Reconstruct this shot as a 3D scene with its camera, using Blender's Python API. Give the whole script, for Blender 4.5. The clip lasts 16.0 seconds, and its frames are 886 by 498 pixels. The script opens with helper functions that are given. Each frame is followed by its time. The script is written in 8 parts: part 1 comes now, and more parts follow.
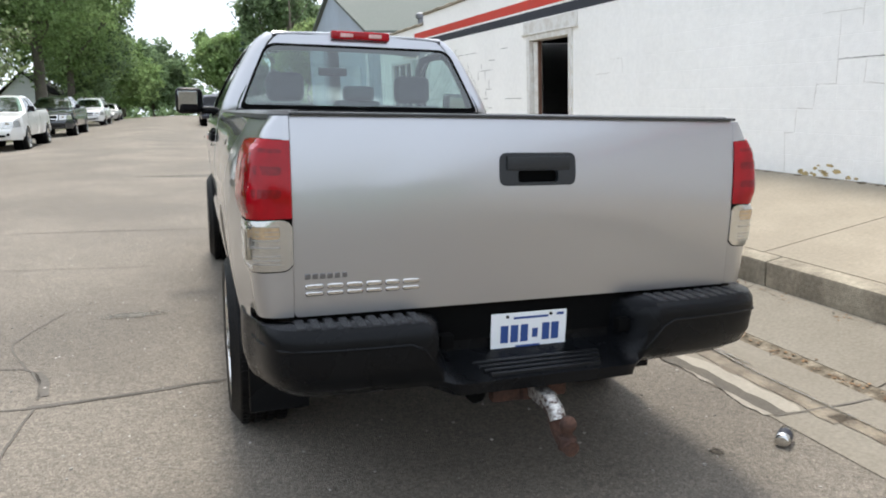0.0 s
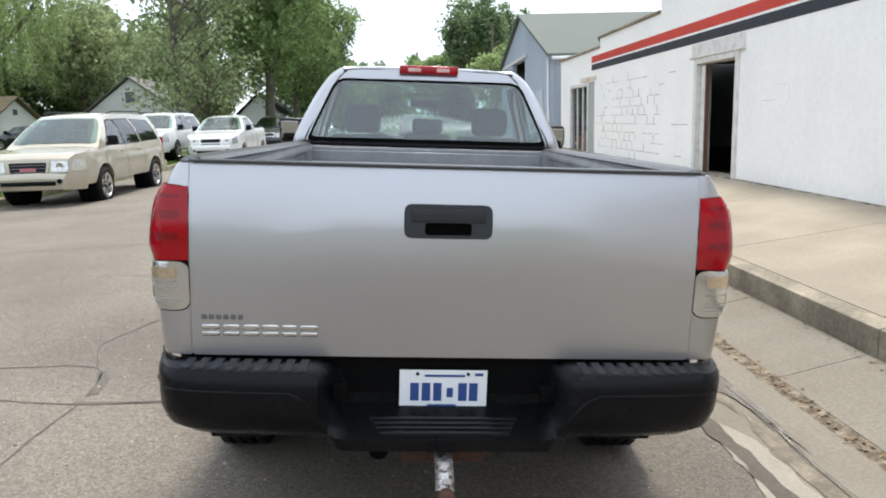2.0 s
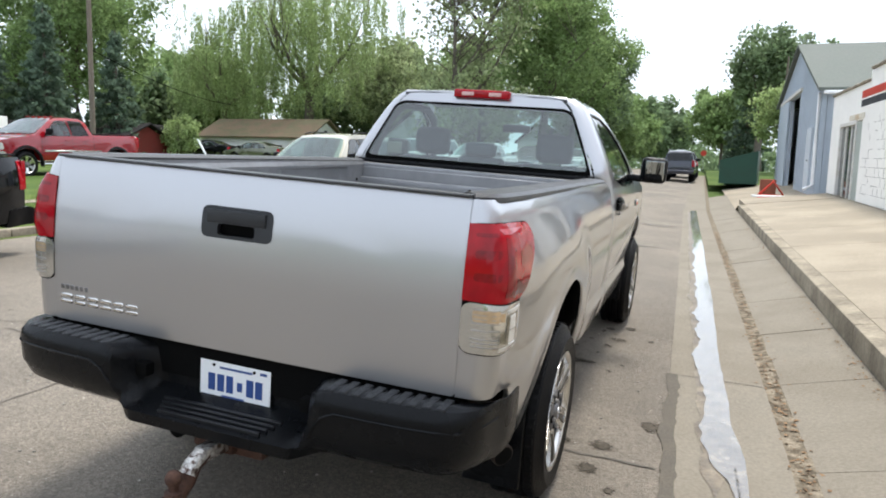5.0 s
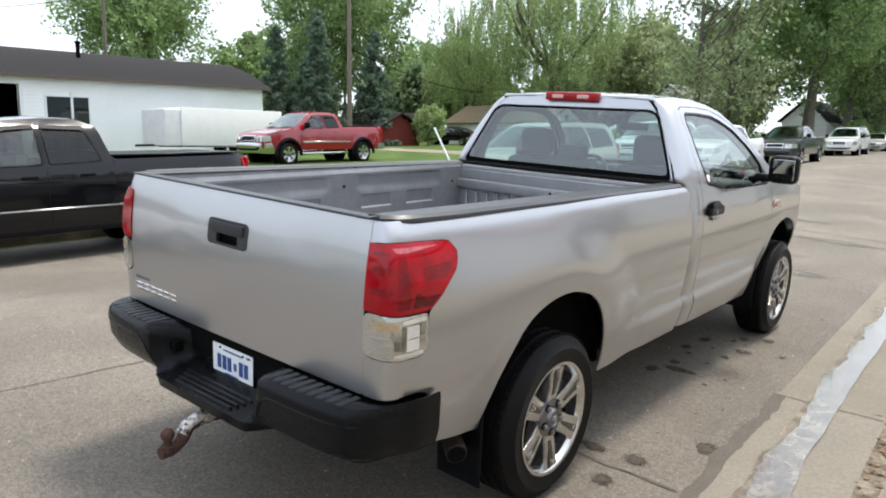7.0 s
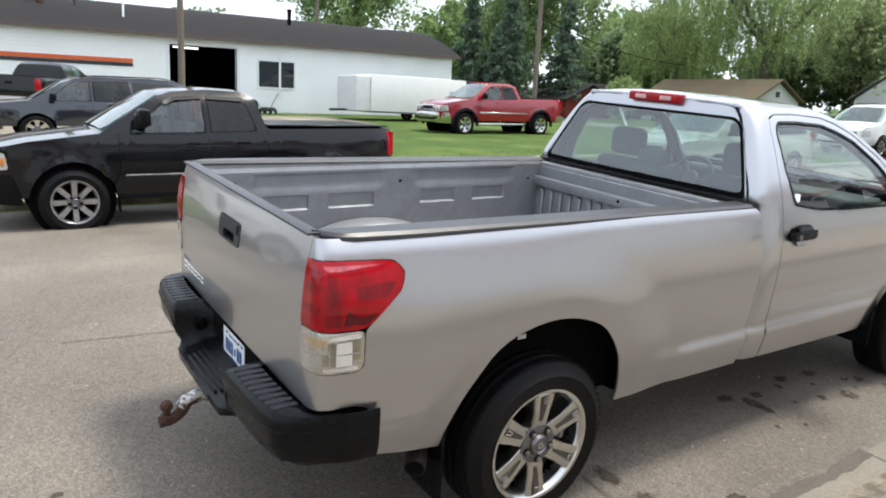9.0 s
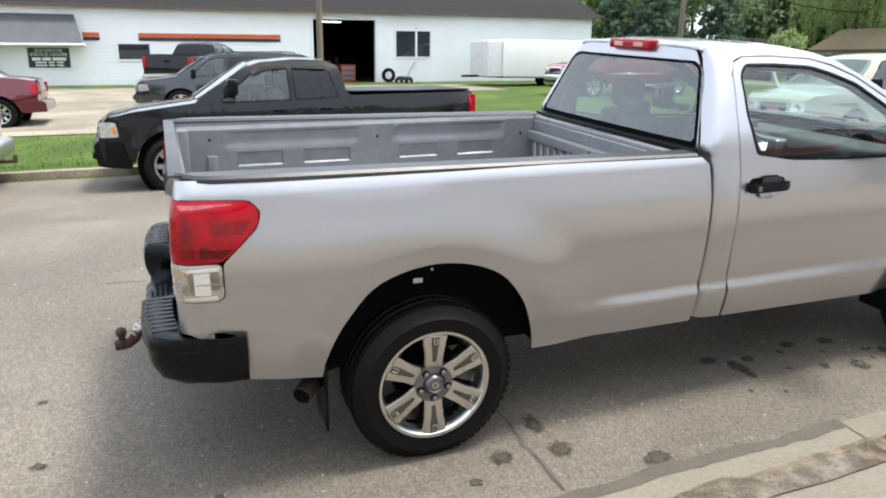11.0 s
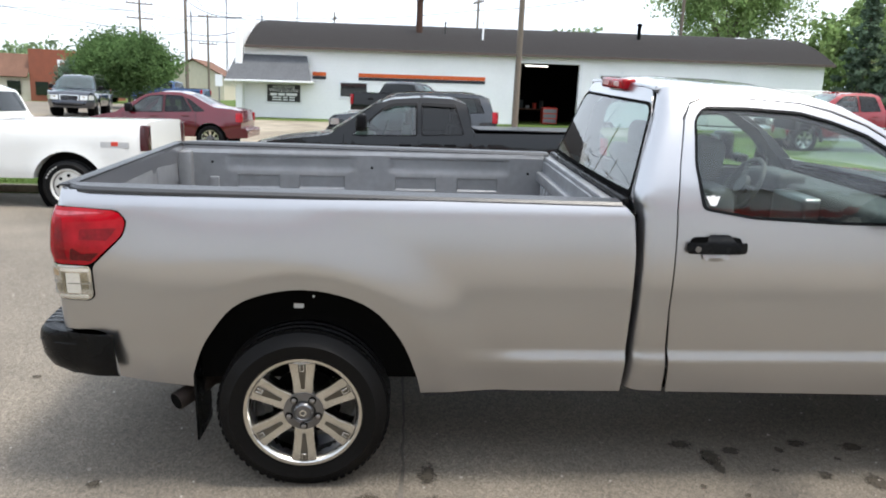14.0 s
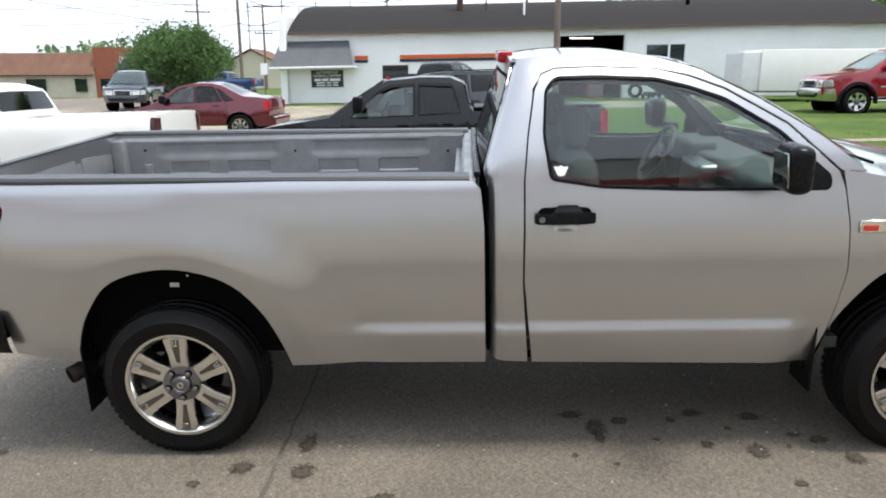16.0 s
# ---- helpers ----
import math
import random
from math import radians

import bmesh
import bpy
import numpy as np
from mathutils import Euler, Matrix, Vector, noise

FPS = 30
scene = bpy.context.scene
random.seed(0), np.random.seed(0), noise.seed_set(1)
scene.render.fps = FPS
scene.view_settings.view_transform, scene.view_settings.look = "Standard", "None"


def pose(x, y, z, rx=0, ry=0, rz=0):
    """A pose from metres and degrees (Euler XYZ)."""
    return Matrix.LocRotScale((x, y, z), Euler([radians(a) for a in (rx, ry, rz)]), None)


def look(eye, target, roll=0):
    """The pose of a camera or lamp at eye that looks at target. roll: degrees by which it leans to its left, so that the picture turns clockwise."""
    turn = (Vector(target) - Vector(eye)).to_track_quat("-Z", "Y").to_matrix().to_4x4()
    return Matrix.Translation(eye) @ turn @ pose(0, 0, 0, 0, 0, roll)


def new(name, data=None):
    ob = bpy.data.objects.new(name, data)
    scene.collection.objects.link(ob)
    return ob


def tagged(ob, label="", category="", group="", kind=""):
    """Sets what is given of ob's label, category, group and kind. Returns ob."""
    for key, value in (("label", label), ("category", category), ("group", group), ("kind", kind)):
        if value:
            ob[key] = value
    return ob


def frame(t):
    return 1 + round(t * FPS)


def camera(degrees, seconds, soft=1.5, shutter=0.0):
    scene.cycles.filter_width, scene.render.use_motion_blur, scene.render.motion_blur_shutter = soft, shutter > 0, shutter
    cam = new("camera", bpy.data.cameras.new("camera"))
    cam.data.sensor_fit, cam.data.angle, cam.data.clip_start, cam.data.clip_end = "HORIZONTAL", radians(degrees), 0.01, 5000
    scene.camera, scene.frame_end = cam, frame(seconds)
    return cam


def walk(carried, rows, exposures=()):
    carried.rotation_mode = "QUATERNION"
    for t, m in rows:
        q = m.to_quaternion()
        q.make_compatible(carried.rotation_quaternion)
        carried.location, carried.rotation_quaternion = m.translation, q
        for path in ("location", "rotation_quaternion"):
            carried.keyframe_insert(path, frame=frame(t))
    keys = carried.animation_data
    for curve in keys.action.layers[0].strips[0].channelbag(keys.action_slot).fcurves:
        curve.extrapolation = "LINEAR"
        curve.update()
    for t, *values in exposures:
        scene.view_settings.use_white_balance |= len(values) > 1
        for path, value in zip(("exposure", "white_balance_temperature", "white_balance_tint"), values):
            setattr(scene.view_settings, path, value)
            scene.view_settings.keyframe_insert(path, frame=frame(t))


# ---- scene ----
cam = camera(64.37, 16.0, soft=1.9)
PATH = [
    (0, (-1.051, -2.238, 1.497), (-0.416, -0.384, 1.096), -2.32),
    (0.5, (-0.822, -2.278, 1.482), (-0.289, -0.390, 1.092), -2.36),
    (1, (-0.571, -2.301, 1.492), (-0.141, -0.384, 1.116), -2.21),
    (1.5, (-0.290, -2.356, 1.521), (-0.033, -0.401, 1.190), -2.11),
    (2, (-0.056, -2.333, 1.560), (0.034, -0.362, 1.231), -1.60),
    (2.5, (0.182, -2.301, 1.607), (0.118, -0.321, 1.330), -0.56),
    (3, (0.468, -2.323, 1.609), (0.198, -0.352, 1.407), -0.32),
    (3.5, (0.747, -2.313, 1.579), (0.368, -0.359, 1.385), 0.03),
    (3.7, (0.848, -2.287, 1.560), (0.444, -0.338, 1.368), 0.10),
    (5.8, (2.110, -1.976, 1.489), (1.194, -0.218, 1.223), 1.70),
    (6, (2.240, -1.943, 1.512), (1.254, -0.222, 1.251), 1.48),
    (6.5, (2.496, -1.827, 1.556), (1.322, -0.234, 1.263), -0.04),
    (7, (2.690, -1.699, 1.665), (1.415, -0.189, 1.362), 0.69),
    (7.5, (2.856, -1.600, 1.824), (1.467, -0.209, 1.453), 1.55),
    (8, (2.924, -1.442, 1.871), (1.437, -0.172, 1.455), 1.98),
    (8.2, (2.953, -1.367, 1.879), (1.444, -0.120, 1.467), 2.26),
    (10.3, (3.788, -0.349, 1.879), (2.036, 0.496, 1.413), 2.20),
    (10.5, (3.841, -0.262, 1.867), (2.081, 0.558, 1.385), 1.83),
    (11, (3.923, -0.011, 1.848), (2.125, 0.701, 1.340), 0.79),
    (11.5, (4.055, 0.244, 1.832), (2.223, 0.874, 1.337), 0.56),
    (12, (4.163, 0.506, 1.844), (2.299, 1.037, 1.351), 1.67),
    (12.5, (4.171, 0.764, 1.823), (2.275, 1.194, 1.353), 2.08),
    (13, (4.212, 1.027, 1.822), (2.284, 1.329, 1.385), 2.03),
    (13.5, (4.235, 1.283, 1.834), (2.291, 1.498, 1.414), 2.73),
    (14, (4.185, 1.531, 1.840), (2.232, 1.657, 1.430), 2.58),
    (14.5, (4.222, 1.790, 1.851), (2.264, 1.871, 1.454), 2.84),
    (15, (4.257, 2.013, 1.850), (2.301, 2.020, 1.432), 1.65),
    (15.5, (4.238, 2.264, 1.851), (2.290, 2.221, 1.400), 0.64),
    (16, (4.291, 2.535, 1.862), (2.348, 2.474, 1.392), -0.20),
]
walk(cam, [(t, look(eye, target, roll)) for t, eye, target, roll in PATH],
     ((0.0, 0.52), (2.5, 0.55), (8.0, 0.58), (10.5, 0.72), (11.5, 0.85), (12.5, 0.78), (13.0, 0.71), (15.0, 0.56), (16.0, 0.51)))

# ---- world ----
world = bpy.data.worlds.new("sky")
world.use_nodes = True
scene.world = world
wn, wl = world.node_tree.nodes, world.node_tree.links
sky = wn.new("ShaderNodeTexSky")
sky.sky_type = "NISHITA"
sky.sun_disc = False
sky.sun_elevation = radians(70)
sky.sun_rotation = radians(16)
sky.air_density, sky.dust_density, sky.ozone_density = 1.0, 4.0, 1.0
haze = wn.new("ShaderNodeHueSaturation")          # thin high cloud takes the blue out of the sky
haze.inputs["Saturation"].default_value = 0.75
haze.inputs["Value"].default_value = 1.0
wl.new(sky.outputs[0], haze.inputs["Color"])
veil = wn.new("ShaderNodeMix")
veil.data_type = "RGBA"
veil.inputs[0].default_value = 0.64
veil.inputs[7].default_value = (8.0, 8.85, 10.0, 1)
wl.new(haze.outputs[0], veil.inputs[6])
wl.new(veil.outputs[2], wn["Background"].inputs["Color"])
wn["Background"].inputs["Strength"].default_value = 0.15
sun_lamp = bpy.data.lights.new("sun", "SUN")
sun_lamp.energy, sun_lamp.angle, sun_lamp.color = 2.7, radians(11), (1.0, 0.945, 0.86)
sun = new("sun", sun_lamp)
sun.matrix_world = look((2, 7, 20), (0, 0, 0))

# ---- materials ----
MATS = {}


def mat(name, col, rough=0.5, metal=0.0, var=0.1, scale=3.0, fine=60.0, bump=0.0, bscale=150.0, coat=0.0, spec=0.5,
        speck=0.0, sscale=170.0, isl=0.0, obj=0.0, trans=0.0, tint=None, emit=0.0, stretch=(1, 1, 1), rvar=0.1):
    """A surface with variation at two scales, fine relief, and a shift of tone from piece to piece."""
    if name in MATS:
        return MATS[name]
    m = bpy.data.materials.new(name)
    m.use_nodes = True
    n, l = m.node_tree.nodes, m.node_tree.links
    b = n["Principled BSDF"]
    b.inputs["Roughness"].default_value = rough
    b.inputs["Metallic"].default_value = metal
    b.inputs["Specular IOR Level"].default_value = spec
    b.inputs["Coat Weight"].default_value = coat
    b.inputs["Coat Roughness"].default_value = 0.04
    b.inputs["Transmission Weight"].default_value = trans
    tc = n.new("ShaderNodeTexCoord")
    mp = n.new("ShaderNodeMapping")
    mp.inputs["Scale"].default_value = stretch
    l.new(tc.outputs["Object"], mp.inputs["Vector"])

    def nz(s, d):
        t = n.new("ShaderNodeTexNoise")
        t.inputs["Scale"].default_value, t.inputs["Detail"].default_value = s, d
        l.new(mp.outputs[0], t.inputs["Vector"])
        return t.outputs["Fac"]

    big, small = nz(scale, 5), nz(fine, 3)
    add = n.new("ShaderNodeMath")
    add.operation = "ADD"
    l.new(big, add.inputs[0])
    l.new(small, add.inputs[1])
    ramp = n.new("ShaderNodeMapRange")
    ramp.inputs["From Min"].default_value, ramp.inputs["From Max"].default_value = 0.65, 1.35
    ramp.inputs["To Min"].default_value, ramp.inputs["To Max"].default_value = 1 - var, 1 + var
    l.new(add.outputs[0], ramp.inputs["Value"])
    fac = ramp.outputs[0]
    for amount, ss in ((speck, sscale), (speck * 0.6, sscale * 0.3)):
        if amount:
            vo = n.new("ShaderNodeTexVoronoi")        # single stones of the aggregate
            vo.inputs["Scale"].default_value = ss
            l.new(mp.outputs[0], vo.inputs["Vector"])
            sp = n.new("ShaderNodeSeparateColor")
            l.new(vo.outputs["Color"], sp.inputs[0])
            r = n.new("ShaderNodeMapRange")
            r.inputs["To Min"].default_value, r.inputs["To Max"].default_value = 1 - amount, 1 + amount
            l.new(sp.outputs[0], r.inputs["Value"])
            k = n.new("ShaderNodeMath")
            k.operation = "MULTIPLY"
            l.new(fac, k.inputs[0])
            l.new(r.outputs[0], k.inputs[1])
            fac = k.outputs[0]
    for amount, node, socket in ((isl, "ShaderNodeNewGeometry", "Random Per Island"), (obj, "ShaderNodeObjectInfo", "Random")):
        if amount:
            g = n.new(node)
            r = n.new("ShaderNodeMapRange")
            r.inputs["To Min"].default_value, r.inputs["To Max"].default_value = 1 - amount, 1 + amount
            l.new(g.outputs[socket], r.inputs["Value"])
            k = n.new("ShaderNodeMath")
            k.operation = "MULTIPLY"
            l.new(fac, k.inputs[0])
            l.new(r.outputs[0], k.inputs[1])
            fac = k.outputs[0]
    if tint:
        mx = n.new("ShaderNodeMix")
        mx.data_type = "RGBA"
        mx.inputs[6].default_value, mx.inputs[7].default_value = (*col, 1), (*tint, 1)
        rr = n.new("ShaderNodeMapRange")
        rr.inputs["From Min"].default_value, rr.inputs["From Max"].default_value = 0.42, 0.62
        l.new(big, rr.inputs["Value"])
        l.new(rr.outputs[0], mx.inputs[0])
        base = mx.outputs[2]
    else:
        rgb = n.new("ShaderNodeRGB")
        rgb.outputs[0].default_value = (*col, 1)
        base = rgb.outputs[0]
    mul = n.new("ShaderNodeVectorMath")
    mul.operation = "SCALE"
    l.new(base, mul.inputs[0])
    l.new(fac, mul.inputs["Scale"])
    l.new(mul.outputs[0], b.inputs["Base Color"])
    if rvar:
        q = n.new("ShaderNodeMapRange")
        q.inputs["From Min"].default_value, q.inputs["From Max"].default_value = 0.3, 0.7
        q.inputs["To Min"].default_value, q.inputs["To Max"].default_value = rough * (1 - rvar), min(1, rough * (1 + rvar))
        l.new(big, q.inputs["Value"])
        l.new(q.outputs[0], b.inputs["Roughness"])
    if bump:
        bp = n.new("ShaderNodeBump")
        bp.inputs["Strength"].default_value, bp.inputs["Distance"].default_value = min(1, bump), 0.01
        l.new(nz(bscale, 4), bp.inputs["Height"])
        l.new(bp.outputs[0], b.inputs["Normal"])
    if emit:
        l.new(base, b.inputs["Emission Color"])
        b.inputs["Emission Strength"].default_value = emit
    MATS[name] = m
    return m


def glass(name, col=(0.8, 0.86, 0.84), clear=0.75, gloss=0.085):
    """A thin pane: part passes straight through, part mirrors by Fresnel."""
    if name in MATS:
        return MATS[name]
    m = bpy.data.materials.new(name)
    m.use_nodes = True
    n, l = m.node_tree.nodes, m.node_tree.links
    n.remove(n["Principled BSDF"])
    tr, gl, mx = n.new("ShaderNodeBsdfTransparent"), n.new("ShaderNodeBsdfGlossy"), n.new("ShaderNodeMixShader")
    tr.inputs[0].default_value = (*[c * clear for c in col], 1)
    gl.inputs["Roughness"].default_value = 0.015
    lw, pw, rg = n.new("ShaderNodeLayerWeight"), n.new("ShaderNodeMath"), n.new("ShaderNodeMapRange")
    lw.inputs["Blend"].default_value = 0.5
    pw.operation = "POWER"
    pw.inputs[1].default_value = 4.0
    l.new(lw.outputs["Facing"], pw.inputs[0])
    rg.inputs["To Min"].default_value, rg.inputs["To Max"].default_value = gloss, 1.0
    l.new(pw.outputs[0], rg.inputs["Value"])
    l.new(rg.outputs[0], mx.inputs[0])
    l.new(tr.outputs[0], mx.inputs[1])
    l.new(gl.outputs[0], mx.inputs[2])
    l.new(mx.outputs[0], n["Material Output"].inputs[0])
    MATS[name] = m
    return m


SILVER = mat("silver_metallic_paint", (0.442, 0.443, 0.460), 0.31, 0.92, 0.02, 1.5, 900, 0.0, coat=1.0, rvar=0.03)
BLACKP = mat("black_textured_plastic", (0.0045, 0.005, 0.006), 0.27, 0, 0.3, 6, 200, 0.10, 500, spec=0.15)
TREADP = mat("scuffed_tread_plastic", (0.009, 0.0095, 0.011), 0.30, 0, 0.45, 14, 160, 0.25, 300, tint=(0.007, 0.0075, 0.009), spec=0.28)
RUBBER = mat("tyre_rubber", (0.0045, 0.0045, 0.005), 0.5, 0, 0.3, 5, 90, 0.2, 300, spec=0.16)
# near-black for dark parts, and for shade painted into gaps, holes and openings
DARK = mat("black_parts_and_shade", (0.004, 0.004, 0.004), 0.9, 0, 0.2, spec=0.05)
CHROME = mat("machined_alloy", (0.62, 0.61, 0.59), 0.22, 1.0, 0.06, 6, 300, 0.0)
ALLOYD = mat("grey_alloy", (0.20, 0.20, 0.21), 0.35, 0.9, 0.08, 6, 200)
REDLENS = mat("red_lens", (0.36, 0.001, 0.008), 0.08, 0, 0.34, 9, 14, coat=0.22, spec=0.25, rvar=0.3, tint=(0.24, 0.001, 0.006))
LENSRIB = mat("lens_rib", (0.42, 0.41, 0.39), 0.2, 0.6, 0.1)
# shaded and lit copies of the lens red, for painted facets
DEEPRED = mat("shaded_red_lens", (0.19, 0.001, 0.006), 0.12, 0, 0.35, 14, 60, coat=0.1, spec=0.35, rvar=0.3)
DARKRED = mat("deep_shaded_red_facet", (0.10, 0.001, 0.004), 0.12, 0, 0.35, 30, 60, coat=0.1, spec=0.35, rvar=0.3)
PALERED = mat("lit_red_facet", (0.40, 0.07, 0.09), 0.15, 0, 0.3, 30, 60, coat=0.3, spec=0.5, rvar=0.3)
AMBERB = mat("amber_bulb", (0.55, 0.42, 0.28), 0.2, 0.6, 0.2, 40, 90)
# lit and shaded copies of the lamp's reflector, light put into the colour
PALEMIRROR = mat("lit_reflector", (0.80, 0.79, 0.75), 0.22, 0.35, 0.1, 40, 90, coat=0.6)
SHADEMIRROR = mat("shaded_reflector", (0.33, 0.31, 0.25), 0.15, 0.8, 0.3, 40, 90, coat=0.6)
CLEARLENS = mat("clear_lens", (0.52, 0.51, 0.48), 0.12, 0.8, 0.04, 30, 90, coat=1.0, rvar=0.1)
BEDGREY = mat("bed_grey_paint", (0.285, 0.292, 0.306), 0.40, 0.45, 0.10, 4, 22, tint=(0.235, 0.24, 0.25), rvar=0.3)
RAILB = mat("rail_cap_plastic", (0.024, 0.025, 0.028), 0.38, 0, 0.2, 5, 120, 0.1, 400, spec=0.6)
GLASSR = glass("rear_glass", (0.66, 0.87, 0.86), 0.76, 0.15)
GLASSS = glass("side_glass", (0.80, 0.92, 0.88), 0.95)
SEATM = mat("grey_seat_fabric", (0.09, 0.091, 0.093), 0.9, 0, 0.15, 9, 300, 0.2, 600)
DASH = mat("dark_dash_plastic", (0.034, 0.037, 0.038), 0.6, 0, 0.15)
RUST = mat("rusty_steel", (0.085, 0.040, 0.026), 0.85, 0.2, 0.45, 18, 90, 0.5, 160, tint=(0.05, 0.028, 0.022))
CHIP = mat("chipped_draw_bar", (0.62, 0.61, 0.58), 0.35, 0.6, 0.5, 55, 160, 0.3, 120, tint=(0.06, 0.035, 0.028))
WHITEP = mat("white_plate", (0.78, 0.80, 0.82), 0.35, 0, 0.03)
INK = mat("blue_plate_ink", (0.02, 0.06, 0.22), 0.5, 0, 0.05)
ASPHALT = mat("worn_asphalt", (0.166, 0.144, 0.116), 0.78, 0, 0.30, 0.55, 130, 1.0, 170, tint=(0.190, 0.166, 0.135), spec=0.42, speck=0.38, sscale=250.0)
CONCRETE = mat("pale_concrete", (0.280, 0.243, 0.187), 0.9, 0, 0.16, 0.9, 40, 0.35, 130, tint=(0.318, 0.278, 0.216), spec=0.25)
KERBM = mat("weathered_kerb", (0.235, 0.205, 0.158), 0.92, 0, 0.3, 2.5, 30, 0.5, 90, tint=(0.30, 0.265, 0.205), spec=0.2)
GUTTER = mat("gutter_concrete", (0.225, 0.202, 0.163), 0.9, 0, 0.22, 1.3, 50, 0.4, 120, tint=(0.18, 0.16, 0.128), spec=0.25)
DIRT = mat("joint_dirt", (0.135, 0.112, 0.082), 0.98, 0, 0.5, 14, 110, 0.9, 60, tint=(0.215, 0.185, 0.14), spec=0.1)
CRACKM = mat("dark_crack", (0.115, 0.103, 0.088), 0.95, 0, 0.3)
WET = mat("wet_pavement", (0.13, 0.115, 0.09), 0.22, 0, 0.3, 3, 40, 0.2, 60, spec=0.6)
WATER = mat("gutter_water", (0.115, 0.088, 0.056), 0.12, 0, 0.5, 9, 60, 0.55, 38, coat=1.0, spec=1.0, rvar=0.6, tint=(0.17, 0.145, 0.105))
GRASSM = mat("lawn_grass", (0.060, 0.104, 0.021), 0.95, 0, 0.35, 0.7, 45, 1.0, 70, tint=(0.086, 0.122, 0.031), spec=0.15)
GRAVEL = mat("gravel_lot", (0.235, 0.205, 0.160), 0.97, 0, 0.25, 0.8, 30, 0.8, 60, tint=(0.285, 0.252, 0.20), spec=0.15)
WALLW = mat("white_painted_block", (0.895, 0.882, 0.85), 0.75, 0, 0.05, 0.8, 14, 0.3, 45)


def block_relief(m, wide, high, dy, dz):
    """Faint mortar joints pressed into a painted wall that runs along y."""
    n, l = m.node_tree.nodes, m.node_tree.links
    b = n["Principled BSDF"]
    tc, sp, cb, br, bp = (n.new("ShaderNode" + k) for k in ("TexCoord", "SeparateXYZ", "CombineXYZ", "TexBrick", "Bump"))
    sl = n.new("ShaderNodeMath")
    sl.operation = "MULTIPLY_ADD"
    sl.inputs[1].default_value = -0.018
    l.new(tc.outputs["Object"], sp.inputs[0])
    l.new(sp.outputs["Y"], sl.inputs[0])
    l.new(sp.outputs["Z"], sl.inputs[2])
    l.new(sp.outputs["Y"], cb.inputs["X"])
    l.new(sl.outputs[0], cb.inputs["Y"])
    mp = n.new("ShaderNodeMapping")
    mp.inputs["Location"].default_value = (dy, dz + 0.18, 0)
    l.new(cb.outputs[0], mp.inputs["Vector"])
    l.new(mp.outputs[0], br.inputs["Vector"])
    br.inputs["Scale"].default_value = 1.0
    br.inputs["Brick Width"].default_value, br.inputs["Row Height"].default_value = wide, high
    br.inputs["Mortar Size"].default_value, br.inputs["Mortar Smooth"].default_value = 0.006, 0.7
    bp.invert = True
    bp.inputs["Strength"].default_value, bp.inputs["Distance"].default_value = 0.35, 0.004
    l.new(br.outputs["Fac"], bp.inputs["Height"])
    old = b.inputs["Normal"].links
    if old:
        l.new(old[0].from_socket, bp.inputs["Normal"])
    l.new(bp.outputs[0], b.inputs["Normal"])


block_relief(WALLW, 0.5, 0.2425, -0.30, -0.20)


def soft_mark(name, col, rough=0.9, edge=0.30):
    """A stain whose edge fades raggedly into what it lies on."""
    m = mat(name, col, rough, 0, 0.3, 9, 80, 0.5, 200, spec=0.2, speck=0.15)
    n, l = m.node_tree.nodes, m.node_tree.links
    tc, sp, cb, dist = (n.new("ShaderNode" + k) for k in ("TexCoord", "SeparateXYZ", "CombineXYZ", "VectorMath"))
    dist.operation = "DISTANCE"
    dist.inputs[1].default_value = (0.5, 0.5, 0)
    l.new(tc.outputs["Generated"], sp.inputs[0])
    l.new(sp.outputs["X"], cb.inputs["X"])
    l.new(sp.outputs["Y"], cb.inputs["Y"])
    l.new(cb.outputs[0], dist.inputs[0])
    nz, ad, mr = n.new("ShaderNodeTexNoise"), n.new("ShaderNodeMath"), n.new("ShaderNodeMapRange")
    nz.inputs["Scale"].default_value, nz.inputs["Detail"].default_value = 38, 5
    l.new(tc.outputs["Object"], nz.inputs["Vector"])
    ad.operation = "MULTIPLY_ADD"
    ad.inputs[1].default_value = 0.55
    l.new(nz.outputs["Fac"], ad.inputs[0])
    l.new(dist.outputs["Value"], ad.inputs[2])
    mr.interpolation_type = "SMOOTHSTEP"
    mr.inputs["From Min"].default_value, mr.inputs["From Max"].default_value = 0.68 - edge, 0.68
    l.new(ad.outputs[0], mr.inputs["Value"])
    tr, mx = n.new("ShaderNodeBsdfTransparent"), n.new("ShaderNodeMixShader")
    l.new(mr.outputs[0], mx.inputs[0])
    l.new(n["Principled BSDF"].outputs[0], mx.inputs[1])
    l.new(tr.outputs[0], mx.inputs[2])
    l.new(mx.outputs[0], n["Material Output"].inputs["Surface"])
    return m


OILSOFT = soft_mark("soft_oil_stain", (0.072, 0.062, 0.049))
STAINSOFT = soft_mark("soft_faint_stain", (0.165, 0.155, 0.135), edge=0.38)
SIDING = mat("white_lap_siding", (0.87, 0.88, 0.885), 0.6, 0, 0.05, 0.6, 20)
ROOFD = mat("dark_shingles", (0.022, 0.020, 0.020), 0.95, 0, 0.3, 1.2, 14, 0.4, 30, spec=0.2)
REDS = mat("red_stripe_paint", (0.56, 0.045, 0.026), 0.6, 0, 0.12, 3, 30)
NAVYS = mat("navy_stripe_paint", (0.02, 0.023, 0.034), 0.6, 0, 0.15, 3, 30)
ORANGE = mat("orange_stripe", (0.62, 0.11, 0.02), 0.6, 0, 0.08)
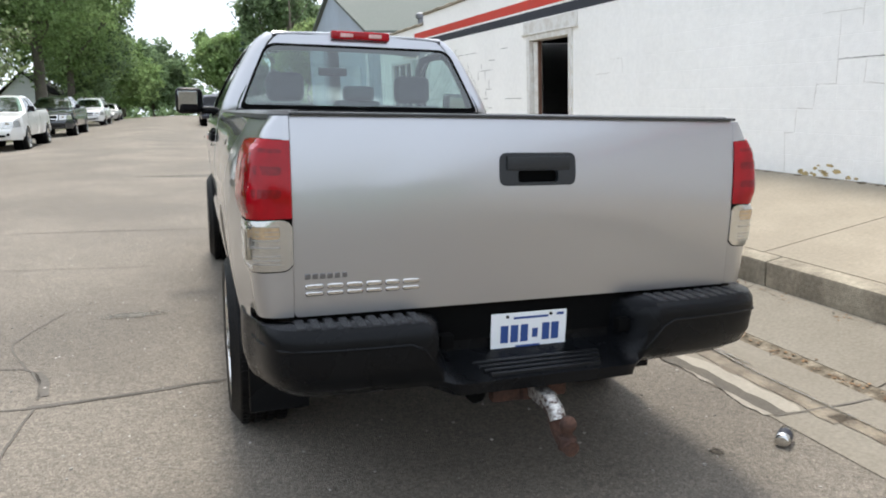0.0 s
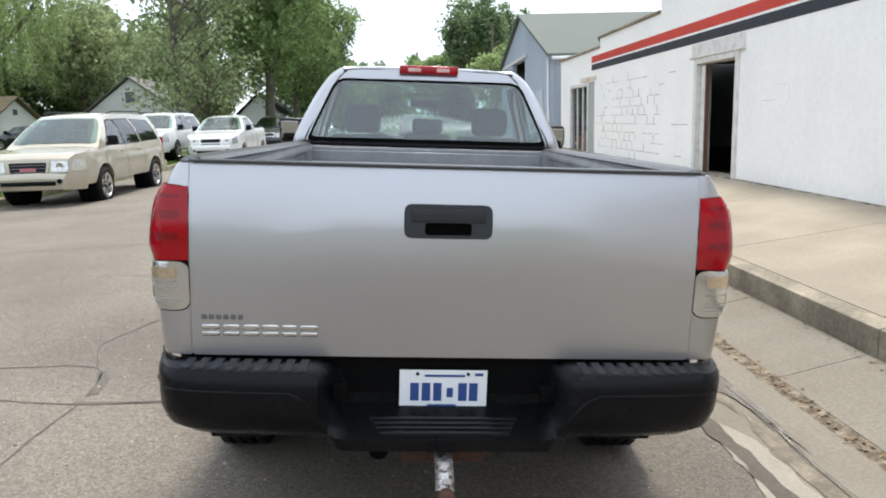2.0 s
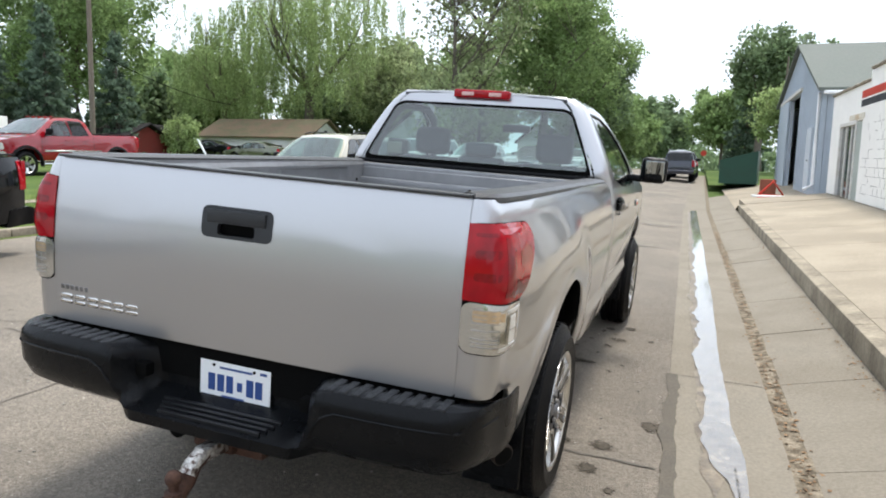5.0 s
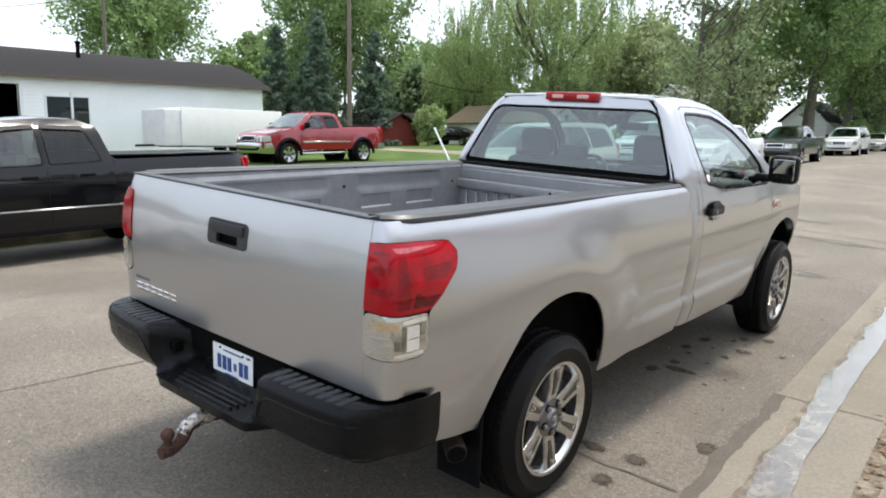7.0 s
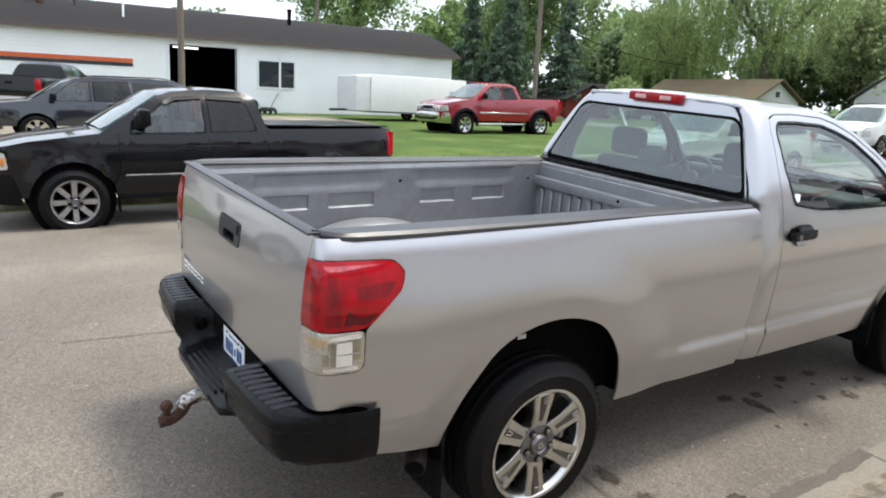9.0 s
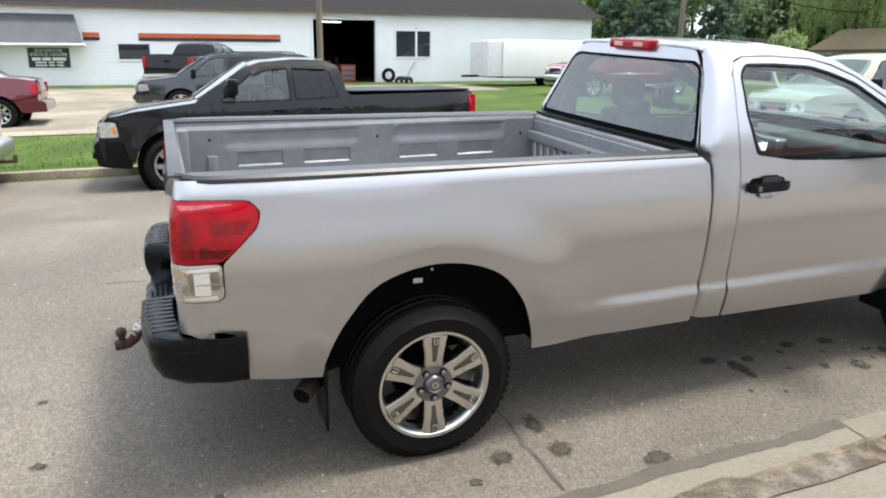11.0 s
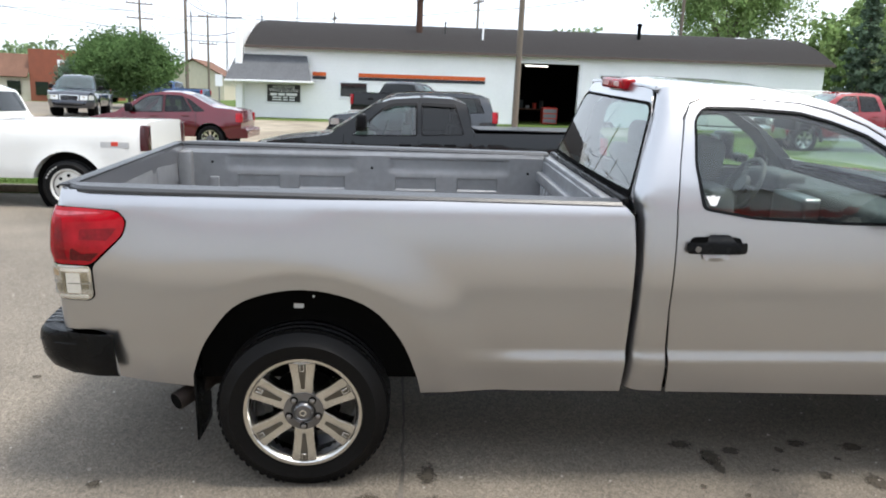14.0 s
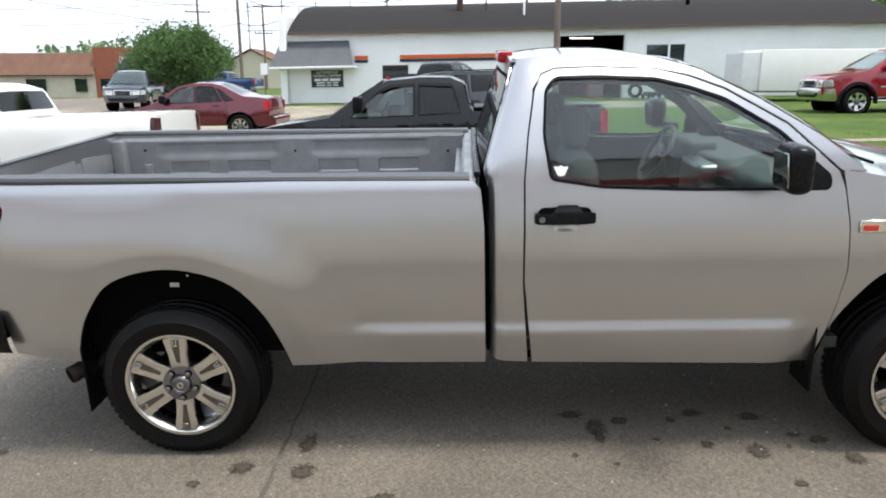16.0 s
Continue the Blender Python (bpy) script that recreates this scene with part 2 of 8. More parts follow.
WOODW = mat("peeling_white_wood", (0.74, 0.73, 0.70), 0.8, 0, 0.16, 7, 60, 0.4, 60, tint=(0.58, 0.555, 0.51))
BARNB = mat("pale_blue_metal", (0.42, 0.48, 0.55), 0.6, 0, 0.10, 0.8, 12, stretch=(1, 1, 0.2))
ROOFG = mat("grey_green_roof", (0.115, 0.13, 0.115), 0.9, 0, 0.15, 1.2, 12)
BRICKM = mat("red_brick", (0.26, 0.085, 0.05), 0.9, 0, 0.2, 2, 30)
BRICKB = mat("brown_mansard_shingles", (0.165, 0.092, 0.066), 0.9, 0, 0.25, 1.2, 16, 0.4, 30, spec=0.2)
TANW = mat("tan_wall", (0.55, 0.50, 0.40), 0.85, 0, 0.1)
BARK = mat("tree_bark", (0.13, 0.11, 0.09), 0.95, 0, 0.35, 4, 30, 0.8, 40, stretch=(1, 1, 0.3))
POLEW = mat("grey_pole_wood", (0.16, 0.13, 0.105), 0.95, 0, 0.25, 3, 40, 0.3, 60, stretch=(1, 1, 0.15))
def foliage(name, col):
    """Leaves that let some light through."""
    m = bpy.data.materials.new(name)
    m.use_nodes = True
    n, l = m.node_tree.nodes, m.node_tree.links
    n.remove(n["Principled BSDF"])
    g = n.new("ShaderNodeNewGeometry")
    r = n.new("ShaderNodeMapRange")
    r.inputs["To Min"].default_value, r.inputs["To Max"].default_value = 0.62, 1.38
    l.new(g.outputs["Random Per Island"], r.inputs["Value"])
    tc, t = n.new("ShaderNodeTexCoord"), n.new("ShaderNodeTexNoise")
    t.inputs["Scale"].default_value = 0.35
    l.new(tc.outputs["Object"], t.inputs["Vector"])
    r2 = n.new("ShaderNodeMapRange")
    r2.inputs["From Min"].default_value, r2.inputs["From Max"].default_value = 0.3, 0.7
    r2.inputs["To Min"].default_value, r2.inputs["To Max"].default_value = 0.75, 1.25
    l.new(t.outputs["Fac"], r2.inputs["Value"])
    k = n.new("ShaderNodeMath")
    k.operation = "MULTIPLY"
    l.new(r.outputs[0], k.inputs[0])
    l.new(r2.outputs[0], k.inputs[1])
    v = n.new("ShaderNodeVectorMath")
    v.operation = "SCALE"
    v.inputs[0].default_value = col
    l.new(k.outputs[0], v.inputs["Scale"])
    d, tr, mx = n.new("ShaderNodeBsdfDiffuse"), n.new("ShaderNodeBsdfTranslucent"), n.new("ShaderNodeMixShader")
    l.new(v.outputs[0], d.inputs[0])
    l.new(v.outputs[0], tr.inputs[0])
    mx.inputs[0].default_value = 0.5
    l.new(d.outputs[0], mx.inputs[1])
    l.new(tr.outputs[0], mx.inputs[2])
    l.new(mx.outputs[0], n["Material Output"].inputs[0])
    return m


LEAF = [foliage("leaf_green_%d" % i, c) for i, c in enumerate(((0.235, 0.325, 0.14), (0.315, 0.40, 0.18), (0.20, 0.27, 0.15), (0.135, 0.19, 0.135), (0.31, 0.365, 0.195)))]
DGLASS = mat("dark_car_glass", (0.012, 0.016, 0.017), 0.03, 0, 0.2, coat=0.6, rvar=0)


# ---- helpers of this scene ----
def ob_of(name, bm, material, smooth=40):
    me = bpy.data.meshes.new(name)
    bm.normal_update()
    bm.to_mesh(me)
    bm.free()
    if "nrm" in me.attributes:                      # pressed panels take their surface's own normals
        for p in me.polygons:
            p.use_smooth = True
        me.normals_split_custom_set_from_vertices([tuple(d.vector) for d in me.attributes["nrm"].data])
    elif smooth:
        for p in me.polygons:
            p.use_smooth = True
        me.set_sharp_from_angle(angle=radians(smooth))
    me.materials.append(material)
    return new(name, me)


def part(name, bm, material, parent, label="", smooth=40):
    ob = ob_of(name, bm, material, smooth)
    ob.parent = parent
    if label:
        ob["label"] = label
    return ob


def thing(name, label, category, m=None, group="", kind=""):
    ob = tagged(new(name), label, category, group, kind)
    if m:
        ob.matrix_world = m
    return ob


def solid(name, bm, material, label, category, group="", kind="", smooth=40):
    return tagged(ob_of(name, bm, material, smooth), label, category, group, kind)


def box(x0, x1, y0, y1, z0, z1, bevel=0.0, seg=2, bm=None):
    bm = bm or bmesh.new()
    r = bmesh.ops.create_cube(bm, size=1)
    bmesh.ops.scale(bm, vec=(x1 - x0, y1 - y0, z1 - z0), verts=r["verts"])
    bmesh.ops.translate(bm, vec=((x0 + x1) / 2, (y0 + y1) / 2, (z0 + z1) / 2), verts=r["verts"])
    if bevel:
        es = {e for v in r["verts"] for e in v.link_edges}
        bmesh.ops.bevel(bm, geom=list(es), offset=bevel, segments=seg, affect="EDGES", profile=0.6)
    return bm


def lathe(profile, seg=32, axis="x", bm=None, at=(0, 0, 0), closed=False):
    """Turn (radius, along) points round an axis."""
    bm = bm or bmesh.new()
    rings = []
    for r, a in profile:
        ring = []
        for i in range(seg):
            t = 2 * math.pi * i / seg
            c, s = r * math.cos(t), r * math.sin(t)
            p = {"x": (a, c, s), "y": (c, a, s), "z": (c, s, a)}[axis]
            ring.append(bm.verts.new(Vector(p) + Vector(at)))
        rings.append(ring)
    pairs = list(zip(rings, rings[1:])) + ([(rings[-1], rings[0])] if closed else [])
    for a, b in pairs:
        for i in range(seg):
            bm.faces.new((a[i], a[(i + 1) % seg], b[(i + 1) % seg], b[i]))
    if not closed:
        for ring in (rings[0], rings[-1]):
            bm.faces.new(ring)
    bmesh.ops.recalc_face_normals(bm, faces=bm.faces[:])
    return bm


def tube(points, radii, seg=8, bm=None):
    bm = bm or bmesh.new()
    pts = [Vector(p) for p in points]
    if not hasattr(radii, "__len__"):
        radii = [radii] * len(pts)
    rings = []
    for i, p in enumerate(pts):
        d = (pts[min(i + 1, len(pts) - 1)] - pts[max(i - 1, 0)]).normalized()
        q = d.to_track_quat("Z", "Y")
        rings.append([bm.verts.new(p + q @ Vector((radii[i] * math.cos(2 * math.pi * k / seg), radii[i] * math.sin(2 * math.pi * k / seg), 0))) for k in range(seg)])
    for a, b in zip(rings, rings[1:]):
        for k in range(seg):
            bm.faces.new((a[k], a[(k + 1) % seg], b[(k + 1) % seg], b[k]))
    bm.faces.new(rings[0][::-1])
    bm.faces.new(rings[-1])
    return bm


def sheet(outer, holes=(), step=0.1, lu=(), lv=()):
    """A flat outline with holes in the plane (u, v), cut into a fine net."""
    bm = bmesh.new()
    edges = []
    for loop in (outer, *holes):
        vs = [bm.verts.new((u, v, 0)) for u, v in loop]
        edges += [bm.edges.new((vs[i], vs[(i + 1) % len(vs)])) for i in range(len(vs))]
    bmesh.ops.triangle_fill(bm, use_beauty=True, edges=edges, normal=(0, 0, 1))
    us, vs = [p[0] for p in outer], [p[1] for p in outer]
    cuts = []
    if step:
        k = min(us) + step
        while k < max(us) - 1e-3:
            cuts.append((k, 0))
            k += step
        k = min(vs) + step
        while k < max(vs) - 1e-3:
            cuts.append((k, 1))
            k += step
    cuts += [(c, 0) for c in lu] + [(c, 1) for c in lv]
    for c, a in cuts:
        bmesh.ops.bisect_plane(bm, geom=bm.verts[:] + bm.edges[:] + bm.faces[:], dist=1e-5,
                               plane_co=(c, 0, 0) if a == 0 else (0, c, 0), plane_no=(1, 0, 0) if a == 0 else (0, 1, 0))
    if step:
        bmesh.ops.remove_doubles(bm, verts=bm.verts[:], dist=0.0025)
        bmesh.ops.dissolve_degenerate(bm, edges=bm.edges[:], dist=0.0008)
    return bm


def wrap(bm, P, thick=0.0, out=0.0, flip=1, fair=False):
    """Lay a net from sheet() over the surface P(u, v), lifted by out, with a thickness inwards."""
    e = 0.004
    top, low = {}, {}
    uv = {v: (v.co.x, v.co.y) for v in bm.verts}
    faces = [[v for v in f.verts] for f in bm.faces]
    res = bmesh.new()
    nrm = res.verts.layers.float_vector.new("nrm") if fair else None
    lead = Vector()
    lift = out if callable(out) else lambda a, b: out
    for v, (a, b) in uv.items():
        p = P(a, b)
        o = lift(a, b)
        n = (P(a + e, b) - P(a - e, b)).cross(P(a, b + e) - P(a, b - e)) * flip
        n = n.normalized() if n.length > 1e-12 else Vector((0, 0, 1))
        top[v] = res.verts.new(p + n * o)
        lead += n
        if thick:
            low[v] = res.verts.new(p + n * (o - thick))
        if fair:
            top[v][nrm] = n
            if thick:
                low[v][nrm] = -n
    for f in faces:
        res.faces.new([top[v] for v in f])
        if thick:
            res.faces.new([low[v] for v in reversed(f)])
    if thick:
        for ed in bm.edges:
            if len(ed.link_faces) == 1:
                a, b = ed.verts
                res.faces.new((top[b], top[a], low[a], low[b]))
    bm.free()
    bmesh.ops.remove_doubles(res, verts=res.verts[:], dist=1e-6)
    if thick:
        bmesh.ops.recalc_face_normals(res, faces=res.faces[:])
    else:
        res.normal_update()
        f = max(res.faces, key=lambda g: g.calc_area())
        if f.normal.dot(lead) < 0:
            bmesh.ops.reverse_faces(res, faces=res.faces[:])
    return res


def rnd(poly, r=0.02, n=3):
    """Round the corners of an outline."""
    out = []
    for i, p in enumerate(poly):
        p = Vector(p)
        a, b = Vector(poly[i - 1]), Vector(poly[(i + 1) % len(poly)])
        da, db = min(r, (a - p).length * 0.45), min(r, (b - p).length * 0.45)
        A, B = p + (a - p).normalized() * da, p + (b - p).normalized() * db
        for k in range(n + 1):
            t = k / n
            out.append(tuple((1 - t) ** 2 * A + 2 * t * (1 - t) * p + t * t * B))
    return out


def smooth(a, b, x):
    t = min(1, max(0, (x - a) / (b - a)))
    return t * t * (3 - 2 * t)


def lerp_table(xs, zs, x):
    return float(np.interp(x, xs, zs))


def curve(pts, n=6):
    """A smooth line through points."""
    pts = [Vector(p) for p in pts]
    out = []
    for i in range(len(pts) - 1):
        p0, p1, p2, p3 = pts[max(i - 1, 0)], pts[i], pts[i + 1], pts[min(i + 2, len(pts) - 1)]
        for k in range(n):
            t = k / n
            out.append(tuple(0.5 * ((2 * p1) + (p2 - p0) * t + (2 * p0 - 5 * p1 + 4 * p2 - p3) * t * t + (3 * p1 - p0 - 3 * p2 + p3) * t ** 3)))
    out.append(tuple(pts[-1]))
    return out


# ---- ground ----
GX = (-200, -60, -32, -14, -9.2, -8.75, -8.60, -3, 1.55, 2.2, 2.83)
GZ = (1.2, 1.0, 0.75, 0.42, 0.22, 0.19, 0.03, 0.167, -0.090, -0.095, 0.045)


def rise(y, x=0.0):
    return 0.0192 * min(70, max(-40, y)) * (1 - 0.28 * smooth(-9.5, -17, x))


def ground_z(x, y):
    """Height of the street's surface: a crowned road that climbs gently along y."""
    if x > 2.84:
        return lerp_table((2.84, 5.1), (0.236, 0.53), x) + rise(y)
    return lerp_table(GX, GZ, x) + rise(y, x)


def skew(bm):
    """The gutter, apron and kerb bear slowly towards the street's middle."""
    for v in bm.verts:
        w = lerp_table((0.5, 1.5, 2.3, 2.8, 3.0, 4.6), (0, 1, 1, 0.78, 0.75, 0), v.co.x)
        v.co.x -= 0.018 * w * min(18, max(0, v.co.y - 2))
    return bm


def strip(name, xs, y0, y1, lift, material, label, category, n=60, zf=None, drop=0.0, parent=None):
    """A band of ground that follows the street along y."""
    bm = bmesh.new()
    rows = []
    for j in range(n + 1):
        y = y0 + (y1 - y0) * j / n
        rows.append([bm.verts.new((x, y, (zf or ground_z)(x, y) + lift)) for x in xs])
    for a, b in zip(rows, rows[1:]):
        for i in range(len(xs) - 1):
            bm.faces.new((a[i], a[i + 1], b[i + 1], b[i]))
    if drop:
        r = bmesh.ops.extrude_face_region(bm, geom=bm.faces[:])
        bmesh.ops.translate(bm, vec=(0, 0, -drop), verts=[v for v in r["geom"] if isinstance(v, bmesh.types.BMVert)])
        bmesh.ops.recalc_face_normals(bm, faces=bm.faces[:])
    skew(bm)
    if parent:
        return part(name, bm, material, parent, label, 30)
    return solid(name, bm, material, label, category, kind="structure", smooth=30)


# the sheet under everything, out to the horizon
bm = bmesh.new()
gx = [-1500, -600, -300, -200, -120, -80, -60, -45, -32, -24, -18, -14, -11, -9.2, -8.7, -8.3, -6, -3, 0, 1.5, 2.2, 3.2, 5.1, 12, 40, 120, 400, 1500]
gy = [-1500, -500, -150, -60, -40] + list(range(-36, 70, 3)) + [70, 90, 130, 250, 600, 1500]
net = []
for y in gy:
    net.append([bm.verts.new((x, y, (0.03 if -8.7 < x <= -8.3 else lerp_table(GX, GZ, min(x, 2.2))) + rise(y, x) - (0.06 if x > -8.9 else 0.0))) for x in gx])
for a, b in zip(net, net[1:]):
    for i in range(len(gx) - 1):
        bm.faces.new((a[i], a[i + 1], b[i + 1], b[i]))
solid("ground", bm, GRASSM, "mown green lawn and open ground", "ground", kind="structure", smooth=60)

road = strip("road", (-8.6, -7, -5, -3, -1, 0.5, 1.55), -300, 130, 0.0, ASPHALT, "worn grey asphalt street with cracks and stains", "road", 200)
gut = strip("gutter", (1.5, 1.7, 1.9, 2.14), -40, 60, 0.004, GUTTER, "concrete gutter pan with a wet run of water", "gutter", 100)
strip("joint_dirt", (2.13, 2.17, 2.215, 2.26), -40, 60, 0.002, DIRT, "dirt and dead leaves in the joint", "dirt", 160, zf=lambda x, y: ground_z(x, y) + 0.002 * math.sin(y * 31) * math.sin(y * 7.3))
slabs = thing("apron", "pale concrete apron slabs beside the gutter", "pavement", kind="structure")
for j in range(-10, 18):
    y0, y1 = 0.35 + j * 1.5, 0.35 + (j + 1) * 1.5 - 0.012
    strip("slab", (2.25, 2.5, 2.66, 2.832), y0, y1, random.uniform(0, 0.006), GUTTER, "", "", 3, drop=0.12, parent=slabs)
kerb = thing("kerb_right", "weathered tall concrete kerb, chipped along its edge", "kerb", kind="structure")
for j in range(-7, 7):
    y0, y1 = 1.78 + j * 2.4, 1.78 + (j + 1) * 2.4 - 0.01
    if y0 > 18.5:
        continue
    y1 = min(y1, 18.6)
    bm = box(2.838, 3.08, y0, y1, -0.2, 0.236, 0.016, 2)
    bmesh.ops.bisect_plane(bm, geom=bm.verts[:] + bm.edges[:] + bm.faces[:], plane_co=(0, (y0 + y1) / 2, 0), plane_no=(0, 1, 0))
    for v in bm.verts:
        v.co.z += rise(v.co.y) + (0.13 * (v.co.x - 2.838) if v.co.z > 0.1 else 0)
    part("kerb_stone", skew(bm), KERBM, kerb)
walkway = thing("pavement", "pale sunlit concrete pavement in slabs", "pavement", kind="structure")
for j in range(-7, 8):
    y0, y1 = 1.95 + j * 2.4, 1.95 + (j + 1) * 2.4 - 0.012
    if y0 > 19:
        continue
    strip("slab", (2.985, 3.6, 4.4, 5.1, 5.4), y0, min(y1, 18.6) if y0 < 18 else y1, 0.005, CONCRETE, "", "", 4, drop=0.15, parent=walkway)
strip("yard_apron", (2.82, 3.4, 4.2, 5.6), 18.6, 34, -0.02, CONCRETE, "broken concrete yard beside the sheds", "pavement", 12, zf=lambda x, y: lerp_table((2.8, 5.6), (0.23 * smooth(20, 18.6, y), 0.53), x) + rise(y))
strip("verge_right", (2.3, 3.0, 4.0, 8.0), 34, 130, 0.0, GRASSM, "grass verge beside the street", "verge", 30, zf=lambda x, y: 0.15 + rise(y))
lk = thing("kerb_left", "low weathered concrete kerb along the lawn", "kerb", kind="structure")
for j in range(-8, 22):
    y0, y1 = j * 3.0, (j + 1) * 3.0 - 0.01
    bm = box(-8.78, -8.58, y0, y1, -0.1, 0.17, 0.02, 2)
    for v in bm.verts:
        v.co.z += rise(v.co.y)
    part("kerb_stone", bm, KERBM, lk)
strip("footpath", (-11.75, -11.3), 4.5, 60, 0.012, CONCRETE, "narrow concrete footpath across the lawn", "path", 30)
strip("lot_left", (-24, -20, -16, -13.2), -30, 3.2, 0.015, GRAVEL, "bare gravel parking lot", "lot", 16)
strip("lot_path", (-13.2, -12.5), -30, 1.5, 0.02, CONCRETE, "concrete strip at the edge of the lot", "path", 16)
strip("lot_front", (-29, -24), -30, 14, 0.015, GRAVEL, "gravel lot in front of the long shop", "lot", 16)
strip("side_road", (-48, -40, -34, -29), -60, -9, 0.018, ASPHALT, "grey asphalt side street", "road", 16)
strip("driveway", (-30, -20, -12, -8.8), 28.5, 32, 0.015, GRAVEL, "pale gravel driveway across the lawn", "driveway", 6)

# cracks, stains and water on the street
def blob(cx, cy, rx, ry, seed, lift=0.004, n=22):
    rng = random.Random(seed)
    ph = [rng.uniform(0, 6.28) for _ in range(4)]
    bm = bmesh.new()
    c = bm.verts.new((cx, cy, ground_z(cx, cy) + lift))
    ring = []
    for k in range(n):
        t = 2 * math.pi * k / n
        r = 1 + 0.22 * math.sin(2 * t + ph[0]) + 0.16 * math.sin(3 * t + ph[1]) + 0.12 * math.sin(5 * t + ph[2])
        x, y = cx + rx * r * math.cos(t), cy + ry * r * math.sin(t)
        ring.append(bm.verts.new((x, y, ground_z(x, y) + lift)))
    for k in range(n):
        bm.faces.new((c, ring[k], ring[(k + 1) % n]))
    return bm


def ribbon(points, w, seed, lift=0.004, step=0.05, wob=0.02, freq=2.2, jag=0.5, wv=0.55, taper=0.0, right=1.0):
    """An uneven strip along a line on the ground, its edges wandering apart."""
    bm = bmesh.new()
    prev = None
    pts = curve(points, max(3, int(12 / max(1, len(points)))))
    run = 0.0
    for (x0, y0), (x1, y1) in zip(pts, pts[1:]):
        d = math.hypot(x1 - x0, y1 - y0)
        n = max(1, int(d / step))
        nx, ny = -(y1 - y0) / d, (x1 - x0) / d
        for k in range(n):
            t = k / n
            q = run + d * t
            def nz(j, f=freq):
                return noise.noise(Vector((q * f, seed * 7.3, j))) + jag * noise.noise(Vector((q * f * 3.1, seed * 3.7, j)))
            o = nz(0) * wob
            w_ = w * (smooth(0, taper, q) if taper else 1)
            ha, hb = w_ * (0.75 + wv * nz(5)), w_ * (0.75 + wv * right * nz(9))
            x, y = x0 + (x1 - x0) * t + nx * o, y0 + (y1 - y0) * t + ny * o
            cur = [bm.verts.new((p[0], p[1], ground_z(*p) + lift)) for p in ((x + nx * ha, y + ny * ha), (x - nx * hb, y - ny * hb))]
            if prev:
                bm.faces.new((prev[0], prev[1], cur[1], cur[0]))
            prev = cur
        run += d
    bm.normal_update()
    for f in bm.faces:
        if f.normal.z < 0:
            f.normal_flip()
    return skew(bm)


for i, (pts, w) in enumerate((
    (((-3.2, 1.62), (-2.06, 1.45), (-1.57, 1.48), (-1.0, 1.57), (0.4, 1.59), (1.52, 1.58)), 0.009), (((-1.95, 1.46), (-1.57, 1.48), (-1.0, 1.57)), 0.017),
    (((-3.4, 1.78), (-2.47, 2.02), (-2.06, 2.02), (-1.94, 1.7), (-1.92, 1.5)), 0.010), (((-2.0, 1.95), (-1.92, 1.75), (-1.9, 1.55)), 0.035),
    (((-2.06, 2.02), (-2.2, 2.4), (-2.19, 2.62), (-2.0, 3.2)), 0.007), (((-1.92, 1.45), (-1.95, 1.01), (-1.97, 0.48), (-2.1, -0.6)), 0.008),
    (((-8.2, 2.6), (-5.5, 2.3), (-3.4, 1.78)), 0.011), (((-6.5, 6.2), (-3, 6.5), (-0.9, 6.4)), 0.011), (((-7.5, 11), (-2, 11.4), (1.5, 11.2)), 0.014),
    (((-8.3, -1.6), (-6, -2.0), (-3.4, -1.7)), 0.009), (((-7, 18), (-1, 18.4), (1.5, 18.1)), 0.016), (((0.85, 1.59), (1.1, 1.575), (1.3, 1.59), (1.53, 1.575)), 0.013), (((-4.6, 4.2), (-3.2, 4.6), (-1.5, 4.5)), 0.008), (((-5.2, -4), (-4.6, 0.5), (-4.9, 5)), 0.007))):
    part("crack", ribbon(pts, w, i, wob=0.012, freq=6), CRACKM, road, smooth=0)
for i, (x, y, rx, ry) in enumerate((
    (0.65, 3.13, 0.04, 0.045), (0.79, 3.25, 0.06, 0.05), (0.71, 3.39, 0.035, 0.04), (0.87, 3.25, 0.04, 0.03), (1.0, 4.03, 0.05, 0.055), (0.68, 4.11, 0.035, 0.05), (0.64, 3.81, 0.035, 0.04),
    (1.14, 1.42, 0.04, 0.055), (0.93, 1.72, 0.06, 0.05), (0.95, 3.79, 0.025, 0.03), (0.86, 4.26, 0.02, 0.03), (0.91, 4.37, 0.03, 0.04), (1.08, 4.48, 0.04, 0.045), (0.71, 3.67, 0.02, 0.025), (1.28, 1.22, 0.025, 0.03),
    (1.28, 4.13, 0.025, 0.025), (1.17, 1.73, 0.05, 0.06), (1.43, 2.16, 0.06, 0.07), (0.99, 0.08, 0.025, 0.03), (-0.2, -0.75, 0.02, 0.025), (0.45, -0.7, 0.025, 0.03), (1.05, 3.1, 0.015, 0.02), (0.9, 3.55, 0.015, 0.02),
    (1.12, 3.3, 0.015, 0.015), (0.8, 3.95, 0.02, 0.015), (0.98, 4.2, 0.015, 0.015), (0.3, 6.3, 0.3, 0.12), (0.5, 7.6, 0.4, 0.14), (-0.4, 8.8, 0.5, 0.14), (0.3, 10.5, 0.7, 0.16), (-1.2, 12.6, 0.9, 0.2), (0.7, 14.5, 0.4, 0.2), (-1.6, 2.95, 0.16, 0.07))):
    part("stain", blob(x, y, rx * 1.75, ry * 1.75, i, 0.005), OILSOFT if i < 26 else STAINSOFT, road, smooth=0)
DAMP = mat("damp_silt", (0.125, 0.097, 0.064), 0.42, 0, 0.5, 8, 50, 0.5, 120, tint=(0.175, 0.145, 0.102))
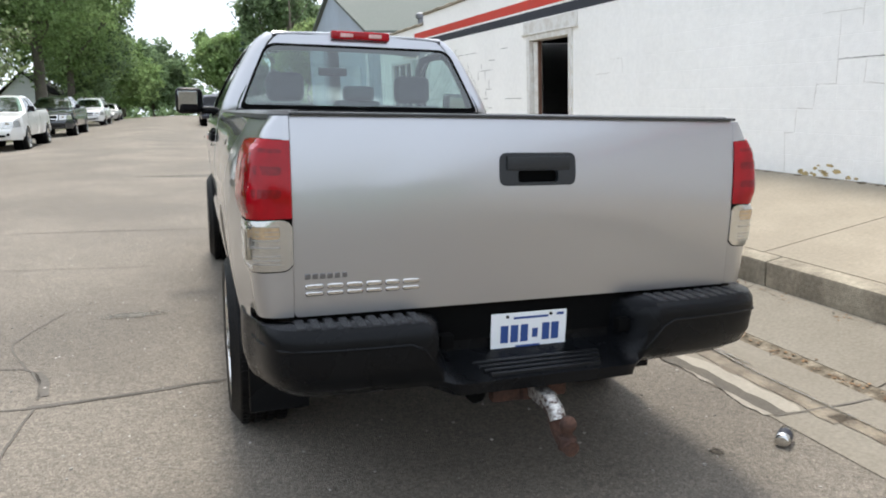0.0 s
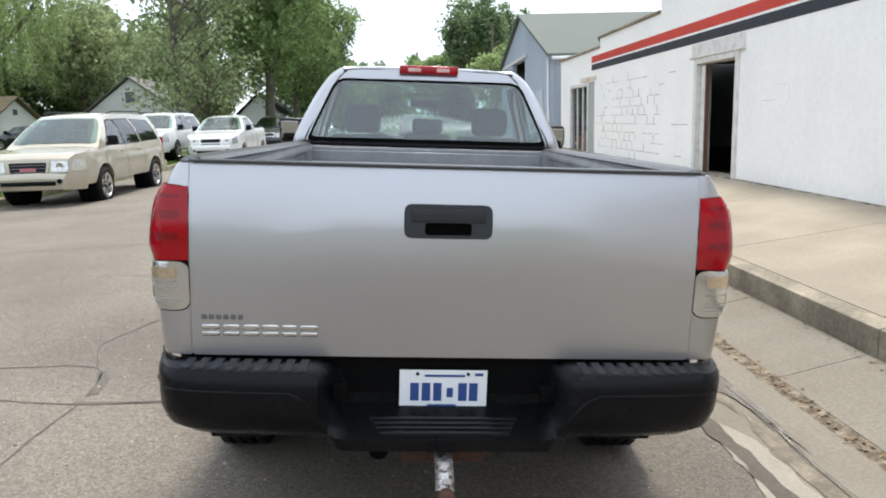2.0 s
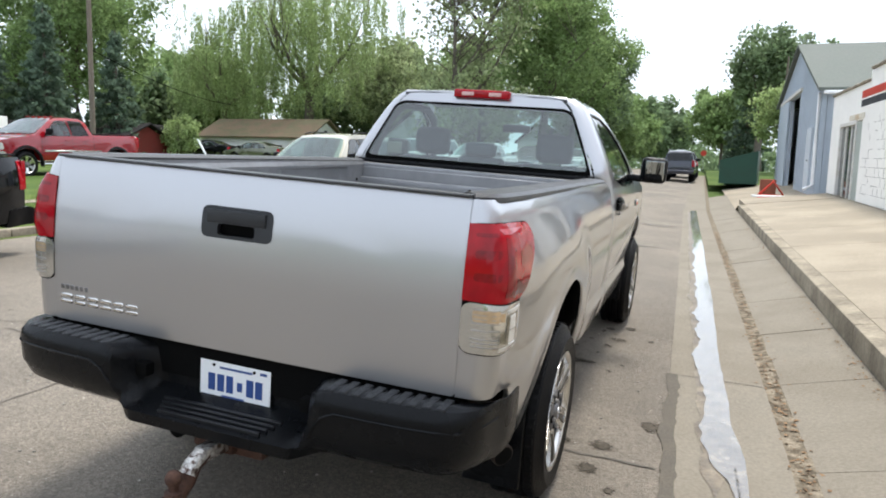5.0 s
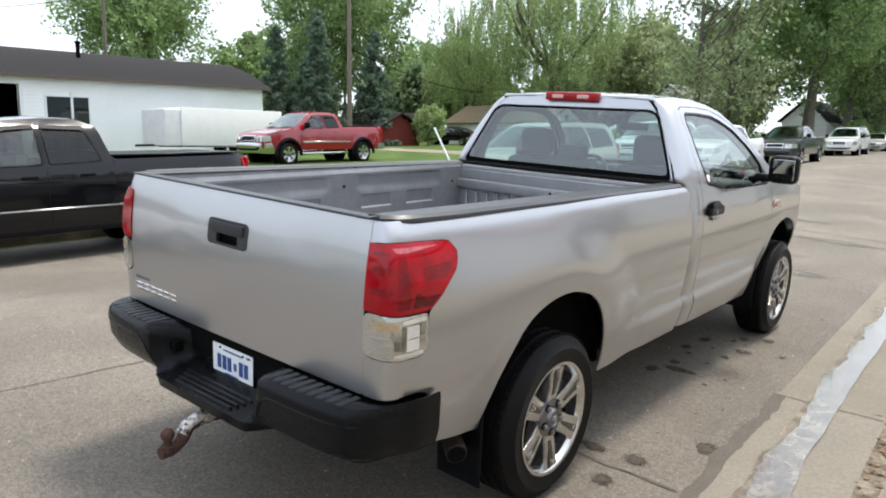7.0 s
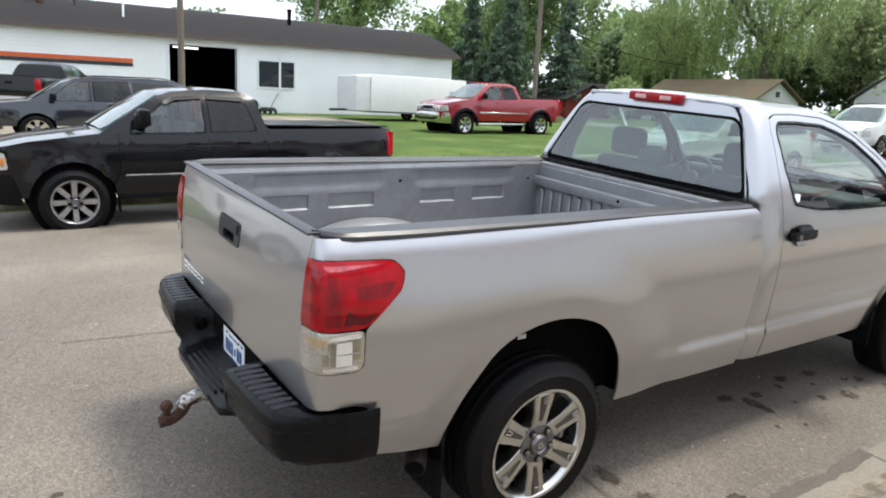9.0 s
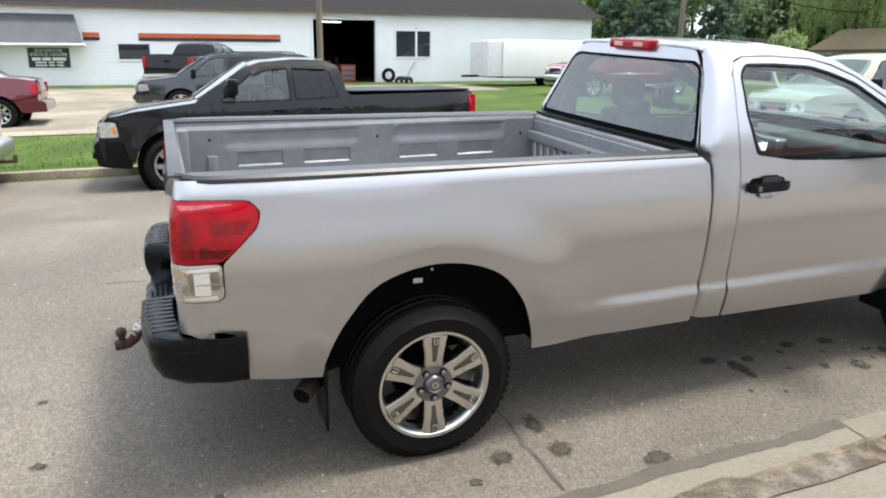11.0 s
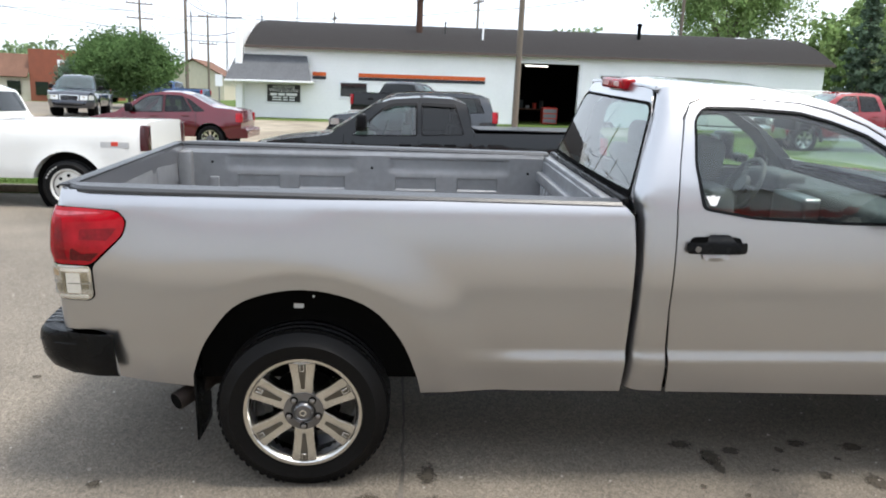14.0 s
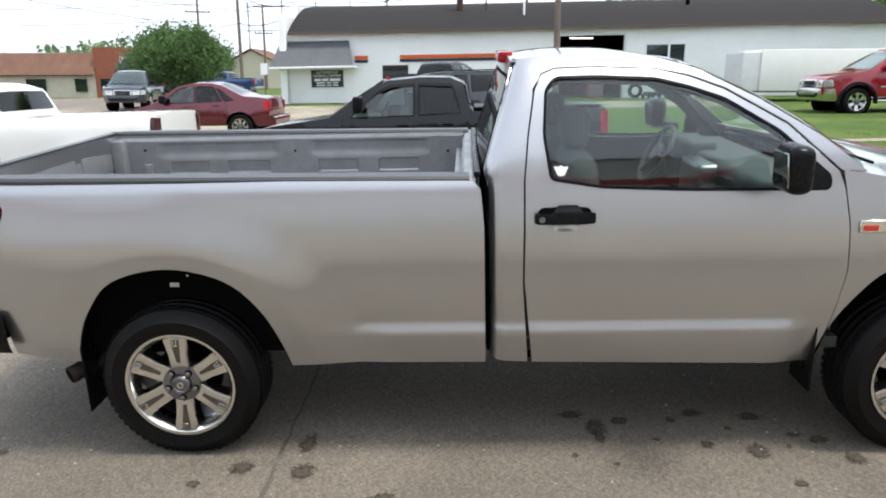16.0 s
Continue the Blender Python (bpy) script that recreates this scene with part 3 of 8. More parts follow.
part("dry_patch", ribbon([(1.58, 1.3), (1.60, 1.1), (1.60, 0.75), (1.60, 0.45), (1.58, 0.27)], 0.135, 40, 0.006, 0.03, 0.02, 3, 0.5, 0.55, 0.25), mat("dry_silt", (0.285, 0.258, 0.212), 0.95, 0, 0.15, 5, 50, 0.4, 120), gut, "pale dry silt", smooth=0)
part("wet_patch", ribbon([(1.785, 1.35), (1.785, 0.8), (1.78, 0.45), (1.78, 0.1)], 0.075, 41, 0.008, 0.03, 0.015, 3, 0.5, 0.55, 0.3), DAMP, gut, "damp patch", smooth=0)
part("wet_patch", ribbon([(1.80, 0.2), (1.82, -0.3), (1.82, -1.2), (1.84, -3)], 0.06, 42, 0.008, 0.05, 0.03, 3), DAMP, gut, "damp streak", smooth=0)
part("sealed_edge", ribbon([(1.56, 0.3), (1.55, 0.9), (1.53, 1.6), (1.51, 2.4), (1.525, 3.0), (1.50, 3.35)], 0.056, 43, 0.008, 0.03, 0.012, 3, 0.6, 0.5), mat("dark_sealed_joint", (0.095, 0.083, 0.066), 0.9, 0, 0.3, 6, 60, 0.4, 150), gut, "dark sealed edge of the asphalt", smooth=0)
part("wet_patch", ribbon([(1.77, 1.3), (1.755, 2.4), (1.75, 3.8), (1.72, 5.5), (1.72, 8), (1.71, 13), (1.70, 20)], 0.095, 44, 0.008, 0.03, 0.03, 3, 0.35, 0.55, 0.5), DAMP, gut, "damp silt beside the water", smooth=0)
part("wet_patch", ribbon([(1.845, 1.6), (1.86, 1.2), (1.845, 0.8), (1.84, 0.5), (1.85, 0.1)], 0.022, 47, 0.009, 0.03, 0.012, 3, 0.5, 0.55, 0.3), WET, gut, "wet edge of the run", smooth=0)
part("water", ribbon([(1.86, 1.75), (1.87, 1.3), (1.845, 0.85), (1.84, 0.5), (1.85, 0.15), (1.87, -0.5)], 0.009, 72, 0.013, 0.03, 0.004, 2.6), WATER, gut, "thin shining thread of water", smooth=0)
part("water", ribbon([(1.89, 0.75), (1.885, 1.1), (1.865, 1.5), (1.795, 2.3), (1.79, 3.0), (1.775, 4.0), (1.785, 5.0), (1.80, 6.3), (1.79, 8.0), (1.80, 11), (1.79, 14), (1.78, 17.5), (1.78, 20)], 0.115, 71, 0.013, 0.025, 0.004, 2.2, 0.5, 0.5, 1.3, 0.15), WATER, gut, "shining shallow run of water", smooth=0)
for y in (-2.72, 0.28, 3.28, 6.28, 9.28, 12.28):
    part("joint", ribbon([(1.53, y + 0.02), (1.8, y), (2.2, y - 0.02)], 0.007, int(y * 10), 0.009, 0.05, 0.01, 5), CRACKM, gut, smooth=0)

# ---- white block shop beside the pavement ----
WX = 5.1


def shear(bm):
    for v in bm.verts:
        v.co.z += 0.018 * (v.co.y - 10)
    return bm


def wall_with(outline, holes, x0, x1, step=0):
    """A wall in a plane x = const, from an outline and openings in (y, z)."""
    bm = sheet(outline, holes, step)
    return wrap(bm, lambda u, v: Vector((x0, u, v)), thick=x1 - x0, flip=-1)


d1 = [(8.62, 0.62), (10.28, 0.62), (10.28, 2.72), (8.62, 2.72)]
d2 = [(17.15, 0.62), (20.05, 0.62), (20.05, 2.66), (17.15, 2.66)]
outline = [(-14, 0.1), (21.4, 0.1), (21.4, 3.50), (16.6, 3.50), (16.6, 3.74), (12.1, 3.74), (12.1, 3.99), (-14, 3.99)]
shop = thing("shop_building", "white painted block shop with red and black stripes", "building")
part("wall_front", shear(wall_with(outline, (d1, d2), WX, WX + 0.24)), WALLW, shop, smooth=20)
part("wall_end", shear(box(WX + 0.25, 14, 21.16, 21.4, 0.1, 3.49)), WALLW, shop)
part("wall_back", shear(box(14, 14.2, -14, 21.4, 0.1, 3.9)), WALLW, shop)
part("wall_end", shear(box(WX + 0.25, 14, -14, -13.76, 0.1, 3.9)), WALLW, shop)
part("shop_floor", shear(box(WX + 0.25, 14, -13.7, 21.1, 0.3, 0.62)), GUTTER, shop)
part("flat_roof", shear(box(WX + 0.25, 14, -13.7, 21.1, 3.3, 3.42)), ROOFD, shop)
part("red_stripe", shear(box(WX - 0.004, WX - 0.0005, -13, 17.45, 3.17, 3.345)), REDS, shop, "faded red painted band")
part("black_stripe", shear(box(WX - 0.004, WX - 0.0005, -13, 17.45, 2.97, 3.13)), NAVYS, shop, "dark navy painted band")
for y0, y1, z in ((16.6, 21.45, 3.50), (12.1, 16.55, 3.74), (-14, 12.05, 3.99)):
    k, y = 0, y0
    while y < y1 - 0.1:
        part("coping_tile", shear(box(WX - 0.05, WX + 0.3, y, min(y + 0.42, y1), z + 0.0 + 0.012 * (k % 2), z + 0.06 + 0.012 * (k % 2), 0.01, 1)), KERBM, shop)
        y += 0.44
        k += 1


# ---- the silver pickup ----
SZ = (0.40, 0.50, 0.60, 0.75, 0.95, 1.12, 1.26, 1.36, 1.40, 1.44)
SXV = (0.888, 0.922, 0.948, 0.977, 0.998, 1.0, 0.988, 0.964, 0.946, 0.918)
UZ = (1.12, 1.26, 1.36, 1.42, 1.50, 1.60, 1.70, 1.80, 1.86, 1.90, 1.93, 1.96, 2.0)
UX = (1.0, 0.986, 0.966, 0.947, 0.918, 0.872, 0.822, 0.765, 0.725, 0.690, 0.650, 0.60, 0.52)
HUBY, FHUBY, HUBZ = 1.11, 4.81, 0.395


def spline(xs, zs):
    """A natural cubic through a table: no kinks in slope or bend, so that reflections run smoothly."""
    xs, zs = np.array(xs), np.array(zs)
    h = np.diff(xs)
    n = len(xs)
    A, r = np.eye(n), np.zeros(n)
    for i in range(1, n - 1):
        A[i, i - 1:i + 2] = h[i - 1], 2 * (h[i - 1] + h[i]), h[i]
        r[i] = 6 * ((zs[i + 1] - zs[i]) / h[i] - (zs[i] - zs[i - 1]) / h[i - 1])
    m = np.linalg.solve(A, r).tolist()
    xs, zs, h = xs.tolist(), zs.tolist(), h.tolist()

    def f(x):
        x = min(xs[-1], max(xs[0], x))
        i = min(n - 2, max(0, sum(1 for q in xs if q <= x) - 1))
        a, b = xs[i + 1] - x, x - xs[i]
        return (m[i] * a ** 3 + m[i + 1] * b ** 3) / (6 * h[i]) + (zs[i] / h[i] - m[i] * h[i] / 6) * a + (zs[i + 1] / h[i] - m[i + 1] * h[i] / 6) * b
    return f


BED_LINE = spline(SZ, SXV)
CAB_LINE = spline(SZ[:6] + UZ[1:], SXV[:6] + UX[1:])


def side_x(y, z):
    """Half width of the pickup's body at a place along it and a height."""
    x = BED_LINE(z) if y < 2.63 else CAB_LINE(z)
    x -= (0.026 + 0.010 * smooth(1.32, 1.05, z)) * smooth(0.5, 0.0, y)
    for hy in (HUBY, FHUBY):
        d = math.hypot(y - hy, z - HUBZ)
        x -= 0.007 * smooth(0.72, 0.60, d)
    dy = (y - 0.95) / (1.05 if y > 0.95 else 2.6)
    r = math.hypot(dy, (z - 0.5) / 0.82)
    x += 0.031 * smooth(1.08, 0.77, r) * (0.25 + 0.75 * smooth(0.0, 0.75, y))
    x += 0.031 * smooth(0.722, 0.642, z) * smooth(1.78, 2.2, y) * smooth(4.28, 4.05, y)
    x -= 0.35 * smooth(5.05, 5.75, y) ** 2
    return x


def bed_point(sd):
    def P(s, z):
        if s >= 0.12:
            return Vector((sd * side_x(s, z), s, z))
        t = (0.12 - s) / 0.22 * math.pi / 2
        X = side_x(0.12, z)
        lean = 0.30 * max(0, z - 1.07) ** 2
        return Vector((sd * (0.851 + (X - 0.851) * max(0, math.cos(t)) ** 0.62), 0.12 - (0.12 - lean) * max(0, math.sin(t)) ** 0.62, z))
    return P


def rear_y(z):
    return 2.645 + 0.335 * max(0, z - 1.42) + 0.028 * smooth(1.46, 1.38, z)


def cab_point(sd):
    def P(s, z):
        y0 = rear_y(z)
        if s >= 0.12:
            return Vector((sd * side_x(y0 + s, z), y0 + s, z))
        t = (0.12 - s) / 0.22 * math.pi / 2
        X = side_x(y0 + 0.12, z)
        return Vector((sd * (X - 0.1 + 0.1 * max(0, math.cos(t)) ** 0.7), y0 + 0.12 - 0.12 * max(0, math.sin(t)) ** 0.7, z))
    return P


def flat_side(sd):
    return lambda u, v: Vector((sd * side_x(u, v), u, v))


def arch(hy, k=1.0):
    return curve([(hy - 0.525, 0.50), (hy - 0.50, 0.62), (hy - 0.42, 0.785), (hy - 0.265, 0.953), (hy + 0.01, 1.016), (hy + 0.285, 0.95), (hy + 0.448, 0.785), (hy + 0.530, 0.59), (hy + 0.560, 0.462)], 5)


truck = thing("pickup_truck", "silver regular cab pickup truck with a black step bumper", "truck", pose(0, 0, 0, 1.1, 3.2, 0))
bed_outline = [(-0.1, 0.80), (0.17, 0.795), (0.215, 0.782), (0.24, 0.75), (0.246, 0.545)] + arch(HUBY) + [(2.06, 0.484), (2.652, 0.480), (2.652, 0.75), (2.650, 1.2), (2.636, 1.37), (2.60, 1.405), (1.4, 1.42), (0.0, 1.437), (-0.1, 1.437)]
ZE = ((2.70, 1.90), (2.80, 1.935), (3.06, 1.957), (3.33, 1.95), (3.52, 1.918), (3.68, 1.872), (3.95, 1.735), (4.21, 1.572), (4.38, 1.43))


def roof_edge(y):
    return lerp_table([p[0] for p in ZE], [p[1] for p in ZE], y)


door_out = [(2.885, 0.478), (4.28, 0.452), (4.325, 0.73), (4.345, 0.96), (4.328, 1.17), (4.30, 1.34), (4.275, 1.42), (4.05, 1.628), (3.78, 1.785), (3.62, 1.845), (3.48, 1.878), (3.2, 1.893), (3.0, 1.89), (2.935, 1.868), (2.90, 1.80), (2.865, 1.6), (2.845, 1.4), (2.842, 0.92)]
win = rnd([(2.965, 1.405), (3.2, 1.368), (3.6, 1.352), (4.225, 1.345), (4.235, 1.40), (4.02, 1.598), (3.78, 1.745), (3.62, 1.80), (3.47, 1.838), (3.2, 1.853), (3.0, 1.852), (2.95, 1.80), (2.935, 1.6)], 0.03)
for sd, word in ((1, "right"), (-1, "left")):
    fl = sd
    bedside = part("bedside", wrap(sheet(bed_outline, (), 0.036, lv=(0.642, 0.655, 0.668, 0.68, 0.692, 0.705, 0.72, 1.40), lu=(-0.09, -0.08, -0.065, 0.02, 0.06, 0.08, 0.1, 0.12)), bed_point(sd), 0.02, 0, fl, True), SILVER, truck, smooth=32)
    # tail lamp, bulging past the body at its outer corner
    def lens(base):
        return lambda u, v: base + 0.016 * smooth(1.105, 1.175, v) * smooth(1.385, 1.30, v) * smooth(-0.085, 0.0, u) * smooth(0.36, 0.14, u) + 0.009 * smooth(0.945, 0.985, v) * smooth(1.125, 1.10, v) * smooth(-0.085, 0.0, u) * smooth(0.2, 0.13, u)
    red = [(-0.1, 1.362), (0.05, 1.366)] + rnd([(0.05, 1.366), (0.31, 1.352), (0.352, 1.31), (0.335, 1.25), (0.19, 1.112), (0.05, 1.117)], 0.03)[4:-4] + [(0.05, 1.117), (-0.1, 1.122)]
    clear = rnd([(-0.1, 1.118), (0.186, 1.106), (0.188, 0.965), (0.16, 0.945), (-0.1, 0.955)], 0.02)
    rim = rnd([(-0.1, 1.365), (0.05, 1.369), (0.314, 1.356), (0.357, 1.311), (0.339, 1.247), (0.192, 1.104), (0.193, 0.961), (0.163, 0.94), (-0.1, 0.95)], 0.02)
    lamp = part("tail_lamp", wrap(sheet(rim, (), 0.04), bed_point(sd), 0.008, 0.0015, fl), DARK, truck, "wrap-round lamp, red over clear")
    part("red_lens", wrap(sheet(red, (), 0.025), bed_point(sd), 0.006, lens(0.0065), fl), REDLENS, lamp)
    part("clear_lens", wrap(sheet(clear, (), 0.025), bed_point(sd), 0.006, lens(0.0055), fl), CLEARLENS, lamp)
    for z0, z1 in ((0.975, 0.978), (0.988, 0.991), (1.001, 1.004), (1.028, 1.034), (1.052, 1.055), (1.066, 1.069), (1.080, 1.083), (1.094, 1.097)):
        part("reflector_bar", wrap(sheet([(-0.08, z0), (0.03, z0), (0.03, z1), (-0.08, z1)], (), 0.04), bed_point(sd), 0.002, lens(0.0075), fl), LENSRIB, lamp)
    part("bulb", wrap(sheet(rnd([(-0.08, 1.058), (0.03, 1.058), (0.03, 1.096), (-0.08, 1.096)], 0.012), (), 0.03), bed_point(sd), 0.002, lens(0.0068), fl), AMBERB, lamp, "amber bulb behind the clear lens")
    # darker bands paint shading inside the red lens
    for u0, u1, z0, z1 in ((-0.085, 0.015, 1.255, 1.282), (-0.085, 0.015, 1.185, 1.212), (-0.085, 0.015, 1.322, 1.335)):
        part("lens_facet", wrap(sheet(rnd([(u0, z0), (u1, z0), (u1 + 0.01, z1), (u0, z1)], 0.012), (), 0.03), bed_point(sd), 0.002, lens(0.0073), fl), DEEPRED, lamp)
    # pale and grey patches paint lit and shaded parts of the reflector
    for u0, u1, z0, z1, m in ((0.07, 0.09, 0.985, 1.078, SHADEMIRROR), (0.092, 0.138, 0.982, 1.072, PALEMIRROR), (0.142, 0.172, 1.0, 1.078, SHADEMIRROR), (0.035, 0.064, 0.99, 1.03, SHADEMIRROR),
                              (0.03, 0.055, 1.062, 1.088, AMBERB), (0.07, 0.176, 1.084, 1.096, PALEMIRROR), (0.04, 0.165, 0.960, 0.972, PALEMIRROR), (0.03, 0.176, 1.026, 1.029, LENSRIB)):
        part("reflector", wrap(sheet(rnd([(u0, z0), (u1, z0 - 0.003), (u1 - 0.002, z1), (u0, z1)], 0.0008 if z1 - z0 < 0.005 else 0.004), (), 0.04), bed_point(sd), 0.002, lens(0.0075 if m is not LENSRIB else 0.0085), fl), m, lamp)
    # facets of darker and paler red paint shade and a bright fold
    for pts, m in (([(0.045, 1.135), (0.105, 1.135), (0.088, 1.318), (0.048, 1.322)], DEEPRED), ([(0.112, 1.132), (0.192, 1.13), (0.236, 1.17), (0.16, 1.165), (0.118, 1.19)], DARKRED),
                   ([(0.02, 1.348), (0.26, 1.342), (0.1, 1.328), (0.045, 1.33)], PALERED), ([(0.15, 1.225), (0.27, 1.225), (0.315, 1.28), (0.155, 1.27)], DEEPRED)):
        part("lens_facet", wrap(sheet(rnd(pts, 0.006), (), 0.03), bed_point(sd), 0.002, lens(0.0073), fl), m, lamp)
    # added black filler that paints the shade in the tailgate seam
    part("seam_backing", box(min(sd * 0.79, sd * 0.87), max(sd * 0.79, sd * 0.87), 0.062, 0.078, 0.78, 1.41), DARK, truck)
    # rail cap
    bm = bmesh.new()
    rings = []
    for k in range(33):
        y = 0.045 + (2.585 - 0.045) * (k / 32) ** 1.25
        zc = 1.437 - 0.012 * y
        xo = side_x(y, 1.42) + 0.004 - 0.085 * smooth(0.17, 0.03, y) ** 1.6
        rings.append([bm.verts.new((sd * max(a, 0.79), y, zc + b)) for a, b in ((xo, -0.009), (xo - 0.002, 0.005), (xo - 0.018, 0.017), (0.82, 0.019), (0.795, 0.006), (0.792, -0.05))])
    for a, b in zip(rings, rings[1:]):
        for i in range(5):
            bm.faces.new((a[i], a[i + 1], b[i + 1], b[i]))
    for r in (rings[0], rings[-1]):
        bm.faces.new(r)
    bmesh.ops.recalc_face_normals(bm, faces=bm.faces[:])
    part("rail_cap", bm, RAILB, truck, "black plastic bed rail cap", 25)
    # inner wall of the bed, with pressed panels
    def inner(u, v, sd=sd):
        x = 0.783 + 0.010 * smooth(1.385, 1.40, v)
        w = 0.06 * smooth(1.30, 1.24, v)
        sec = max(smooth(0.36, 0.40, u) * smooth(1.255 - w, 1.19 - w, u), smooth(1.45 + w, 1.51 + w, u) * smooth(2.32, 2.28, u))
        x += 0.015 * sec * smooth(1.250, 1.310, v) * smooth(1.372, 1.358, v)
        for a, b in ((0.435, 0.725), (0.855, 1.17), (1.515, 1.80), (1.945, 2.23)):
            x += 0.011 * smooth(a, a + 0.008, u) * smooth(b, b - 0.008, u) * smooth(1.148, 1.160, v) * smooth(1.240, 1.233, v)
        return Vector((sd * x, u, v))
    iw = part("inner_wall", wrap(sheet([(0.06, 0.86), (2.55, 0.86), (2.55, 1.41), (0.06, 1.43)], (), 0.05, lu=[q + d for q in (0.435, 0.855, 1.515, 1.945) for d in (0, 0.008)] + [q - d for q in (0.725, 1.17, 1.80, 2.23) for d in (0, 0.008)] + [0.36, 0.38, 1.255, 1.22, 1.19, 1.48, 2.32, 2.30],
                                       lv=(1.148, 1.154, 1.160, 1.233, 1.240, 1.258, 1.275, 1.292, 1.358, 1.365, 1.372, 1.385)), inner, 0.006, 0, -fl), BEDGREY, truck, smooth=18)
    part("stake_bracket", box(min(sd * 0.755, sd * 0.79), max(sd * 0.755, sd * 0.79), 0.255, 0.315, 1.08, 1.225, 0.008, 2), BEDGREY, iw)
    # black discs paint the shade of the holes
    for y in (0.275, 1.355, 2.44):
        part("tie_down_hole", lathe([(0.009, 0), (0.009, 0.004)], 10, "x", at=(sd * 0.7775 - (0.004 if sd > 0 else 0), y, 1.33 - 0.02 * y)), DARK, iw)
    part("corner_post", box(min(sd * 0.70, sd * 0.79), max(sd * 0.70, sd * 0.79), 0.065, 0.15, 0.87, 1.40, 0.015), BEDGREY, iw)
    bm = bmesh.new()
    rings = [[bm.verts.new((sd * x, HUBY + r * math.cos(math.pi * k / 18), 0.862 + h * math.sin(math.pi * k / 18))) for k in range(19)] for x, r, h in ((0.775, 0.50, 0.215), (0.60, 0.50, 0.215), (0.575, 0.485, 0.20), (0.56, 0.45, 0.165), (0.56, 0.02, 0.01))]
    for p, q in zip(rings, rings[1:]):
        for k in range(18):
            bm.faces.new((p[k], p[k + 1], q[k + 1], q[k]))
    bmesh.ops.recalc_face_normals(bm, faces=bm.faces[:])
    part("wheel_housing", bm, BEDGREY, truck)
    # inside of the arches in near-black, their shade put into the colour
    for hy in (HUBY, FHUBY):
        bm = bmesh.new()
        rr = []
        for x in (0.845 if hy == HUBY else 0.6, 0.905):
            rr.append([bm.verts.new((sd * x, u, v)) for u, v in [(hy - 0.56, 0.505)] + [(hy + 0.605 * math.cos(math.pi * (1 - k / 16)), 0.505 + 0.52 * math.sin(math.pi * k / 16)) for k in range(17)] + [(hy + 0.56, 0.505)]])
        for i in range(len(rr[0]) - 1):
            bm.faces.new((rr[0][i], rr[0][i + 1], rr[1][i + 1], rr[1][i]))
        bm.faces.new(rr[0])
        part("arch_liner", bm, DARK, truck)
    # added black filler that paints the shade between bed and cab
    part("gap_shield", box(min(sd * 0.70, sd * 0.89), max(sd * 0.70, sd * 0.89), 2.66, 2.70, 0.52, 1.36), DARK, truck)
    part("mud_flap", box(min(sd * 0.72, sd * 0.965), max(sd * 0.72, sd * 0.965), 0.592, 0.604, 0.22, 0.74, 0.005, 1), BLACKP, truck, "black rubber mud flap")
    part("mud_flap", box(min(sd * 0.74, sd * 0.955), max(sd * 0.74, sd * 0.955), 4.262, 4.274, 0.30, 0.66, 0.005, 1), BLACKP, truck, "black rubber mud flap")
    # cab side, door, glass
    C = cab_point(sd)

    def cab_yz(u, v, C=C):
        return C(u - rear_y(v), v)
    pillar = [(rear_y(0.53) - 0.1, 0.495), (2.862, 0.480), (2.832, 0.92), (2.836, 1.4), (2.857, 1.6), (2.892, 1.805), (2.93, 1.876), (3.0, 1.899), (3.2, 1.902), (3.48, 1.887), (3.63, 1.854), (3.79, 1.793), (4.06, 1.637), (4.29, 1.425), (4.40, 1.42), (4.21, 1.572), (3.95, 1.735), (3.68, 1.872), (3.52, 1.918), (3.33, 1.95), (3.06, 1.957), (2.80, 1.937), (rear_y(1.93) - 0.08, 1.93), (rear_y(1.8) - 0.1, 1.8), (rear_y(1.6) - 0.1, 1.6), (rear_y(1.42) - 0.1, 1.42)]
    part("cab_side", wrap(sheet(pillar, (), 0.05), cab_yz, 0.018, 0, fl, True), SILVER, truck, smooth=35)
    door = part("door", wrap(sheet(door_out, (win,), 0.06, lv=(0.642, 0.655, 0.668, 0.68, 0.692, 0.705, 0.72, 1.36)), flat_side(sd), 0.02, 0.0, fl, True), SILVER, truck, smooth=35)
    back = [(2.80, 0.60), (4.36, 0.60), (4.36, 1.36), (4.28, 1.44), (4.06, 1.65), (3.79, 1.80), (3.48, 1.89), (2.95, 1.89), (2.86, 1.80), (2.82, 1.40)]
    part("door_jamb", wrap(sheet(back, (win,), 0.1), flat_side(sd), 0.02, -0.045, fl), DASH, truck, "dark inner door trim")
    trim_o = rnd([(2.957, 1.400), (3.2, 1.361), (3.6, 1.343), (4.235, 1.336), (4.243, 1.402), (4.024, 1.603), (3.782, 1.750), (3.62, 1.806), (3.47, 1.844), (3.2, 1.859), (2.995, 1.858), (2.943, 1.802), (2.928, 1.6)], 0.03)
    win_i = rnd([(2.974, 1.411), (3.2, 1.374), (3.6, 1.358), (4.13, 1.350), (4.13, 1.492), (4.012, 1.598), (3.777, 1.739), (3.62, 1.794), (3.47, 1.832), (3.2, 1.847), (3.004, 1.846), (2.955, 1.798), (2.941, 1.6)], 0.02)
    part("window_trim", wrap(sheet(trim_o, (win_i,), 0.08), flat_side(sd), 0.012, 0.002, fl), BLACKP, door, "black window seal")
    g = part("window_glass", wrap(sheet(win_i, (), 0.12), flat_side(sd), 0, -0.008, fl), GLASSS, door, "tinted side glass")
    g.visible_shadow = False
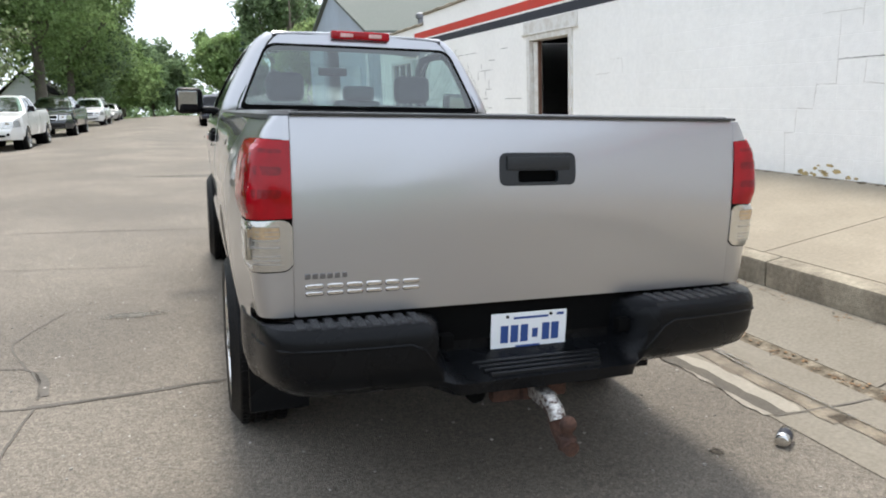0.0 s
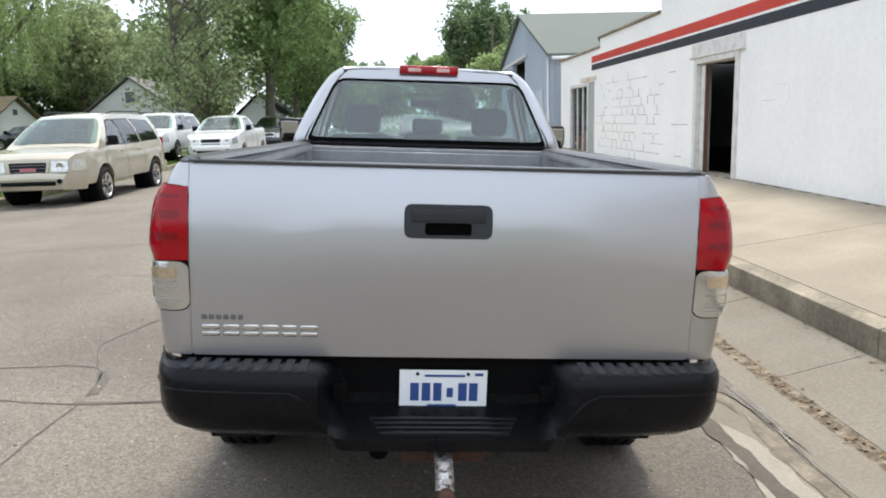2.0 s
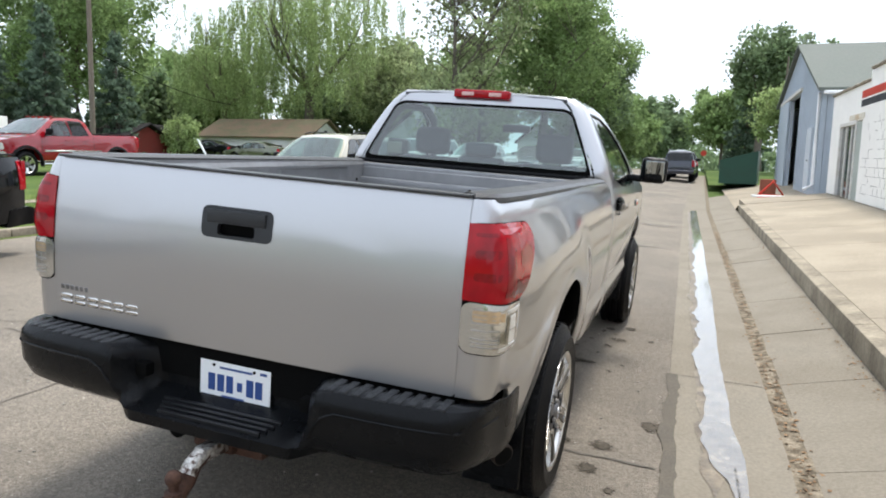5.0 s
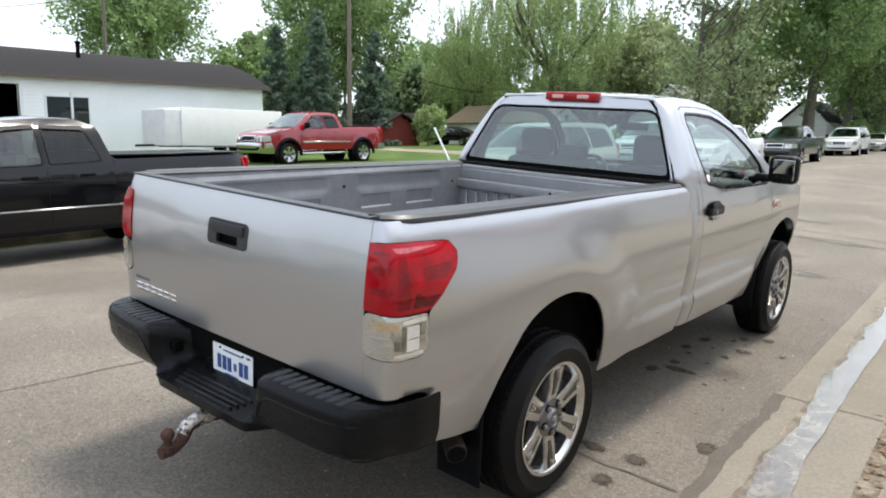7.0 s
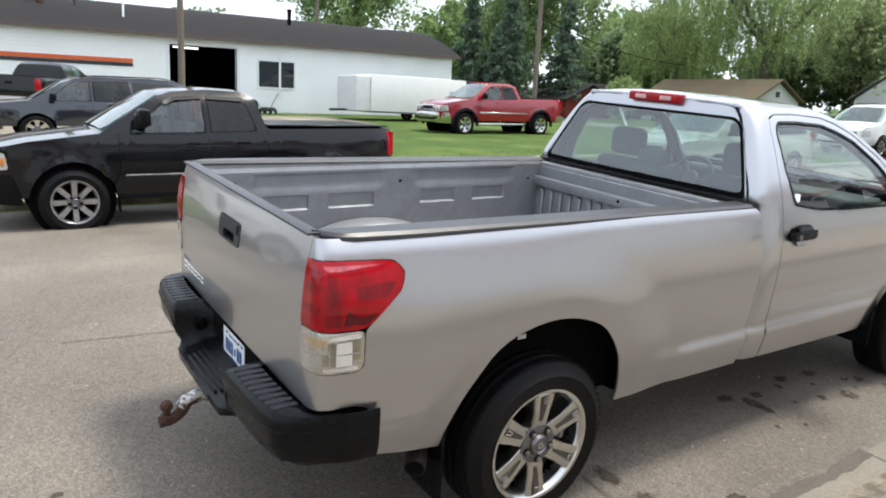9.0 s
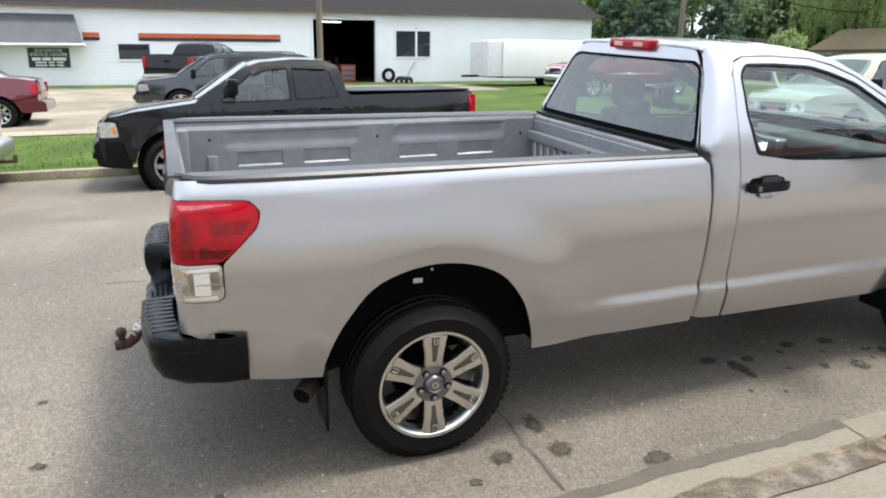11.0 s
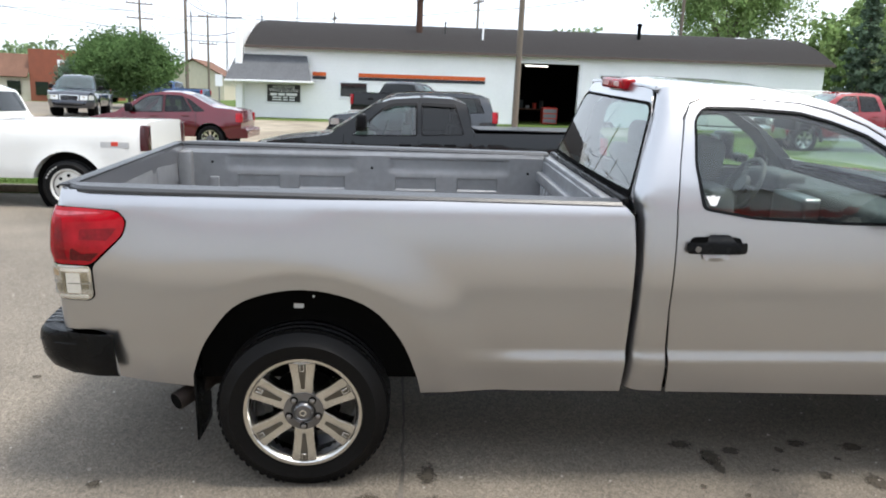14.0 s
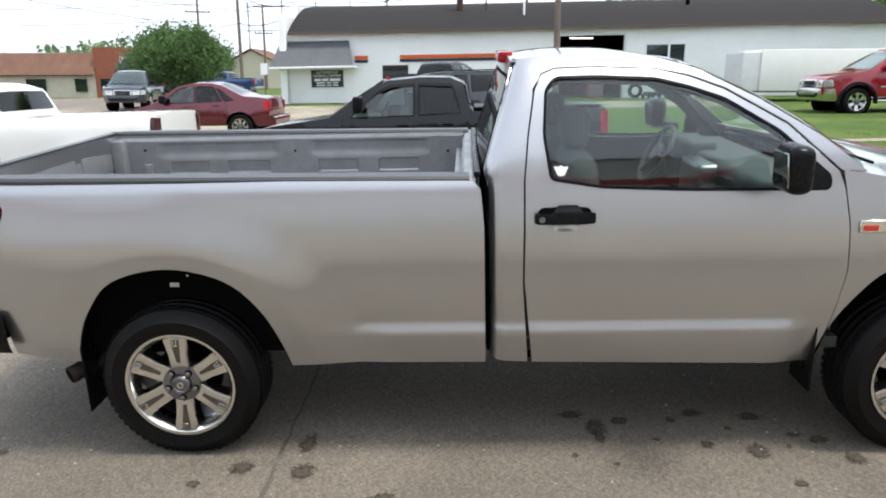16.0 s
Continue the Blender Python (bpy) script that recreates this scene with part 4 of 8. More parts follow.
    part("handle_dish", wrap(sheet([(3.025 + 0.066 * math.cos(q * 0.349), 1.196 + 0.030 * math.sin(q * 0.349)) for q in range(18)], (), 0.02), lambda u, v: Vector((sd * (side_x(u, 1.2) + 0.004 + 0.40 * max(0, 1.222 - v) * smooth(1.165, 1.175, v)), u, v)), 0.004, 0, fl), SILVER, door)
    handle_o = rnd([(2.885, 1.206), (3.165, 1.206), (3.165, 1.260), (3.105, 1.262), (3.085, 1.294), (2.99, 1.294), (2.97, 1.262), (2.885, 1.260)], 0.013, 3)
    part("handle_cup", wrap(sheet(rnd([(2.90, 1.20), (3.15, 1.20), (3.15, 1.28), (2.90, 1.28)], 0.035), (), 0.06), flat_side(sd), 0.004, 0.003, fl), DARK, door)
    part("handle", wrap(sheet(handle_o, (), 0.02), lambda u, v: Vector((sd * (side_x(u, v) + 0.036 - 0.012 * smooth(0.10, 0.145, abs(u - 3.025)) - 0.016 * smooth(1.258, 1.294, v) - 0.008 * smooth(1.222, 1.206, v)), u, v)), 0.03, 0, fl, True), BLACKP, door, "black plastic pull handle", 50)
    part("lock", lathe([(0.014, 0), (0.014, 0.004)], 14, "x", at=(sd * 1.055 - (0.002 if sd > 0 else 0.003), 2.915, 1.238)), ALLOYD, door)
    # fender
    fen = [(4.352, 0.96), (4.332, 0.73), (4.29, 0.452)] + [(p[0], p[1]) for p in arch(FHUBY)][1:] + [(5.36, 0.55), (5.62, 0.60), (5.66, 0.95), (5.58, 1.10), (5.45, 1.18), (5.2, 1.265), (4.9, 1.325), (4.6, 1.37), (4.40, 1.41), (4.30, 1.425), (4.308, 1.34), (4.336, 1.17)]
    part("fender", wrap(sheet(fen, (), 0.06), flat_side(sd), 0.018, 0, fl, True), SILVER, truck, smooth=35)
    badge = part("engine_badge", box(min(sd * 0.998, sd * 1.008), max(sd * 0.998, sd * 1.008), 4.37, 4.55, 1.14, 1.20, 0.004, 1), CHROME, truck, "small chrome badge with red panel")
    part("badge_panel", box(min(sd * 1.0, sd * 1.010), max(sd * 1.0, sd * 1.010), 4.385, 4.455, 1.15, 1.178, 0.002, 1), REDS, badge)
    part("head_lamp", wrap(sheet(rnd([(5.35, 0.92), (5.60, 0.93), (5.55, 1.09), (5.40, 1.17)], 0.03), (), 0.05), flat_side(sd), 0.02, 0.008, fl), CLEARLENS, truck, "clear head lamp")
    # mirror
    mir = part("mirror", box(min(sd * 1.04, sd * 1.25), max(sd * 1.04, sd * 1.25), 3.918, 4.030, 1.370, 1.580, 0.056, 5), BLACKP, truck, "black door mirror")
    part("mirror_arm", box(min(sd * 0.93, sd * 1.10), max(sd * 0.93, sd * 1.10), 4.0, 4.09, 1.37, 1.43, 0.02, 3), BLACKP, mir)
    face = box(min(sd * 1.08, sd * 1.228), max(sd * 1.08, sd * 1.228), 3.907, 3.915, 1.400, 1.550, 0.004, 1)
    for v in face.verts:
        v.co.y -= 0.10 * (v.co.z - 1.558)        # the glass leans to see the road
    part("mirror_glass", face, mat("mirror_face", (0.42, 0.45, 0.44), 0.02, 1.0, 0.01, rvar=0), mir, "mirror face")
part("sticker", wrap(sheet(rnd([(2.995, 1.420), (3.025, 1.420), (3.045, 1.465), (3.02, 1.460), (3.01, 1.472), (3.0, 1.460), (2.975, 1.465)], 0.008), (), 0), flat_side(1), 0.001, -0.004), WHITEP, truck, "small white shield sticker on the glass")


# tailgate
def gate(u, v):
    y = 0.005 * (u / 0.84) ** 2 - 0.006 + 0.30 * max(0, v - 1.07) ** 2
    ridge = min((v - 0.98) / 0.285, (1.415 - v) / 0.15)          # a soft crease across the middle, level with the handle
    ridge -= 0.06 * max(0, 1 - abs(v - 1.265) / 0.03) ** 2
    y -= 0.0034 * max(0, ridge) * smooth(0.65, 0.42, abs(u) + 0.08 * smooth(1.20, 1.30, v))
    return Vector((u, y, v))


gate_hole = rnd([(-0.142, 1.215), (0.142, 1.215), (0.142, 1.318), (-0.142, 1.318)], 0.025)
gate_o = rnd([(-0.8485, 0.799), (0.8485, 0.799), (0.8475, 1.445), (-0.8475, 1.445)], 0.015)
tg = part("tailgate", wrap(sheet(gate_o, (gate_hole,), 0.05, lu=[q * w for q in (-1, 1) for w in (0.40, 0.43, 0.455, 0.475, 0.495, 0.515, 0.535)], lv=(1.20, 1.225, 1.245, 1.26, 1.275, 1.29, 1.305)), gate, 0.05, 0, 1, True), SILVER, truck, smooth=30)
part("tailgate_cap", box(-0.847, 0.847, 0.018, 0.075, 1.440, 1.451, 0.005, 2), RAILB, tg, "black plastic cap strip")
HANDLEP = mat("charcoal_handle_plastic", (0.022, 0.024, 0.027), 0.45, 0, 0.2, 8, 200, 0.1, 500, spec=0.35)
hb = part("handle_bezel", wrap(sheet(rnd([(-0.147, 1.21), (0.147, 1.21), (0.147, 1.323), (-0.147, 1.323)], 0.028), (rnd([(-0.078, 1.222), (0.078, 1.222), (0.078, 1.262), (-0.078, 1.262)], 0.012),), 0.05), gate, 0.02, 0.003, 1), HANDLEP, tg, "charcoal plastic handle surround")
part("handle_cup", box(-0.13, 0.13, 0.025, 0.035, 1.215, 1.31), DARK, tg)
part("handle_lever", box(-0.122, 0.122, -0.006, 0.010, 1.264, 1.312, 0.006, 2), HANDLEP, tg)
part("inner_skin", box(-0.79, 0.79, 0.052, 0.062, 0.87, 1.43), BEDGREY, tg)
for x0, x1 in ((-0.7, -0.3), (-0.22, 0.22), (0.3, 0.7)):
    for z0 in (0.95, 1.2):
        part("pressed_panel", box(x0, x1, 0.060, 0.067, z0, z0 + 0.17, 0.004, 2), BEDGREY, tg)
for x0, x1 in ((-0.815, -0.755), (-0.745, -0.69), (-0.68, -0.625), (-0.615, -0.56), (-0.55, -0.50), (-0.49, -0.43)):
    for z0, z1 in ((0.866, 0.882), (0.888, 0.906)):
        part("badge_mark", box(x0, x1, -0.008, 0.006, z0, z1, 0.004, 1), CHROME, tg)
for k in range(6):
    part("badge_mark", box(-0.815 + 0.024 * k, -0.797 + 0.024 * k, -0.004, 0.006, 0.922, 0.941, 0.002, 1), ALLOYD, tg)

# bed
floor = box(-0.78, 0.78, 0.05, 2.56, 0.84, 0.865)
part("bed_floor", floor, BEDGREY, truck)
for k in range(11):
    x = -0.7 + 0.14 * k
    part("floor_rib", box(x - 0.035, x + 0.035, 0.1, 2.52, 0.862, 0.878, 0.008, 1), BEDGREY, truck)
bh = part("bulkhead", box(-0.79, 0.79, 2.545, 2.575, 0.86, 1.375, 0.006, 1), BEDGREY, truck)
part("bulkhead_step", box(-0.79, 0.79, 2.50, 2.56, 1.235, 1.30, 0.012, 2), BEDGREY, bh)
part("bulkhead_cap", box(-0.90, 0.90, 2.555, 2.615, 1.365, 1.402, 0.012, 2), BEDGREY, bh)
for k in range(16):
    x = -0.72 + 0.096 * k
    part("bulkhead_rib", box(x - 0.022, x + 0.022, 2.525, 2.55, 0.88, 1.22, 0.008, 1), BEDGREY, bh)
part("bulkhead_hole", lathe([(0.011, 0), (0.011, 0.004)], 10, "y", at=(0.05, 2.4975, 1.27)), DARK, bh)

# back of the cab, roof, screen
RH = (1.40, 1.42, 1.5, 1.6, 1.7, 1.8, 1.86, 1.90, 1.93)


def rear_half(z):
    return side_x(rear_y(z) + 0.12, z) - 0.1


edge = [(rear_half(z), z) for z in RH]
rear_out = [(-edge[0][0], 1.36)] + [(edge[0][0], 1.36)] + edge + [(-a, b) for a, b in reversed(edge)]
rear_hole = rnd([(-0.835, 1.432), (0.835, 1.432), (0.765, 1.60), (0.66, 1.83), (0.60, 1.866), (-0.60, 1.866), (-0.66, 1.83), (-0.765, 1.60)], 0.03)


def rear_pt(u, v):
    return Vector((u, rear_y(v) - 0.022 * (1 - (u / 0.9) ** 2), v))


part("cab_back", wrap(sheet(rear_out, (rear_hole,), 0.08), rear_pt, 0.02, 0, 1), SILVER, truck)
rg_i = rnd([(-0.808, 1.458), (0.808, 1.458), (0.747, 1.60), (0.645, 1.822), (0.590, 1.850), (-0.590, 1.850), (-0.645, 1.822), (-0.747, 1.60)], 0.04)
part("rear_glass_band", wrap(sheet(rear_hole, (rg_i,), 0.08), rear_pt, 0.008, 0.004, 1), DARK, truck, "black band round the rear glass")
g = part("rear_window", wrap(sheet(rg_i, (), 0.12), rear_pt, 0, 0.002, 1), GLASSR, truck, "tinted rear window")
g.visible_shadow = False
part("belt_rail", box(-0.86, 0.86, 2.605, 2.64, 1.405, 1.432, 0.01, 2), BLACKP, truck)
for sd in (1, -1):
    part("drip_channel", tube([(sd * (rear_half(z) + 0.004), rear_y(z) + 0.001, z) for z in (1.80, 1.86, 1.90, 1.922)], 0.005, 6), DARK, truck)


def roof_pt(u, v):
    ze = roof_edge(v)
    X = side_x(v, ze) * (1 - 0.075 * smooth(2.96, 2.80, v))
    return Vector((u * X, v, ze + 0.010 * (1 - u * u) * smooth(2.74, 2.95, v) + 0.012 * (1 - u ** 4) * smooth(2.72, 2.8, v)))


part("roof", wrap(sheet([(-1, 2.795), (1, 2.795), (1, 3.60), (-1, 3.60)], (), 0.07), roof_pt, 0.02, 0, 1, True), SILVER, truck, smooth=50)


def roof_lip(u, v):
    a, b = Vector((u * rear_half(1.925), rear_y(1.925) - 0.022 * (1 - u * u), 1.925)), roof_pt(u, 2.80)
    return a.lerp(b, v)


part("roof_lip", wrap(sheet([(-1, 0), (1, 0), (1, 1), (-1, 1)], (), 0.12), roof_lip, 0.015, 0, 1), SILVER, truck, smooth=50)
bl = part("brake_lamp", box(-0.205, 0.205, 2.752, 2.83, 1.908, 1.965, 0.014, 3), REDLENS, truck, "red high brake lamp with two clear windows")
for x0 in (-0.145, 0.055):
    part("lamp_window", box(x0, x0 + 0.09, 2.748, 2.756, 1.922, 1.948, 0.003, 1), mat("pink_lamp_window", (0.62, 0.38, 0.36), 0.2, 0.2, 0.15, 30, 60), bl)


def screen_pt(u, v):
    y = 3.60 + 0.80 * v
    ze = roof_edge(y)
    X = side_x(y, ze) - 0.03
    return Vector((u * X, y + 0.20 * (1 - u * u) * (0.35 + 0.65 * v), ze + 0.02 * (1 - u * u)))


g = part("windscreen", wrap(sheet([(-1, 0.06), (1, 0.06), (1, 1), (-1, 1)], (), 0.1), screen_pt, 0, 0, 1), GLASSS, truck, "curved windscreen")
g.visible_shadow = False
part("screen_band", wrap(sheet([(-1, 0.0), (1, 0.0), (1, 0.07), (-1, 0.07)], (), 0.12), screen_pt, 0.01, 0.004, 1), SILVER, truck)


def hood_pt(u, v):
    z = lerp_table((4.3, 4.6, 5.2, 5.5, 5.7), (1.405, 1.37, 1.265, 1.16, 1.02), v)
    X = side_x(v, min(z, 1.34)) - 0.015
    return Vector((u * X, v + 0.12 * (1 - u * u) * smooth(5.2, 5.7, v), z + 0.045 * (1 - u * u) + 0.02 * smooth(0.62, 0.5, abs(u)) * smooth(4.4, 4.8, v)))


part("hood", wrap(sheet([(-1, 4.42), (1, 4.42), (1, 5.66), (-1, 5.66)], (), 0.1), hood_pt, 0.02, 0, 1), SILVER, truck, smooth=40)
part("cowl", box(-0.86, 0.86, 4.38, 4.62, 1.34, 1.375, 0.01, 2), BLACKP, truck, "black cowl under the windscreen")
for x in (-0.35, 0.25):
    part("wiper", tube([(x, 4.56, 1.40), (x + 0.35, 4.52, 1.425), (x + 0.55, 4.50, 1.43)], 0.008, 6), DARK, truck)
part("grille", box(-0.5, 0.5, 5.62, 5.80, 0.85, 1.12, 0.04, 3), ALLOYD, truck)
part("front_bumper", box(-0.78, 0.78, 5.55, 5.84, 0.45, 0.83, 0.08, 4), SILVER, truck)
part("firewall", box(-0.85, 0.85, 4.36, 4.42, 0.55, 1.35), DARK, truck)

# cab inside
for x0, x1 in ((-0.76, -0.2), (0.2, 0.76)):
    seat = part("seat", box(x0, x1, 3.16, 3.68, 0.80, 1.02, 0.06, 4), SEATM, truck, "grey cloth seat")
    bm = box(x0 + 0.02, x1 - 0.02, 3.06, 3.22, 0.95, 1.47, 0.07, 4)
    for v in bm.verts:
        v.co.y -= 0.12 * (v.co.z - 0.95) - 0.06
    part("backrest", bm, SEATM, seat)
    xm = (x0 + x1) / 2
    part("headrest", box(xm - 0.135, xm + 0.135, 3.06, 3.20, 1.485, 1.692, 0.068, 6), SEATM, seat)
mid = part("seat", box(-0.18, 0.18, 3.0, 3.5, 0.80, 1.0, 0.05, 3), SEATM, truck, "narrow middle seat")
part("backrest", box(-0.17, 0.17, 2.82, 2.95, 0.95, 1.50, 0.05, 3), SEATM, mid)
part("headrest", box(-0.11, 0.11, 2.80, 2.90, 1.50, 1.60, 0.035, 3), SEATM, mid)
bm = box(-0.84, 0.84, 3.98, 4.36, 1.02, 1.345, 0.06, 4)
part("dashboard", bm, DASH, truck, "dark grey dashboard")
part("instrument_hood", box(-0.62, -0.2, 3.93, 4.12, 1.27, 1.40, 0.04, 3), DASH, truck)
part("centre_stack", box(-0.16, 0.2, 3.88, 4.05, 0.85, 1.32, 0.03, 3), ALLOYD, truck)
sw = part("steering_wheel", lathe([(0.19 + 0.016 * math.cos(a * math.pi / 4), 0.016 * math.sin(a * math.pi / 4)) for a in range(8)], 36, "y", closed=True), DASH, truck, "dark steering wheel")
sw.matrix_local = pose(-0.40, 3.80, 1.295, -28, 0, 0)
part("hub", lathe([(0.06, -0.02), (0.075, 0.0), (0.05, 0.03)], 20, "y"), DASH, sw)
for a in (0, 2.2, 4.1):
    part("spoke", tube([(0.05 * math.cos(a), 0, 0.05 * math.sin(a)), (0.18 * math.cos(a), 0, 0.18 * math.sin(a))], 0.014, 6), DASH, sw)
part("inside_mirror", box(-0.12, 0.12, 3.80, 3.84, 1.70, 1.765, 0.015, 2), DASH, truck)
part("cab_floor", box(-0.9, 0.9, 2.72, 4.4, 0.52, 0.58), DASH, truck)
part("cab_rear_trim", box(-0.83, 0.83, 2.70, 2.73, 0.55, 1.44), DASH, truck)
part("headliner", wrap(sheet([(-0.95, 2.84), (0.95, 2.84), (0.95, 3.58), (-0.95, 3.58)], (), 0.2), roof_pt, 0.01, -0.035, 1), mat("pale_headliner", (0.40, 0.40, 0.38), 0.95, 0, 0.05), truck)

# bumper with a low step in the middle
PLAN = curve([(0, 0), (0.40, 0.002), (0.70, 0.012), (0.85, 0.036), (0.94, 0.082), (0.978, 0.15), (0.984, 0.262)], 8)
PL = [0]
for a, b in zip(PLAN, PLAN[1:]):
    PL.append(PL[-1] + math.hypot(b[0] - a[0], b[1] - a[1]))
OUTER = ((0.03, 0.786), (0.10, 0.793), (0.142, 0.788), (0.160, 0.768), (0.166, 0.735), (0.157, 0.645), (0.126, 0.583), (0.05, 0.532), (-0.02, 0.518))
INNER = ((-0.045, 0.785), (-0.04, 0.78), (-0.036, 0.77), (-0.034, 0.74), (-0.03, 0.62), (0.10, 0.585), (0.165, 0.572), (0.16, 0.53), (0.02, 0.52))


def bumper_pt(u, v):
    s = abs(u)
    i = min(len(PL) - 2, max(0, int(np.searchsorted(PL, s) - 1)))
    f = (s - PL[i]) / (PL[i + 1] - PL[i])
    px, py = PLAN[i][0] + (PLAN[i + 1][0] - PLAN[i][0]) * f, PLAN[i][1] + (PLAN[i + 1][1] - PLAN[i][1]) * f
    tx, ty = PLAN[i + 1][0] - PLAN[i][0], PLAN[i + 1][1] - PLAN[i][1]
    d = math.hypot(tx, ty)
    nx, ny = ty / d, -tx / d
    k = smooth(0.33 + 0.10 * smooth(3.5, 0, v), 0.42 + 0.05 * smooth(3.5, 0, v), s)
    j = min(len(OUTER) - 2, int(max(0, v)))
    g = v - j
    o = [OUTER[j][m] + (OUTER[j + 1][m] - OUTER[j][m]) * g for m in (0, 1)]
    q = [INNER[j][m] + (INNER[j + 1][m] - INNER[j][m]) * g for m in (0, 1)]
    dist, z = q[0] + (o[0] - q[0]) * k, q[1] + (o[1] - q[1]) * k
    dist *= 1 - 0.88 * smooth(0.84, 1.0, s)
    z += 0.05 * smooth(0.80, 1.02, s) * smooth(4.5, 7, v) - 0.014 * smooth(0.8, 1.0, s) * smooth(4, 0, v)
    return Vector((math.copysign(px, u) + math.copysign(nx, u) * dist, py + ny * dist, z))


smax = PL[-1]
bp = part("rear_bumper", wrap(sheet([(-smax, 0), (smax, 0), (smax, 7.99), (-smax, 7.99)], (), 0, lu=[-1.1 + 0.03 * k for k in range(74)], lv=[0.5 * k for k in range(1, 16)]), bumper_pt, 0, 0, 1), BLACKP, truck, "black plastic step bumper", 40)
for sd in (1, -1):
    for k in range(9):
        x = 0.45 + 0.047 * k
        yy = 0.012 * smooth(0.6, 0.85, x)
        part("step_tread", box(min(sd * x, sd * (x + 0.034)), max(sd * x, sd * (x + 0.034)), -0.135 + yy * 2, -0.02 + yy, 0.780, 0.7935, 0.004, 1), TREADP, bp)
    part("pad_edge", tube([bumper_pt(sd * (0.50 + 0.06 * k), 4.1) for k in range(9)][::-1] + [bumper_pt(sd * 0.455, 4.35), bumper_pt(sd * 0.425, 4.8), bumper_pt(sd * 0.40, 5.4)], 0.005, 6), BLACKP, bp)
    part("socket", box(min(sd * 0.325, sd * 0.375), max(sd * 0.325, sd * 0.375), -0.075, -0.03, 0.665, 0.715, 0.008, 2), DARK, bp)
for k in range(4):
    part("step_tread", box(-0.25 + 0.012 * k, 0.25 - 0.012 * k, -0.065 - 0.026 * k, -0.05 - 0.026 * k, 0.588 - 0.005 * k, 0.605 - 0.005 * k, 0.003, 1), TREADP, bp)
plate = part("number_plate", box(-0.1525, 0.1525, 0.014, 0.019, 0.585, 0.746, 0.002, 1), WHITEP, truck, "white number plate with blue bars")
for x0, x1, z0, z1 in ((-0.115, -0.085, 0.635, 0.70), (-0.075, -0.045, 0.635, 0.70), (-0.035, -0.006, 0.635, 0.70), (0.012, 0.034, 0.648, 0.682), (0.052, 0.082, 0.635, 0.70), (0.09, 0.12, 0.635, 0.70), (-0.055, 0.045, 0.606, 0.622), (-0.138, -0.108, 0.606, 0.616), (0.115, 0.135, 0.606, 0.616), (-0.065, 0.075, 0.722, 0.730), (0.11, 0.138, 0.726, 0.736)):
    part("bar", box(x0, x1, 0.0125, 0.015, z0, z1), INK, plate, smooth=0)
for x in (-0.09, 0.085):
    part("bolt", lathe([(0.006, 0.0105), (0.006, 0.0145)], 10, "y", at=(x, 0, 0.733)), DARK, plate)

# near-black strip: the colour carries the shade behind the bumper
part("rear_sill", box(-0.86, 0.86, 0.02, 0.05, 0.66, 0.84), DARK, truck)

# hitch, exhaust, underside
hitch = part("hitch_receiver", box(-0.045, 0.045, -0.05, 0.45, 0.43, 0.51, 0.01, 2), RUST, truck, "rusty tow receiver")
part("cross_tube", box(-0.55, 0.55, 0.16, 0.24, 0.45, 0.53, 0.02, 2), DARK, hitch)
part("chain_plate", box(-0.15, 0.15, -0.02, 0.03, 0.42, 0.47, 0.01, 2), RUST, hitch)
part("socket", lathe([(0.035, -0.03), (0.035, 0.05)], 16, "y", at=(-0.22, 0.0, 0.47)), DARK, hitch)
bmnt = part("ball_mount", box(-0.028, 0.028, -0.17, -0.045, 0.448, 0.498, 0.006, 2), CHIP, truck, "worn ball mount, chipped white and rusty")
bm = tube([(0, -0.15, 0.47), (0, -0.205, 0.455), (0, -0.235, 0.405), (0, -0.27, 0.378), (0, -0.335, 0.372)], [0.03, 0.03, 0.028, 0.026, 0.028], 10)
part("drop_bar", bm, RUST, bmnt)
part("worn_patch", tube([(0, -0.165, 0.474), (0, -0.212, 0.456), (0, -0.232, 0.43)], 0.0305, 10), CHIP, bmnt)
part("ball", lathe([(0.002, 0.475)] + [(0.029 * math.sin(a), 0.447 + 0.029 * math.cos(a)) for a in (0.4, 0.8, 1.2, 1.57, 2.0, 2.4)] + [(0.017, 0.42), (0.017, 0.405), (0.03, 0.40), (0.03, 0.36), (0.002, 0.345)], 18, "z", at=(0, -0.30, 0)), RUST, bmnt, "rusty tow ball")
ex = part("exhaust", tube([(0.55, 1.8, 0.47), (0.62, 0.9, 0.46), (0.72, 0.62, 0.45), (0.84, 0.55, 0.425), (0.915, 0.49, 0.405)], 0.046, 16), mat("sooty_pipe", (0.035, 0.026, 0.022), 0.8, 0.3, 0.4, 14, 90, 0.4, 160), truck, "rusty exhaust pipe")
part("exhaust_mouth", tube([(0.911, 0.493, 0.406), (0.9175, 0.488, 0.4045)], 0.040, 16), DARK, ex)
# near-black underside, its shade put into the colour
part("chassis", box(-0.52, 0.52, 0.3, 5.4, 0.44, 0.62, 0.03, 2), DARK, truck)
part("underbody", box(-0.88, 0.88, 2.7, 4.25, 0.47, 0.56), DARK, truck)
# two added unseen boxes keep daylight from passing beneath the bed
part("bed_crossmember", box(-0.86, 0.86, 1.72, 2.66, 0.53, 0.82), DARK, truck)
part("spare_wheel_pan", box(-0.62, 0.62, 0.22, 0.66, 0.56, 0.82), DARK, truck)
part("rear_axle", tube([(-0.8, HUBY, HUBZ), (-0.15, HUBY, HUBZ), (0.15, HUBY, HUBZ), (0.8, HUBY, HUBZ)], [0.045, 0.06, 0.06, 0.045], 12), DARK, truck)
